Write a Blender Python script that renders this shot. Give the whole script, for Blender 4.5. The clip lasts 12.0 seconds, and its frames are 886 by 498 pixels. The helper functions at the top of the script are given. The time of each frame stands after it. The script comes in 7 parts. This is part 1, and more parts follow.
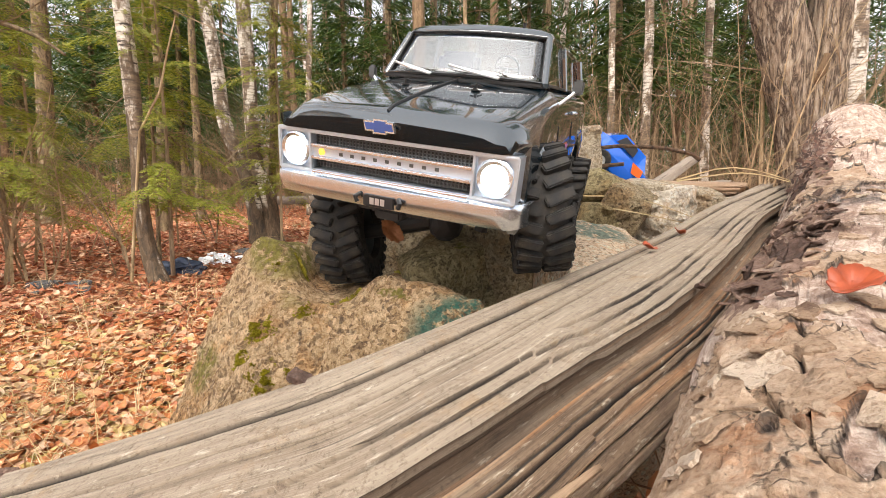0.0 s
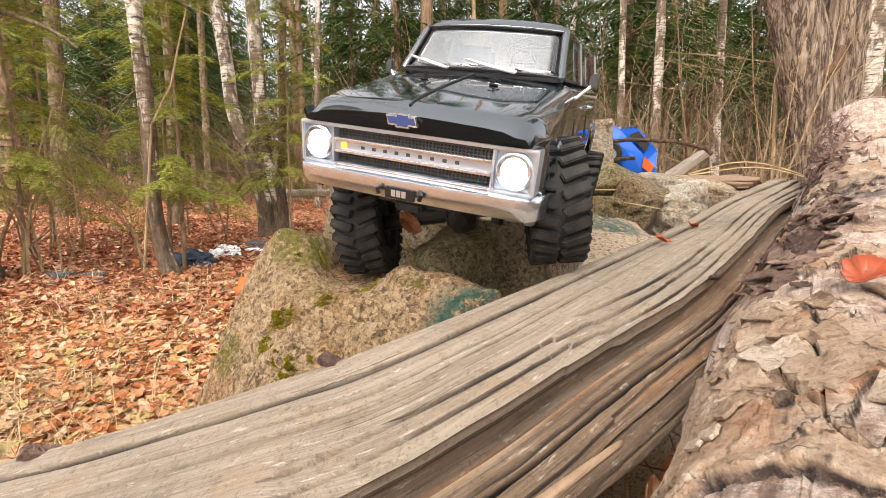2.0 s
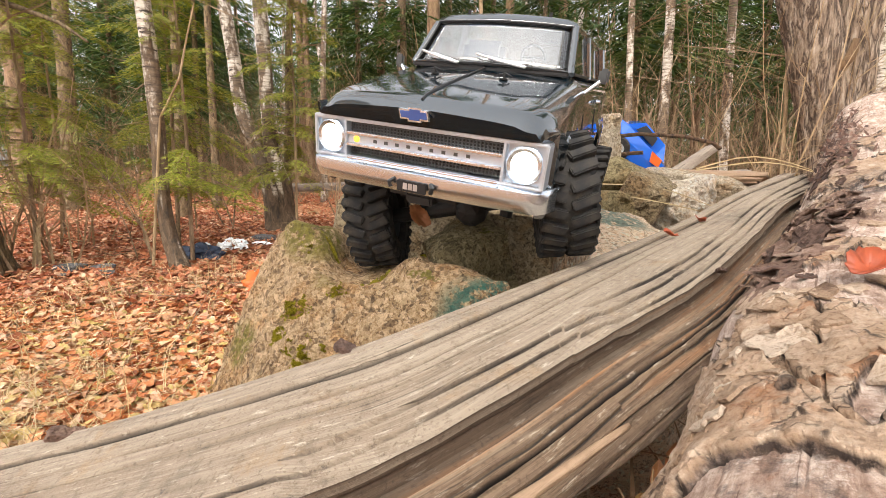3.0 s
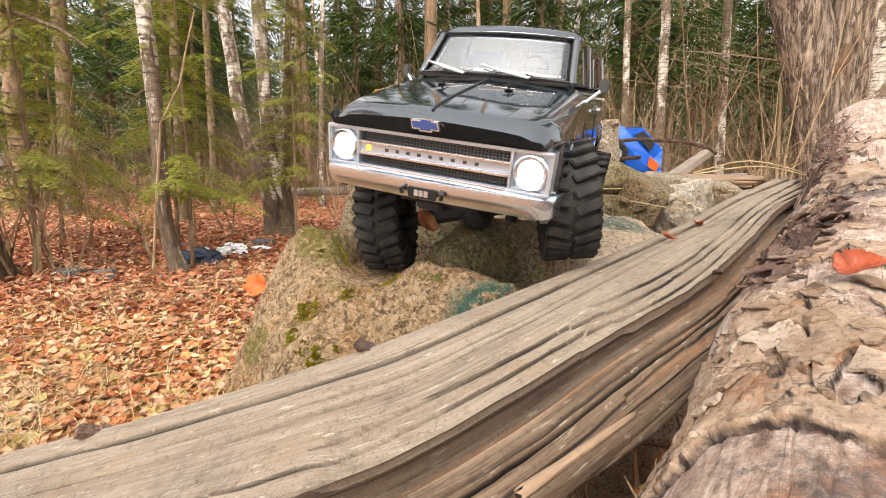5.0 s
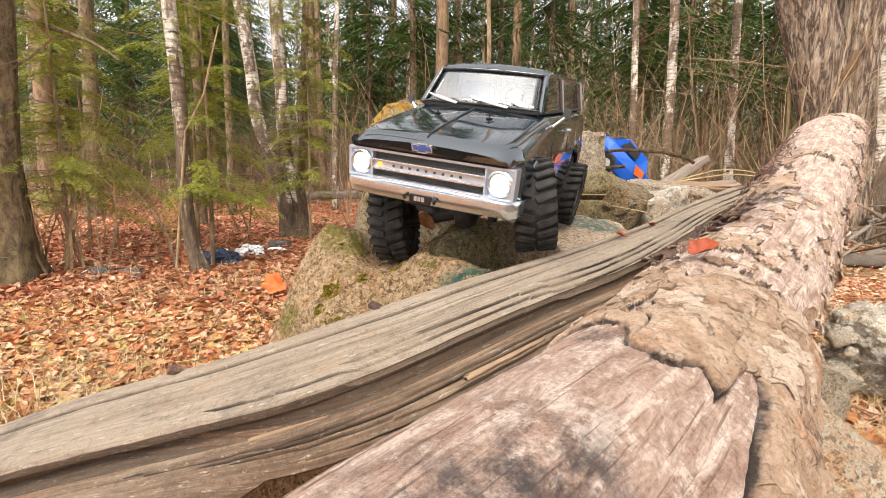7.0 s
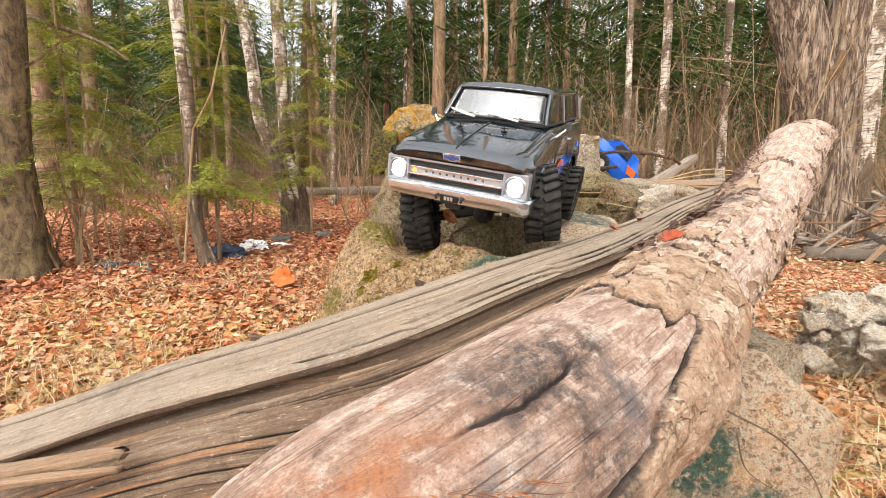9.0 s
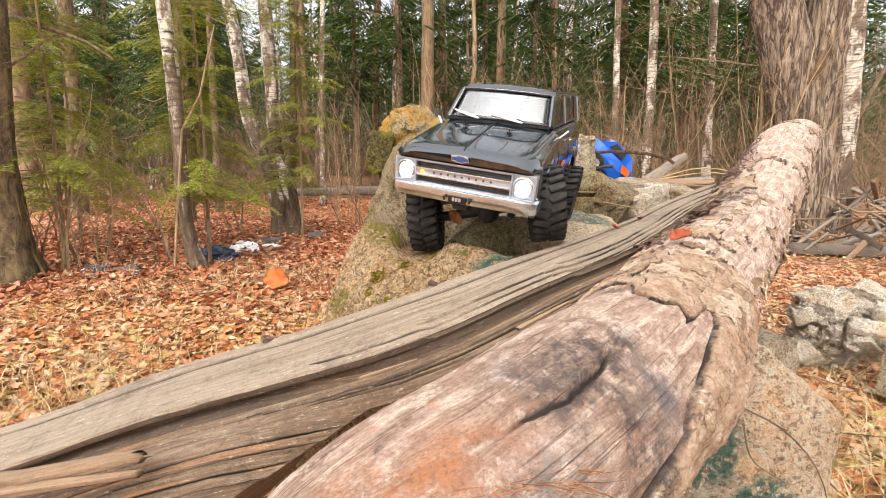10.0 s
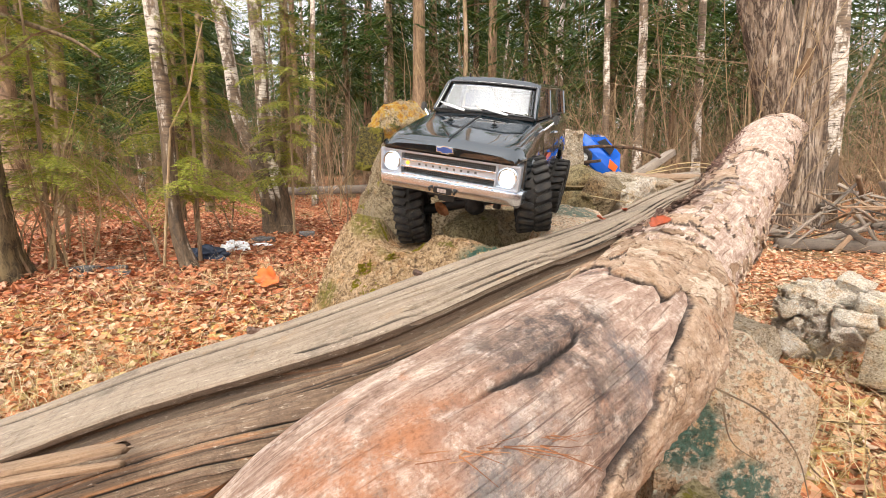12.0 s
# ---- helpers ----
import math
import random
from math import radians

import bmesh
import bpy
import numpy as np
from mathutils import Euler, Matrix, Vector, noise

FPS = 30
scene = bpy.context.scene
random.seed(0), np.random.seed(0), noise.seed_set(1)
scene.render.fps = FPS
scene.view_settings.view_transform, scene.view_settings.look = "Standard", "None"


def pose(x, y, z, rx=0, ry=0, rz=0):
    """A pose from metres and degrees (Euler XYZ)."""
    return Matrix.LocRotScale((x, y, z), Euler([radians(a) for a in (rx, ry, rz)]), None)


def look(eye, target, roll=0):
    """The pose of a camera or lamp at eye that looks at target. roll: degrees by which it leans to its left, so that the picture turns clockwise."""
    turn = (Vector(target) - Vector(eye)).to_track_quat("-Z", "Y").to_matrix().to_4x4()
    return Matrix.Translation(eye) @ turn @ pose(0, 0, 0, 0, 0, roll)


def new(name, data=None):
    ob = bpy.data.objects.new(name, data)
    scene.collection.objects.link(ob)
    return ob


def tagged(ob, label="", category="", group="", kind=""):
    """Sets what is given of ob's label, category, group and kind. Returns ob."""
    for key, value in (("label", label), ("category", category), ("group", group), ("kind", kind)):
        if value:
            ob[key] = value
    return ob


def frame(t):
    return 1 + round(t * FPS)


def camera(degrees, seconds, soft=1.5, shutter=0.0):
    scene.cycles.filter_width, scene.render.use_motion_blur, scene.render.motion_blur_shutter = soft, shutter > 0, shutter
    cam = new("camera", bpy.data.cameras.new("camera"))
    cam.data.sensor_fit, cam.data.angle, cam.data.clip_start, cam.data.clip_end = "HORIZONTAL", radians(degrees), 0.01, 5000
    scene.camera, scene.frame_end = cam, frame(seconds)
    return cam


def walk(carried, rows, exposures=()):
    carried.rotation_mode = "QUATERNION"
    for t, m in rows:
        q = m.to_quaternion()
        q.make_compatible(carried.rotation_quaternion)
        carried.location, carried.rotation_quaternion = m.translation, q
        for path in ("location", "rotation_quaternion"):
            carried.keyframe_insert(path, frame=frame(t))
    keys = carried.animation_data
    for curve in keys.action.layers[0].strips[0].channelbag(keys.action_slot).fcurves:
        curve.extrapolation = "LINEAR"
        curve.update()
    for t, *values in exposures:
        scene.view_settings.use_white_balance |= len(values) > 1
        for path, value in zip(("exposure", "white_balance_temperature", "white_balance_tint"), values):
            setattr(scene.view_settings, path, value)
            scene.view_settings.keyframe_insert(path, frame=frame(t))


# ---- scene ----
from mathutils.bvhtree import BVHTree

cam = camera(92.0, 12.0, soft=0.75)
PATH = [
    (0, (0.038, 0.019, 0.501), (-0.172, 1.994, 0.259), 0.4),
    (0.5, (0.037, 0.018, 0.501), (-0.179, 1.991, 0.255), 0.5),
    (1, (0.035, 0.016, 0.501), (-0.188, 1.987, 0.25), 0.5),
    (1.5, (0.032, 0.013, 0.501), (-0.198, 1.982, 0.242), 0.5),
    (2, (0.03, 0.009, 0.5), (-0.21, 1.976, 0.229), 0.6),
    (2.5, (0.029, 0.005, 0.498), (-0.223, 1.969, 0.217), 0.8),
    (3, (0.027, 0.002, 0.499), (-0.236, 1.962, 0.203), 0.8),
    (5, (0.02, -0.013, 0.501), (-0.234, 1.951, 0.222), 0.6),
    (5.5, (0.024, -0.022, 0.502), (-0.226, 1.944, 0.236), 0.5),
    (6, (0.031, -0.037, 0.502), (-0.226, 1.93, 0.245), 0.5),
    (6.5, (0.039, -0.063, 0.501), (-0.238, 1.901, 0.246), 0.6),
    (7, (0.052, -0.114, 0.504), (-0.253, 1.845, 0.243), 0.8),
    (7.2, (0.056, -0.134, 0.507), (-0.268, 1.821, 0.242), 0.8),
    (8.8, (0.039, -0.206, 0.509), (-0.257, 1.751, 0.228), 0.85),
    (9, (0.031, -0.215, 0.51), (-0.252, 1.745, 0.229), 0.8),
    (9.5, (0.02, -0.224, 0.512), (-0.238, 1.739, 0.231), 0.6),
    (10, (0.008, -0.225, 0.512), (-0.226, 1.741, 0.229), 0.4),
    (10.5, (0.011, -0.228, 0.508), (-0.211, 1.74, 0.227), 0.2),
    (11, (0.013, -0.228, 0.506), (-0.198, 1.74, 0.223), 0.2),
    (11.5, (0.016, -0.228, 0.504), (-0.189, 1.741, 0.218), 0.1),
    (12, (0.018, -0.228, 0.502), (-0.185, 1.741, 0.215), 0.1),
]
walk(cam, [(t, look(eye, target, roll)) for t, eye, target, roll in PATH], [(0.0, 1.58, 6800.0, 10.0), (12.0, 1.58, 6800.0, 10.0)])

# ---- light: bright overcast sky over a leafless spring wood ----
world = bpy.data.worlds.new("overcast_sky")
scene.world = world
world.use_nodes = True
wn, wl = world.node_tree.nodes, world.node_tree.links
sky = wn.new("ShaderNodeTexSky")
sky.sky_type, sky.sun_disc = "NISHITA", False
sky.sun_elevation, sky.sun_rotation = radians(48), radians(200)
sky.air_density, sky.dust_density, sky.ozone_density = 1.0, 4.0, 1.0
grey = wn.new("ShaderNodeHueSaturation")
grey.inputs["Saturation"].default_value = 0.2
wl.new(sky.outputs[0], grey.inputs["Color"])
wl.new(grey.outputs[0], wn["Background"].inputs["Color"])
wn["Background"].inputs["Strength"].default_value = 0.15
sun = new("sun", bpy.data.lights.new("sun", "SUN"))
sun.data.energy, sun.data.angle, sun.data.color = 0.85, radians(25), (1.0, 0.95, 0.88)
sun.matrix_world = look((0, 0, 10), (0 + 10 * math.cos(radians(48)) * -0.34, 10 * math.cos(radians(48)) * 0.94, 10 - 10 * math.sin(radians(48))))


# ---- materials ----
def material(name, colour, rough=0.8, metal=0.0, coat=0.0):
    m = bpy.data.materials.new(name)
    m.use_nodes = True
    b = m.node_tree.nodes["Principled BSDF"]
    b.inputs["Base Color"].default_value = (*colour, 1)
    b.inputs["Roughness"].default_value = rough
    b.inputs["Metallic"].default_value = metal
    b.inputs["Coat Weight"].default_value = coat
    b.inputs["Coat Roughness"].default_value = 0.03
    return m


class Nodes:
    """Short hand for building a node material."""

    def __init__(self, m):
        self.m, self.t = m, m.node_tree
        self.b = self.t.nodes["Principled BSDF"]

    def add(self, kind, **values):
        n = self.t.nodes.new(kind)
        for k, v in values.items():
            n.inputs[k.replace("_", " ")].default_value = v
        return n

    def link(self, a, b):
        self.t.links.new(a, b)

    def coords(self, which="Object", scale=(1, 1, 1)):
        c = self.t.nodes.new("ShaderNodeTexCoord")
        mp = self.add("ShaderNodeMapping", Scale=scale)
        self.link(c.outputs[which], mp.inputs["Vector"])
        return mp.outputs[0]

    def noise(self, vec, scale, detail=4.0, rough=0.55, distort=0.0):
        n = self.add("ShaderNodeTexNoise", Scale=scale, Detail=detail, Roughness=rough, Distortion=distort)
        self.link(vec, n.inputs["Vector"])
        return n.outputs["Fac"]

    def voronoi(self, vec, scale, feature="F1"):
        n = self.add("ShaderNodeTexVoronoi", Scale=scale)
        n.feature = feature
        self.link(vec, n.inputs["Vector"])
        return n

    def ramp(self, fac, stops):
        n = self.t.nodes.new("ShaderNodeValToRGB")
        e = n.color_ramp.elements
        while len(e) < len(stops):
            e.new(0.5)
        for el, (p, c) in zip(e, stops):
            el.position, el.color = p, (*c, 1)
        self.link(fac, n.inputs[0])
        return n.outputs[0]

    def grey(self, fac, lo, hi):
        return self.ramp(fac, [(lo, (0, 0, 0)), (hi, (1, 1, 1))])

    def mix(self, fac, a, b, kind="MIX"):
        n = self.t.nodes.new("ShaderNodeMix")
        n.data_type, n.blend_type = "RGBA", kind
        if isinstance(fac, float):
            n.inputs["Factor"].default_value = fac
        else:
            self.link(fac, n.inputs["Factor"])
        for sock, v in ((n.inputs[6], a), (n.inputs[7], b)):
            if isinstance(v, tuple):
                sock.default_value = (*v, 1)
            else:
                self.link(v, sock)
        return n.outputs[2]

    def math(self, op, a, b=0.5):
        n = self.t.nodes.new("ShaderNodeMath")
        n.operation = op
        for sock, v in zip(n.inputs, (a, b)):
            if isinstance(v, (int, float)):
                sock.default_value = v
            else:
                self.link(v, sock)
        return n.outputs[0]

    def near(self, vec, point, r0, r1):
        """1 within r0 of the point, 0 beyond r1."""
        n = self.t.nodes.new("ShaderNodeVectorMath")
        n.operation = "DISTANCE"
        self.link(vec, n.inputs[0])
        n.inputs[1].default_value = point
        mr = self.add("ShaderNodeMapRange", From_Min=r1, From_Max=r0)
        self.link(n.outputs["Value"], mr.inputs["Value"])
        return mr.outputs[0]

    def colour(self, c):
        self.link(c, self.b.inputs["Base Color"])

    def rough(self, r):
        self.link(r, self.b.inputs["Roughness"])

    def bump(self, height, strength=0.5, distance=0.002):
        n = self.add("ShaderNodeBump", Strength=strength, Distance=distance)
        self.link(height, n.inputs["Height"])
        self.link(n.outputs[0], self.b.inputs["Normal"])


def island_mat(name, stops, rough=0.75, noise_scale=60.0, through_light=0.0):
    """Colours picked piece by piece, with a finer mottling."""
    m = material(name, (0.3, 0.2, 0.1), rough)
    n = Nodes(m)
    g = n.t.nodes.new("ShaderNodeNewGeometry")
    c = n.ramp(g.outputs["Random Per Island"], stops)
    f = n.noise(n.coords("Object"), noise_scale, 3)
    n.colour(n.mix(n.grey(f, 0.3, 0.75), c, n.mix(0.65, c, (0.25, 0.16, 0.09), "MULTIPLY")))
    if through_light:
        tr = n.t.nodes.new("ShaderNodeBsdfTranslucent")
        n.link(n.b.inputs["Base Color"].links[0].from_socket, tr.inputs["Color"])
        ms = n.t.nodes.new("ShaderNodeMixShader")
        ms.inputs[0].default_value = through_light
        n.link(n.b.outputs[0], ms.inputs[1])
        n.link(tr.outputs[0], ms.inputs[2])
        n.link(ms.outputs[0], n.t.nodes["Material Output"].inputs["Surface"])
    return m


def wood_mat(name, dark, mid, light, tint, lengthwise=7.0, across=110.0):
    m = material(name, mid, 0.8)
    n = Nodes(m)
    fib = n.noise(n.coords("UV", (lengthwise * 0.45, across * 2.0, 1)), 1.0, 8, 0.7, 0.0)
    fine = n.noise(n.coords("UV", (lengthwise * 6, across * 9, 1)), 1.0, 5, 0.7)
    broad = n.noise(n.coords("UV", (2.5, 40, 1)), 1.0, 6, 0.65, 0.1)
    line = n.noise(n.coords("UV", (0.7, 75, 1)), 1.0, 2, 0.5, 0.0)
    blot = n.noise(n.coords("Object"), 8.0, 8, 0.7)
    grit = n.noise(n.coords("Object"), 160.0, 5, 0.7)
    half = tuple(0.3 * p + 0.7 * q for p, q in zip(dark, mid))
    c = n.ramp(fib, [(0.22, half), (0.42, mid), (0.72, light)])
    c = n.mix(n.grey(broad, 0.54, 0.68), c, n.mix(0.5, c, tint))
    c = n.mix(n.grey(blot, 0.46, 0.66), c, n.mix(0.8, c, (0.60, 0.60, 0.60), "MULTIPLY"))
    crack = n.ramp(line, [(0.488, (0, 0, 0)), (0.496, (1, 1, 1)), (0.504, (1, 1, 1)), (0.512, (0, 0, 0))])
    patchy = n.grey(n.noise(n.coords("UV", (4, 30, 1)), 1.0, 3, 0.6), 0.50, 0.56)
    crack = n.math("MULTIPLY", crack, patchy)
    c = n.mix(n.math("MULTIPLY", crack, 0.9), c, tuple(k * 0.45 for k in dark))
    c = n.mix(n.grey(fine, 0.30, 0.52), n.mix(0.55, c, (0.45, 0.40, 0.35), "MULTIPLY"), c)
    c = n.mix(n.grey(grit, 0.32, 0.5), n.mix(0.4, c, (0.5, 0.45, 0.4), "MULTIPLY"), c)
    n.colour(c)
    h = n.math("ADD", n.math("MULTIPLY", fib, 0.7), n.math("ADD", n.math("MULTIPLY", fine, 0.5), n.math("MULTIPLY", grit, 0.3)))
    n.bump(n.math("SUBTRACT", h, n.math("MULTIPLY", crack, 0.6)), 0.8, 0.0016)
    return m


def timber_mat():
    """Weathered timber: a grey-buff upper face and a darker, browner front, with fibres, hairline splits and stains."""
    m = material("weathered_timber", (0.25, 0.19, 0.14), 0.82)
    n = Nodes(m)
    v = n.coords("Object")
    fib = n.noise(n.coords("UV", (11, 300, 1)), 1.0, 8, 0.72, 0.25)
    hair = n.noise(n.coords("UV", (34, 1900, 1)), 1.0, 4, 0.7)
    band = n.noise(n.coords("UV", (1.6, 60, 1)), 1.0, 5, 0.65, 0.2)
    blot = n.noise(v, 13.0, 8, 0.75)
    grit = n.noise(v, 420.0, 5, 0.75)
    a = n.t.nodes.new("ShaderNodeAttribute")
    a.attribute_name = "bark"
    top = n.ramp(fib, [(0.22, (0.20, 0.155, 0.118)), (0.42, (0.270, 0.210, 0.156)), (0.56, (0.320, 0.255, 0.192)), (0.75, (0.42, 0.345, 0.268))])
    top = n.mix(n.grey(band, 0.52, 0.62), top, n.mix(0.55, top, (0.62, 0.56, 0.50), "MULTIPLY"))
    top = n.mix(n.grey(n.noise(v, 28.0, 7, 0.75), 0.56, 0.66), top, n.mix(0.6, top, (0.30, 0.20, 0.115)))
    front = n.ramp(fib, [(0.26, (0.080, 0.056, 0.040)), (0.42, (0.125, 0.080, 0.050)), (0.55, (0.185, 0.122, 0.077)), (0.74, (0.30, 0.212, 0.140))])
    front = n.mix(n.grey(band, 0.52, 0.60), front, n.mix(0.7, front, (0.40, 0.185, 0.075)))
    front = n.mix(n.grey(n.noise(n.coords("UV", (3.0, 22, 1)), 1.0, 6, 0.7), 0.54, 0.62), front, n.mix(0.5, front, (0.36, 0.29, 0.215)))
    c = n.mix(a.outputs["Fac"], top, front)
    c = n.mix(n.grey(blot, 0.54, 0.66), c, n.mix(0.75, c, (0.50, 0.50, 0.50), "MULTIPLY"))
    c = n.mix(n.grey(n.noise(v, 46.0, 8, 0.8), 0.62, 0.68), c, n.mix(0.7, c, (0.06, 0.05, 0.042)))
    c = n.mix(n.grey(n.noise(v, 90.0, 7, 0.8), 0.54, 0.62), c, n.mix(0.55, c, (0.55, 0.50, 0.46), "MULTIPLY"))
    c = n.mix(n.grey(n.noise(n.coords("UV", (60, 260, 1)), 1.0, 6, 0.75), 0.58, 0.66), c, n.mix(0.6, c, (0.62, 0.54, 0.44)))
    for su, sv, w, mu, mv, cut in ((1.3, 95, 0.008, 5, 26, 0.55), (2.6, 260, 0.006, 9, 60, 0.55), (6.0, 700, 0.008, 14, 90, 0.57)):
        line = n.math("ABSOLUTE", n.math("SUBTRACT", n.noise(n.coords("UV", (su, sv, 1)), 1.0, 3, 0.55, 0.1), 0.5))
        line = n.ramp(line, [(0.0, (1, 1, 1)), (w, (0, 0, 0))])
        line = n.math("MULTIPLY", line, n.grey(n.noise(n.coords("UV", (mu, mv, 1)), 1.0, 3, 0.6), cut, cut + 0.05))
        c = n.mix(n.math("MULTIPLY", line, 0.75), c, (0.030, 0.021, 0.015))
        crack = line if su == 1.3 else n.math("MAXIMUM", crack, line)
    c = n.mix(n.grey(hair, 0.30, 0.50), n.mix(0.5, c, (0.36, 0.31, 0.27), "MULTIPLY"), c)
    c = n.mix(n.grey(hair, 0.60, 0.72), c, n.mix(0.45, c, (0.60, 0.52, 0.42)))
    # shade of splits, torn steps and undercut painted in, along with dark split wood
    crack_shade = n.t.nodes.new("ShaderNodeAttribute")
    crack_shade.attribute_name = "crack"
    c = n.mix(n.grey(crack_shade.outputs["Fac"], 0.22, 0.62), c, (0.020, 0.014, 0.010))
    c = n.mix(n.grey(grit, 0.34, 0.46), n.mix(0.7, c, (0.42, 0.37, 0.33), "MULTIPLY"), c)
    n.colour(c)
    h = n.math("ADD", n.math("MULTIPLY", fib, 0.8), n.math("ADD", n.math("MULTIPLY", hair, 0.6), n.math("MULTIPLY", grit, 0.35)))
    n.bump(n.math("SUBTRACT", h, n.math("MULTIPLY", crack, 0.8)), 0.8, 0.0012)
    return m


def concrete_mat(name, base, pebble_light, pebble_dark, moss, paint_spots=(), lichen=0.0, mossy_amount=0.0):
    m = material(name, base, 0.9)
    n = Nodes(m)
    v0 = n.coords("Object")
    wob = n.add("ShaderNodeTexNoise", Scale=110.0, Detail=4.0)
    n.link(v0, wob.inputs["Vector"])
    off = n.t.nodes.new("ShaderNodeVectorMath")
    off.operation = "MULTIPLY_ADD"
    n.link(wob.outputs["Color"], off.inputs[0])
    off.inputs[1].default_value = (0.009, 0.009, 0.009)
    n.link(v0, off.inputs[2])
    v = off.outputs[0]
    peb = n.voronoi(v, 120.0)
    sand = n.voronoi(v, 420.0)
    big = n.noise(v0, 9.0, 6, 0.65)
    tone = n.noise(v0, 40.0, 7, 0.75)
    grit = n.noise(v0, 210.0, 6, 0.75)
    sharp = n.noise(v0, 640.0, 4, 0.75)
    chips = n.voronoi(v, 260.0)
    mixv = n.math("ADD", n.math("MULTIPLY", tone, 0.45), n.math("ADD", n.math("MULTIPLY", grit, 0.40), n.math("MULTIPLY", n.add_sep(sand.outputs["Color"]), 0.15)))
    half = tuple((p + q) / 2 for p, q in zip(base, pebble_light))
    c = n.ramp(mixv, [(0.385, pebble_dark), (0.45, base), (0.53, half), (0.60, pebble_light)])
    cell = n.add_sep(peb.outputs["Color"])
    inside = n.ramp(peb.outputs["Distance"], [(0.22, (1, 1, 1)), (0.30, (0, 0, 0))])
    pale = n.math("MULTIPLY", n.grey(cell, 0.80, 0.82), inside)
    dim = n.math("MULTIPLY", n.ramp(cell, [(0.09, (1, 1, 1)), (0.11, (0, 0, 0))]), inside)
    c = n.mix(n.math("MULTIPLY", pale, 0.75), c, tuple(min(0.8, k * 1.2) for k in pebble_light))
    c = n.mix(n.math("MULTIPLY", dim, 0.7), c, pebble_dark)
    chip = n.add_sep(chips.outputs["Color"])
    c = n.mix(n.math("MULTIPLY", n.grey(chip, 0.84, 0.88), 0.6), c, tuple(min(0.85, k * 1.25) for k in pebble_light))
    c = n.mix(n.math("MULTIPLY", n.ramp(chip, [(0.10, (1, 1, 1)), (0.14, (0, 0, 0))]), 0.65), c, pebble_dark)
    c = n.mix(n.grey(sharp, 0.34, 0.47), n.mix(0.75, c, (0.40, 0.34, 0.28), "MULTIPLY"), c)
    c = n.mix(n.grey(sharp, 0.58, 0.68), c, n.mix(0.45, c, pebble_light))
    pit = n.ramp(n.noise(v0, 95.0, 3, 0.6), [(0.30, (1, 1, 1)), (0.345, (0, 0, 0))])
    c = n.mix(n.math("MULTIPLY", pit, 0.75), c, tuple(k * 0.5 for k in pebble_dark))
    c = n.mix(n.grey(big, 0.50, 0.68), c, n.mix(0.85, c, (0.72, 0.66, 0.56), "MULTIPLY"))
    c = n.mix(n.grey(n.noise(v0, 21.0, 5, 0.7), 0.52, 0.62), c, n.mix(0.5, c, (1.0, 0.72, 0.42), "MULTIPLY"))
    mn = n.noise(v0, 15.0, 6, 0.75)
    mossy = n.grey(mn, 0.66 - mossy_amount, 0.70 - mossy_amount)
    c = n.mix(n.math("MULTIPLY", mossy, 0.9), c, n.ramp(n.noise(v0, 170, 3), [(0.35, tuple(k * 0.45 for k in moss)), (0.65, moss)]))
    if lichen:
        li = n.grey(n.noise(v0, 17.0, 7, 0.8), 0.50 - 0.1 * lichen, 0.56 - 0.1 * lichen)
        c = n.mix(li, c, n.ramp(n.noise(v0, 55.0, 7, 0.8), [(0.36, (0.05, 0.06, 0.02)), (0.44, (0.42, 0.17, 0.015)), (0.54, (0.55, 0.34, 0.04)), (0.64, (0.42, 0.40, 0.26))]))
    for point, r, paint in paint_spots:
        mask = n.math("MULTIPLY", n.near(v, point, r * 0.7, r * 1.1), n.grey(n.noise(v0, 75.0, 7, 0.75), 0.40, 0.50))
        c = n.mix(n.math("MULTIPLY", mask, 0.88), c, n.ramp(grit, [(0.36, tuple(k * 0.4 for k in paint)), (0.6, paint)]))
    n.colour(c)
    hgt = n.math("ADD", n.math("MULTIPLY", pale, 0.35), n.math("ADD", n.math("MULTIPLY", sharp, 0.7), n.math("ADD", n.math("MULTIPLY", grit, 1.6), n.math("MULTIPLY", tone, 1.7))))
    n.bump(n.math("SUBTRACT", hgt, n.math("MULTIPLY", pit, 0.5)), 1.0, 0.006)
    return m


def add_sep(self, colour_out):
    s = self.t.nodes.new("ShaderNodeSeparateColor")
    self.link(colour_out, s.inputs[0])
    return s.outputs[0]


Nodes.add_sep = add_sep

M = {}
M["beam"] = timber_mat()
M["splinter"] = wood_mat("split_wood", (0.08, 0.045, 0.028), (0.27, 0.17, 0.10), (0.40, 0.28, 0.19), (0.42, 0.19, 0.07))
M["darkboard"] = wood_mat("dark_wet_board", (0.04, 0.03, 0.025), (0.11, 0.085, 0.065), (0.2, 0.16, 0.13), (0.16, 0.12, 0.09))
M["greyboard"] = wood_mat("grey_driftwood", (0.07, 0.055, 0.045), (0.24, 0.19, 0.15), (0.4, 0.33, 0.26), (0.3, 0.24, 0.18))

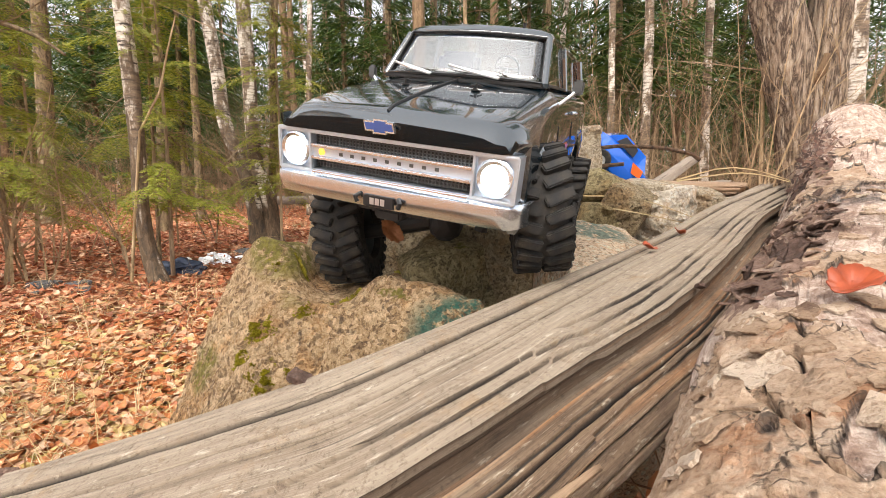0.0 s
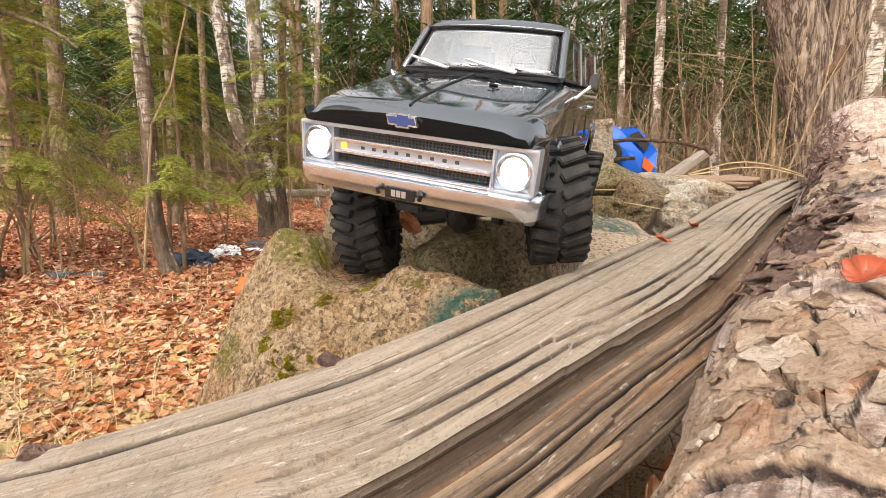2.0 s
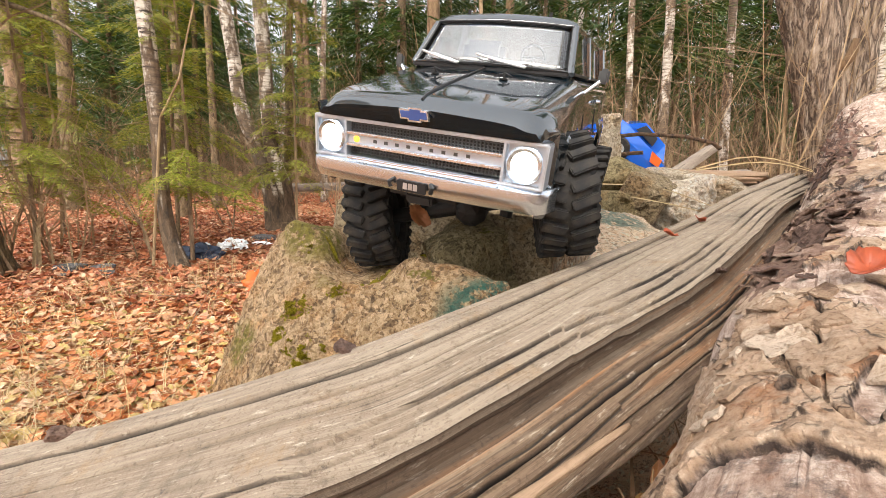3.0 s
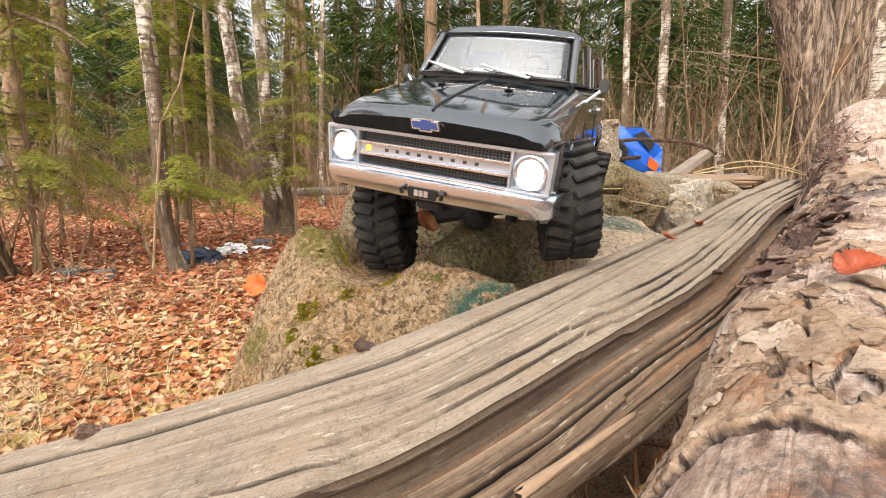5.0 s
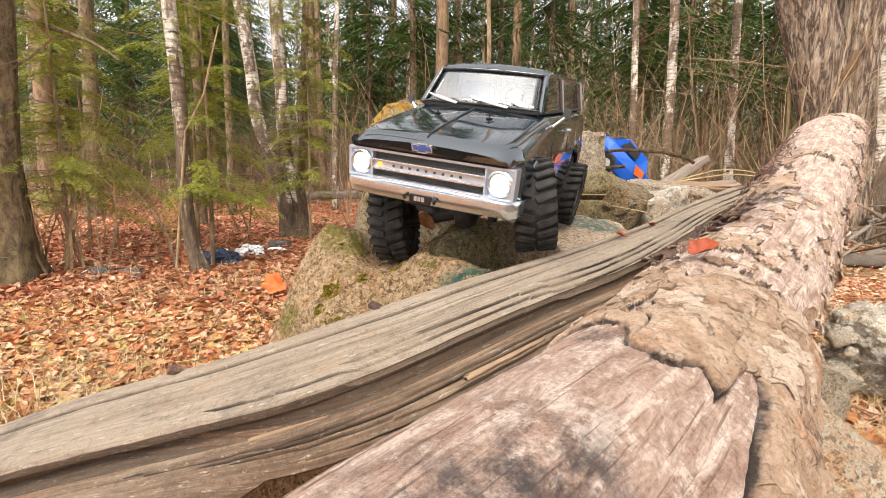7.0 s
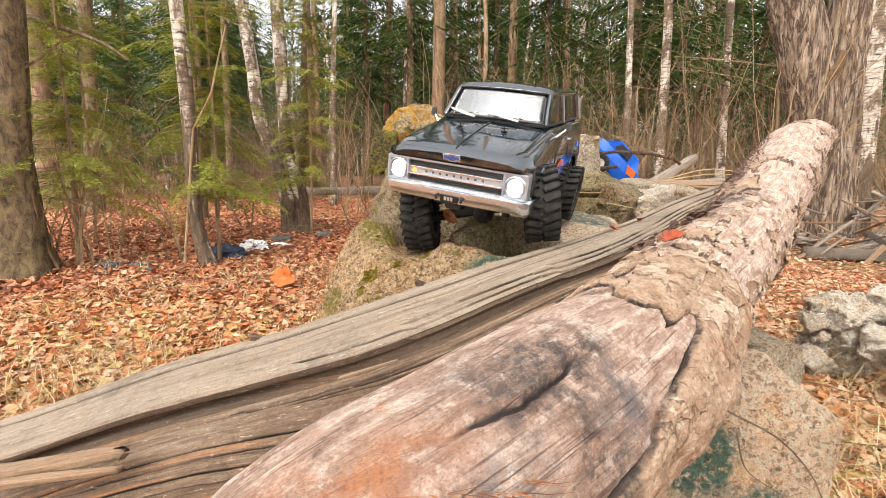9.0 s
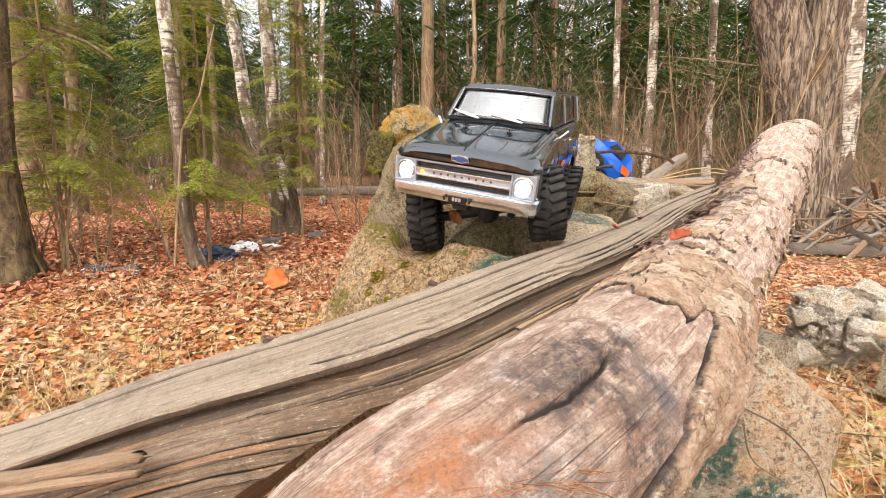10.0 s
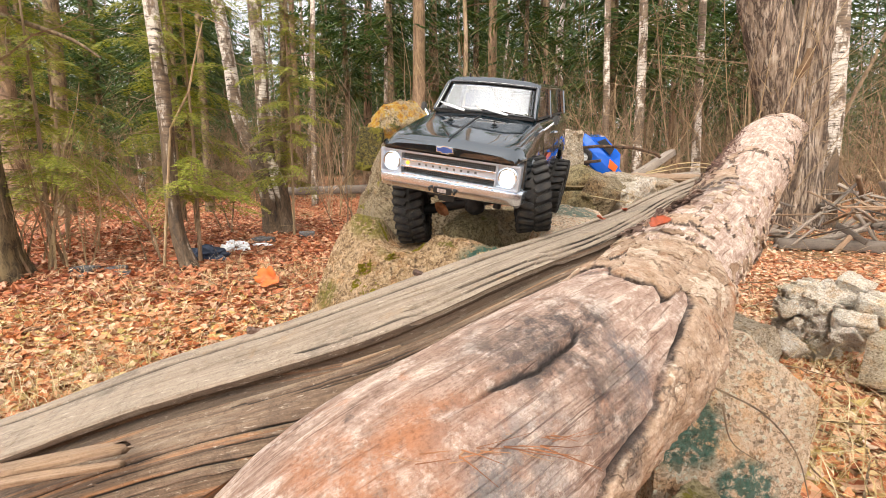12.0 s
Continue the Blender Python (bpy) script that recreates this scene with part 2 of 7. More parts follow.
GREEN_PAINT = (0.02, 0.16, 0.12)
MOSS = (0.25, 0.22, 0.015)
M["concrete"] = concrete_mat("mossy_aggregate_concrete", (0.42, 0.258, 0.122), (0.70, 0.50, 0.305), (0.15, 0.085, 0.040), MOSS,
                             [((0.015, 0.312, 0.415), 0.038, GREEN_PAINT), ((0.05, 0.35, 0.40), 0.045, GREEN_PAINT), ((-0.055, 0.30, 0.415), 0.032, (0.15, 0.14, 0.13)),
                              ((-0.127, 0.354, 0.435), 0.026, MOSS), ((-0.132, 0.304, 0.371), 0.024, MOSS), ((-0.165, 0.335, 0.400), 0.024, MOSS), ((-0.095, 0.36, 0.436), 0.014, MOSS), ((-0.15, 0.41, 0.46), 0.04, MOSS), ((-0.21, 0.37, 0.35), 0.024, MOSS)], 0.0, 0.035)
M["concrete2"] = concrete_mat("painted_concrete", (0.74, 0.52, 0.345), (0.90, 0.74, 0.56), (0.30, 0.19, 0.115), MOSS,
                              [((0.20, 0.72, 0.455), 0.07, (0.16, 0.25, 0.20)), ((0.235, 0.215, 0.25), 0.05, GREEN_PAINT), ((0.30, 0.22, 0.19), 0.035, GREEN_PAINT)])
M["rubble"] = concrete_mat("pale_crumbling_rubble", (0.72, 0.61, 0.48), (0.84, 0.77, 0.66), (0.42, 0.34, 0.26), MOSS)
M["olive"] = concrete_mat("olive_stone", (0.26, 0.205, 0.095), (0.42, 0.34, 0.19), (0.12, 0.09, 0.04), MOSS, (), 0.0, 0.05)
M["lichen"] = concrete_mat("lichen_rock", (0.38, 0.28, 0.16), (0.50, 0.40, 0.26), (0.12, 0.085, 0.045), (0.10, 0.11, 0.015), (), 0.25, 0.10)
M["stone"] = concrete_mat("brown_stone", (0.25, 0.185, 0.10), (0.42, 0.33, 0.21), (0.10, 0.07, 0.038), MOSS, (), 0.0, 0.05)
M["moss"] = concrete_mat("moss_grown_stone", (0.075, 0.062, 0.018), (0.20, 0.16, 0.03), (0.02, 0.02, 0.008), MOSS, (), 0.0, 0.16)
M["stone_grey"] = concrete_mat("dark_grey_stone", (0.10, 0.10, 0.11), (0.22, 0.22, 0.23), (0.04, 0.04, 0.045), MOSS)
M["stone_pale"] = concrete_mat("pale_stone", (0.46, 0.37, 0.26), (0.64, 0.55, 0.42), (0.22, 0.16, 0.10), MOSS)

# log: pale bare wood under flaking bark, by height of the plates
def log_mat():
    m = material("flaking_log", (0.5, 0.36, 0.26), 0.75)
    n = Nodes(m)
    a = n.t.nodes.new("ShaderNodeAttribute")
    a.attribute_name = "bark"
    bark = n.grey(a.outputs["Fac"], 0.4, 0.6)
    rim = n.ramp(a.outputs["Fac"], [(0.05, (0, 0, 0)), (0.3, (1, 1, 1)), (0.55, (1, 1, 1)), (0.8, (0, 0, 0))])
    v = n.coords("Object")
    grain = n.noise(n.coords("UV", (26, 120, 1)), 1.0, 9, 0.76, 0.7)
    lines = n.noise(n.coords("UV", (10, 330, 1)), 1.0, 5, 0.65, 0.3)
    blot = n.noise(v, 16.0, 8, 0.75)
    spots = n.noise(v, 75.0, 7, 0.75)
    fine = n.noise(v, 520.0, 5, 0.7)
    bare = n.ramp(grain, [(0.30, (0.12, 0.07, 0.05)), (0.41, (0.36, 0.235, 0.175)), (0.52, (0.56, 0.42, 0.34)), (0.63, (0.82, 0.71, 0.62))])
    pos = n.t.nodes.new("ShaderNodeSeparateXYZ")
    n.link(n.coords("UV"), pos.inputs[0])
    aged = n.ramp(n.math("ADD", pos.outputs[0], n.math("MULTIPLY", n.noise(v, 22.0, 6, 0.7), 0.24)), [(0.34, (1, 1, 1)), (0.52, (0, 0, 0))])
    bare = n.mix(n.math("MULTIPLY", aged, 0.45), bare, n.mix(0.9, bare, (0.70, 0.58, 0.52), "MULTIPLY"))
    bare = n.mix(n.grey(n.noise(v, 110.0, 7, 0.8), 0.54, 0.60), bare, n.mix(0.6, bare, (0.30, 0.20, 0.15)))
    bare = n.mix(n.grey(n.noise(v, 58.0, 8, 0.8), 0.55, 0.60), bare, n.mix(0.6, bare, (0.82, 0.70, 0.61)))
    bare = n.mix(n.grey(n.noise(v, 34.0, 7, 0.78), 0.52, 0.62), bare, n.mix(0.55, bare, (0.30, 0.17, 0.115)))
    bare = n.mix(n.grey(blot, 0.61, 0.67), bare, n.mix(0.75, bare, (0.075, 0.058, 0.056)))
    bare = n.mix(n.grey(n.noise(v, 24.0, 6, 0.7), 0.60, 0.70), bare, n.mix(0.55, bare, (0.50, 0.20, 0.08)))
    crust = n.ramp(spots, [(0.28, (0.10, 0.055, 0.032)), (0.36, (0.33, 0.205, 0.12)), (0.50, (0.46, 0.315, 0.215)), (0.64, (0.60, 0.46, 0.345)), (0.74, (0.68, 0.58, 0.46))])
    crust = n.mix(n.grey(n.noise(v, 28.0, 6, 0.7), 0.55, 0.64), crust, n.mix(0.7, crust, (0.80, 0.50, 0.30), "MULTIPLY"))
    crust = n.mix(n.grey(n.noise(v, 42.0, 7, 0.75), 0.60, 0.66), crust, n.mix(0.8, crust, (0.80, 0.70, 0.56)))
    crust = n.mix(n.ramp(n.noise(n.coords("UV", (60, 25, 1)), 1.0, 4, 0.6), [(0.30, (1, 1, 1)), (0.36, (0, 0, 0))]), crust, (0.07, 0.04, 0.026))
    # chips: small plates with dark outlines
    wob = n.add("ShaderNodeTexNoise", Scale=40.0, Detail=5.0)
    n.link(v, wob.inputs["Vector"])
    off = n.t.nodes.new("ShaderNodeVectorMath")
    off.operation = "MULTIPLY_ADD"
    n.link(wob.outputs["Color"], off.inputs[0])
    off.inputs[1].default_value = (0.055, 0.055, 0.055)
    n.link(v, off.inputs[2])
    chips = n.voronoi(off.outputs[0], 48.0, "DISTANCE_TO_EDGE")
    outline = n.ramp(chips.outputs["Distance"], [(0.0, (1, 1, 1)), (0.035, (0, 0, 0))])
    outline = n.math("MULTIPLY", outline, n.grey(n.noise(v, 26.0, 4, 0.7), 0.44, 0.52))
    c = n.mix(bark, bare, crust)
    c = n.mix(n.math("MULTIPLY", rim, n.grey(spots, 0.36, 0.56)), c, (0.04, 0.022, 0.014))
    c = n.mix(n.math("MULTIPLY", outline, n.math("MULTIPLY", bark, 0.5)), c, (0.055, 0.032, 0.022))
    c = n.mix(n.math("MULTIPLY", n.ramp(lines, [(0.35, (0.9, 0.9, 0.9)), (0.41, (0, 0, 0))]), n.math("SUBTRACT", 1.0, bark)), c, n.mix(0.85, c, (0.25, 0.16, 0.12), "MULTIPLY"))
    # shade painted dark brown into rifts, cracks, flake edges and torn scale steps
    crevice_shade = n.t.nodes.new("ShaderNodeAttribute")
    crevice_shade.attribute_name = "crack"
    c = n.mix(n.grey(crevice_shade.outputs["Fac"], 0.3, 0.75), c, (0.035, 0.02, 0.013))
    for point, r, stain in LOG_STAINS:
        mask = n.math("MULTIPLY", n.near(off.outputs[0], tuple(k + 0.0275 for k in point), r * 0.5, r * 1.3), n.grey(n.noise(v, 60.0, 8, 0.8), 0.40, 0.56))
        c = n.mix(n.math("MULTIPLY", mask, 0.85), c, stain)
    n.colour(n.mix(n.grey(fine, 0.32, 0.52), n.mix(0.6, c, (0.42, 0.32, 0.26), "MULTIPLY"), c))
    h = n.math("ADD", n.math("MULTIPLY", grain, 0.9), n.math("ADD", n.math("MULTIPLY", fine, 0.5), n.math("ADD", n.math("MULTIPLY", spots, 1.3), n.math("MULTIPLY", lines, 0.6))))
    n.bump(n.math("SUBTRACT", h, n.math("MULTIPLY", n.math("MULTIPLY", outline, bark), 0.9)), 0.9, 0.003)
    return m


# charred, blue-grey, rusty and crumbling stains on the bare wood: place, reach, colour
CHAR, RUSTY = (0.05, 0.04, 0.038), (0.42, 0.17, 0.075)
LOG_STAINS = [((0.046, -0.032, 0.432), 0.030, CHAR), ((0.067, -0.010, 0.434), 0.026, CHAR), ((0.020, -0.045, 0.428), 0.020, (0.12, 0.085, 0.07)), ((0.037, -0.057, 0.424), 0.014, CHAR), ((0.075, -0.050, 0.404), 0.022, CHAR), ((0.094, -0.021, 0.415), 0.016, (0.13, 0.12, 0.125)),
              ((-0.006, -0.090, 0.411), 0.022, RUSTY), ((-0.030, -0.102, 0.405), 0.024, RUSTY), ((0.010, -0.080, 0.415), 0.013, RUSTY), ((0.029, -0.089, 0.398), 0.028, (0.20, 0.19, 0.19)), ((0.33, 0.40, 0.50), 0.04, CHAR), ((0.27, 0.33, 0.48), 0.035, (0.16, 0.085, 0.055))]
M["log"] = log_mat()


def plate_mat(name, stops, dark):
    """Bark plates: each of its own tone, mottled and flecked."""
    m = material(name, (0.4, 0.3, 0.2), 0.85)
    n = Nodes(m)
    info = n.t.nodes.new("ShaderNodeObjectInfo")
    v = n.coords("Object")
    tone = n.math("ADD", n.math("MULTIPLY", info.outputs["Random"], 0.45), n.math("MULTIPLY", n.noise(v, 85.0, 7, 0.75), 0.75))
    c = n.ramp(tone, stops)
    fine = n.noise(v, 480.0, 5, 0.7)
    c = n.mix(n.grey(fine, 0.34, 0.50), n.mix(0.7, c, dark, "MULTIPLY"), c)
    n.colour(c)
    n.bump(n.math("ADD", fine, n.noise(v, 120.0, 6, 0.75)), 0.9, 0.003)
    return m


M["plate"] = plate_mat("buff_bark", [(0.30, (0.16, 0.09, 0.055)), (0.45, (0.38, 0.25, 0.16)), (0.60, (0.52, 0.37, 0.26)), (0.85, (0.70, 0.57, 0.45))], (0.45, 0.34, 0.26))
M["dark_plate"] = plate_mat("dark_bark", [(0.30, (0.045, 0.026, 0.020)), (0.50, (0.13, 0.075, 0.055)), (0.70, (0.27, 0.165, 0.12)), (0.90, (0.46, 0.34, 0.27))], (0.4, 0.3, 0.25))

def bark_mat(name, dark, light, scale=(14, 14, 3)):
    m = material(name, light, 0.9)
    n = Nodes(m)
    v = n.coords("Object", scale)
    a = n.noise(v, 1.6, 10, 0.78, 0.6)
    b = n.noise(n.coords("Object"), 2.2, 4)
    c = n.ramp(a, [(0.40, dark), (0.60, light)])
    c = n.mix(n.grey(b, 0.45, 0.7), c, n.mix(0.6, c, (0.6, 0.65, 0.4), "MULTIPLY"))
    n.colour(c)
    n.bump(a, 0.9, 0.02)
    return m


def birch_mat():
    m = material("birch_bark", (0.7, 0.66, 0.6), 0.7)
    n = Nodes(m)
    v = n.coords("Object", (11, 11, 55))
    bands = n.noise(v, 1.0, 5, 0.7)
    low = n.noise(n.coords("Object", (5, 5, 2.2)), 1.4, 5, 0.7)
    c = n.ramp(bands, [(0.38, (0.03, 0.022, 0.017)), (0.43, (0.36, 0.30, 0.24)), (0.56, (0.60, 0.54, 0.47))])
    c = n.mix(n.grey(low, 0.44, 0.52), c, n.ramp(bands, [(0.3, (0.04, 0.025, 0.018)), (0.7, (0.22, 0.15, 0.09))]))
    age = n.t.nodes.new("ShaderNodeAttribute")
    age.attribute_name = "bark"
    furrow = n.noise(n.coords("Object", (34, 34, 9)), 1.0, 8, 0.75, 0.8)
    rough = n.ramp(furrow, [(0.38, (0.035, 0.024, 0.015)), (0.52, (0.105, 0.066, 0.036)), (0.70, (0.21, 0.145, 0.09))])
    c = n.mix(n.grey(age.outputs["Fac"], 0.35, 0.6), c, rough)
    n.colour(c)
    n.bump(n.math("ADD", bands, furrow), 0.8, 0.012)
    return m


M["birch"] = birch_mat()
M["spruce_bark"] = bark_mat("spruce_bark", (0.05, 0.032, 0.018), (0.25, 0.175, 0.095), (16, 16, 7))
M["pine_bark"] = bark_mat("pine_bark", (0.11, 0.065, 0.04), (0.30, 0.19, 0.11))
def furrowed_mat():
    m = material("old_furrowed_bark", (0.3, 0.2, 0.13), 0.9)
    n = Nodes(m)
    a = n.noise(n.coords("Object", (22, 22, 3.5)), 1.0, 9, 0.72, 0.2)
    ridge = n.math("ABSOLUTE", n.math("SUBTRACT", n.noise(n.coords("Object", (15, 15, 2.0)), 1.0, 6, 0.6, 0.3), 0.5))
    c = n.ramp(a, [(0.33, (0.08, 0.05, 0.034)), (0.5, (0.30, 0.215, 0.15)), (0.66, (0.54, 0.44, 0.35))])
    c = n.mix(n.ramp(ridge, [(0.0, (1, 1, 1)), (0.07, (0, 0, 0))]), c, (0.05, 0.03, 0.02))
    n.colour(c)
    n.bump(n.math("ADD", a, n.math("MULTIPLY", ridge, 4.0)), 1.0, 0.03)
    return m


M["old_bark"] = furrowed_mat()
M["twig"] = bark_mat("twig_bark", (0.13, 0.08, 0.05), (0.36, 0.25, 0.155))
M["sapling"] = bark_mat("sapling_bark", (0.24, 0.15, 0.08), (0.46, 0.33, 0.2))
M["needles"] = island_mat("spruce_needles", [(0.0, (0.12, 0.16, 0.012)), (0.5, (0.27, 0.31, 0.028)), (1.0, (0.44, 0.42, 0.07))], 0.5, 3.0, 0.4)
M["needles_far"] = island_mat("far_needles", [(0.0, (0.022, 0.06, 0.014)), (0.5, (0.06, 0.125, 0.024)), (1.0, (0.15, 0.19, 0.04))], 0.6, 0.6, 0.3)
LEAF_STOPS = [(0.0, (0.28, 0.075, 0.022)), (0.14, (0.52, 0.16, 0.045)), (0.34, (0.66, 0.26, 0.09)), (0.54, (0.74, 0.40, 0.21)), (0.74, (0.82, 0.58, 0.41)), (0.90, (0.66, 0.48, 0.18)), (1.0, (0.42, 0.33, 0.09))]
M["litter"] = island_mat("fallen_leaves", LEAF_STOPS, 0.55, 50.0, 0.15)
M["red_litter"] = island_mat("russet_fallen_leaves", [(0.0, (0.20, 0.055, 0.025)), (0.25, (0.42, 0.125, 0.05)), (0.5, (0.55, 0.20, 0.09)), (0.75, (0.60, 0.30, 0.16)), (1.0, (0.70, 0.46, 0.30))], 0.55, 50.0, 0.15)
M["pale_litter"] = island_mat("pale_fallen_leaves", [(0.0, (0.42, 0.12, 0.045)), (0.25, (0.66, 0.27, 0.115)), (0.5, (0.76, 0.43, 0.26)), (0.75, (0.84, 0.62, 0.46)), (1.0, (0.68, 0.52, 0.26))], 0.6, 50.0, 0.15)
M["straw"] = island_mat("dry_grass", [(0.0, (0.36, 0.24, 0.09)), (0.5, (0.60, 0.45, 0.22)), (1.0, (0.74, 0.62, 0.40))], 0.7, 30.0)
M["sliver"] = island_mat("torn_splinters", [(0.0, (0.16, 0.07, 0.03)), (0.5, (0.38, 0.22, 0.11)), (1.0, (0.58, 0.42, 0.25))], 0.75, 60.0)
M["rust_straw"] = island_mat("red_straw", [(0.0, (0.22, 0.08, 0.03)), (0.5, (0.42, 0.17, 0.07)), (1.0, (0.5, 0.28, 0.14))], 0.7, 60.0)
M["moss_shoots"] = island_mat("moss_shoots", [(0.0, (0.20, 0.17, 0.008)), (0.5, (0.36, 0.31, 0.015)), (1.0, (0.50, 0.44, 0.04))], 0.7, 60.0, 0.3)
M["greens"] = island_mat("green_weed", [(0.0, (0.08, 0.16, 0.02)), (1.0, (0.22, 0.30, 0.05))], 0.6, 30.0)


def ground_mat():
    m = material("leafy_soil", (0.2, 0.1, 0.05), 0.95)
    n = Nodes(m)
    v = n.coords("Object")
    cells = n.voronoi(v, 32.0)
    c = n.ramp(n.add_sep(cells.outputs["Color"]), [(0.0, (0.13, 0.05, 0.022)), (0.35, (0.30, 0.11, 0.042)), (0.65, (0.44, 0.19, 0.085)), (1.0, (0.52, 0.30, 0.165))])
    c = n.mix(n.grey(n.noise(v, 1.3, 5, 0.6), 0.5, 0.7), c, (0.17, 0.12, 0.045))
    n.colour(c)
    n.bump(n.math("ADD", cells.outputs["Distance"], n.noise(v, 60, 4)), 0.8, 0.02)
    return m


M["ground"] = ground_mat()

# truck
M["paint"] = material("blue_black_paint", (0.004, 0.012, 0.019), 0.12, 0.0, 1.0)
M["paint"].node_tree.nodes["Principled BSDF"].inputs["Coat IOR"].default_value = 2.2
M["paint"].node_tree.nodes["Principled BSDF"].inputs["IOR"].default_value = 1.6
M["chrome"] = material("satin_chrome", (0.80, 0.86, 0.94), 0.26, 1.0)
M["satin"] = material("silver_paint", (0.60, 0.66, 0.74), 0.35, 0.7)
M["black"] = material("black_plastic", (0.012, 0.012, 0.013), 0.45)
M["dark"] = material("dark_chassis", (0.02, 0.02, 0.021), 0.6)
M["rim"] = material("grey_rim", (0.10, 0.11, 0.115), 0.35, 0.6)
M["interior"] = material("tan_interior", (0.20, 0.17, 0.14), 0.6)
M["navy"] = material("navy_seat", (0.012, 0.04, 0.12), 0.5)
M["blue"] = material("blue_decal", (0.006, 0.06, 0.5), 0.25, 0, 0.6)
M["badge"] = material("badge_blue", (0.05, 0.09, 0.28), 0.25, 0.3, 0.6)
M["orange"] = material("orange_decal", (0.75, 0.13, 0.02), 0.3, 0, 0.4)
M["bluebody"] = material("blue_polycarbonate", (0.01, 0.11, 0.55), 0.2, 0, 0.8)
M["bright"] = material("bright_silver_plastic", (0.72, 0.72, 0.72), 0.4, 0.1)
M["silver"] = material("silver_plastic", (0.6, 0.6, 0.6), 0.35, 0.8)
M["amber"] = material("amber_lamp", (0.8, 0.25, 0.02), 0.25)
M["amber"].node_tree.nodes["Principled BSDF"].inputs["Emission Color"].default_value = (1.0, 0.4, 0.05, 1)
M["amber"].node_tree.nodes["Principled BSDF"].inputs["Emission Strength"].default_value = 0.8
M["lamp"] = material("lit_headlight", (0.95, 0.95, 0.9), 0.2)
M["lamp"].node_tree.nodes["Principled BSDF"].inputs["Emission Color"].default_value = (1.0, 0.97, 0.85, 1)
M["lamp"].node_tree.nodes["Principled BSDF"].inputs["Emission Strength"].default_value = 1.6


def rubber():
    m = material("muddy_rubber", (0.016, 0.015, 0.014), 0.8)
    n = Nodes(m)
    f = n.noise(n.coords("Object"), 70.0, 5, 0.65)
    n.colour(n.ramp(f, [(0.4, (0.011, 0.011, 0.012)), (0.62, (0.035, 0.029, 0.023)), (0.75, (0.10, 0.075, 0.05))]))
    n.bump(f, 0.4, 0.001)
    return m


M["tyre"] = rubber()


def glass_mat():
    m = material("window_glass", (0.9, 0.95, 0.97), 0.02)
    b = m.node_tree.nodes["Principled BSDF"]
    b.inputs["Transmission Weight"].default_value = 1.0
    b.inputs["IOR"].default_value = 2.3
    return m


M["glass"] = glass_mat()
M["redleaf"] = island_mat("red_leaf", [(0.0, (0.33, 0.058, 0.016)), (1.0, (0.37, 0.07, 0.02))], 0.5, 160.0)
M["orangeleaf"] = island_mat("orange_leaf", [(0.0, (0.56, 0.12, 0.012)), (1.0, (0.60, 0.14, 0.02))], 0.6, 20.0)
M["brownleaf"] = island_mat("brown_leaf", [(0.0, (0.30, 0.11, 0.04)), (1.0, (0.36, 0.14, 0.05))], 0.6, 90.0)
M["flake"] = island_mat("bark_flake", [(0.0, (0.06, 0.03, 0.022)), (0.5, (0.17, 0.085, 0.06)), (0.85, (0.30, 0.17, 0.12)), (1.0, (0.45, 0.32, 0.24))], 0.8, 120.0)
M["plastic_white"] = material("white_plastic", (0.75, 0.76, 0.78), 0.4)
M["plastic_navy"] = material("navy_cloth", (0.018, 0.028, 0.055), 0.7)
M["rust"] = bark_mat("rusty_steel", (0.05, 0.03, 0.02), (0.2, 0.11, 0.06), (60, 60, 60))


# ---- builders ----
def mesh_ob(name, bm, mat, parent=None, smooth=False):
    me = bpy.data.meshes.new(name)
    bm.to_mesh(me)
    bm.free()
    for mm in mat if isinstance(mat, (list, tuple)) else (mat,):
        me.materials.append(mm)
    if smooth:
        me.polygons.foreach_set("use_smooth", [True] * len(me.polygons))
        me.set_sharp_from_angle(angle=radians(38))
    ob = new(name, me)
    if parent:
        ob.parent = parent
    return ob


def part(name, bm, mat, parent, label="", smooth=False):
    ob = mesh_ob(name, bm, mat, parent, smooth)
    return tagged(ob, label)


def raw_mesh(name, verts, faces, mat, smooth=False, parent=None):
    me = bpy.data.meshes.new(name)
    me.from_pydata(verts, [], faces)
    me.materials.append(mat)
    if smooth:
        me.polygons.foreach_set("use_smooth", [True] * len(me.polygons))
    ob = new(name, me)
    if parent:
        ob.parent = parent
    return ob


def box(bm, x0, y0, z0, x1, y1, z1, bevel=0.0):
    r = bmesh.ops.create_cube(bm, size=1.0)
    for v in r["verts"]:
        v.co = Vector(((x0 + x1) / 2 + v.co.x * (x1 - x0), (y0 + y1) / 2 + v.co.y * (y1 - y0), (z0 + z1) / 2 + v.co.z * (z1 - z0)))
    if bevel:
        es = {e for v in r["verts"] for e in v.link_edges}
        bmesh.ops.bevel(bm, geom=list(es), offset=bevel, segments=2, affect="EDGES")
    return bm


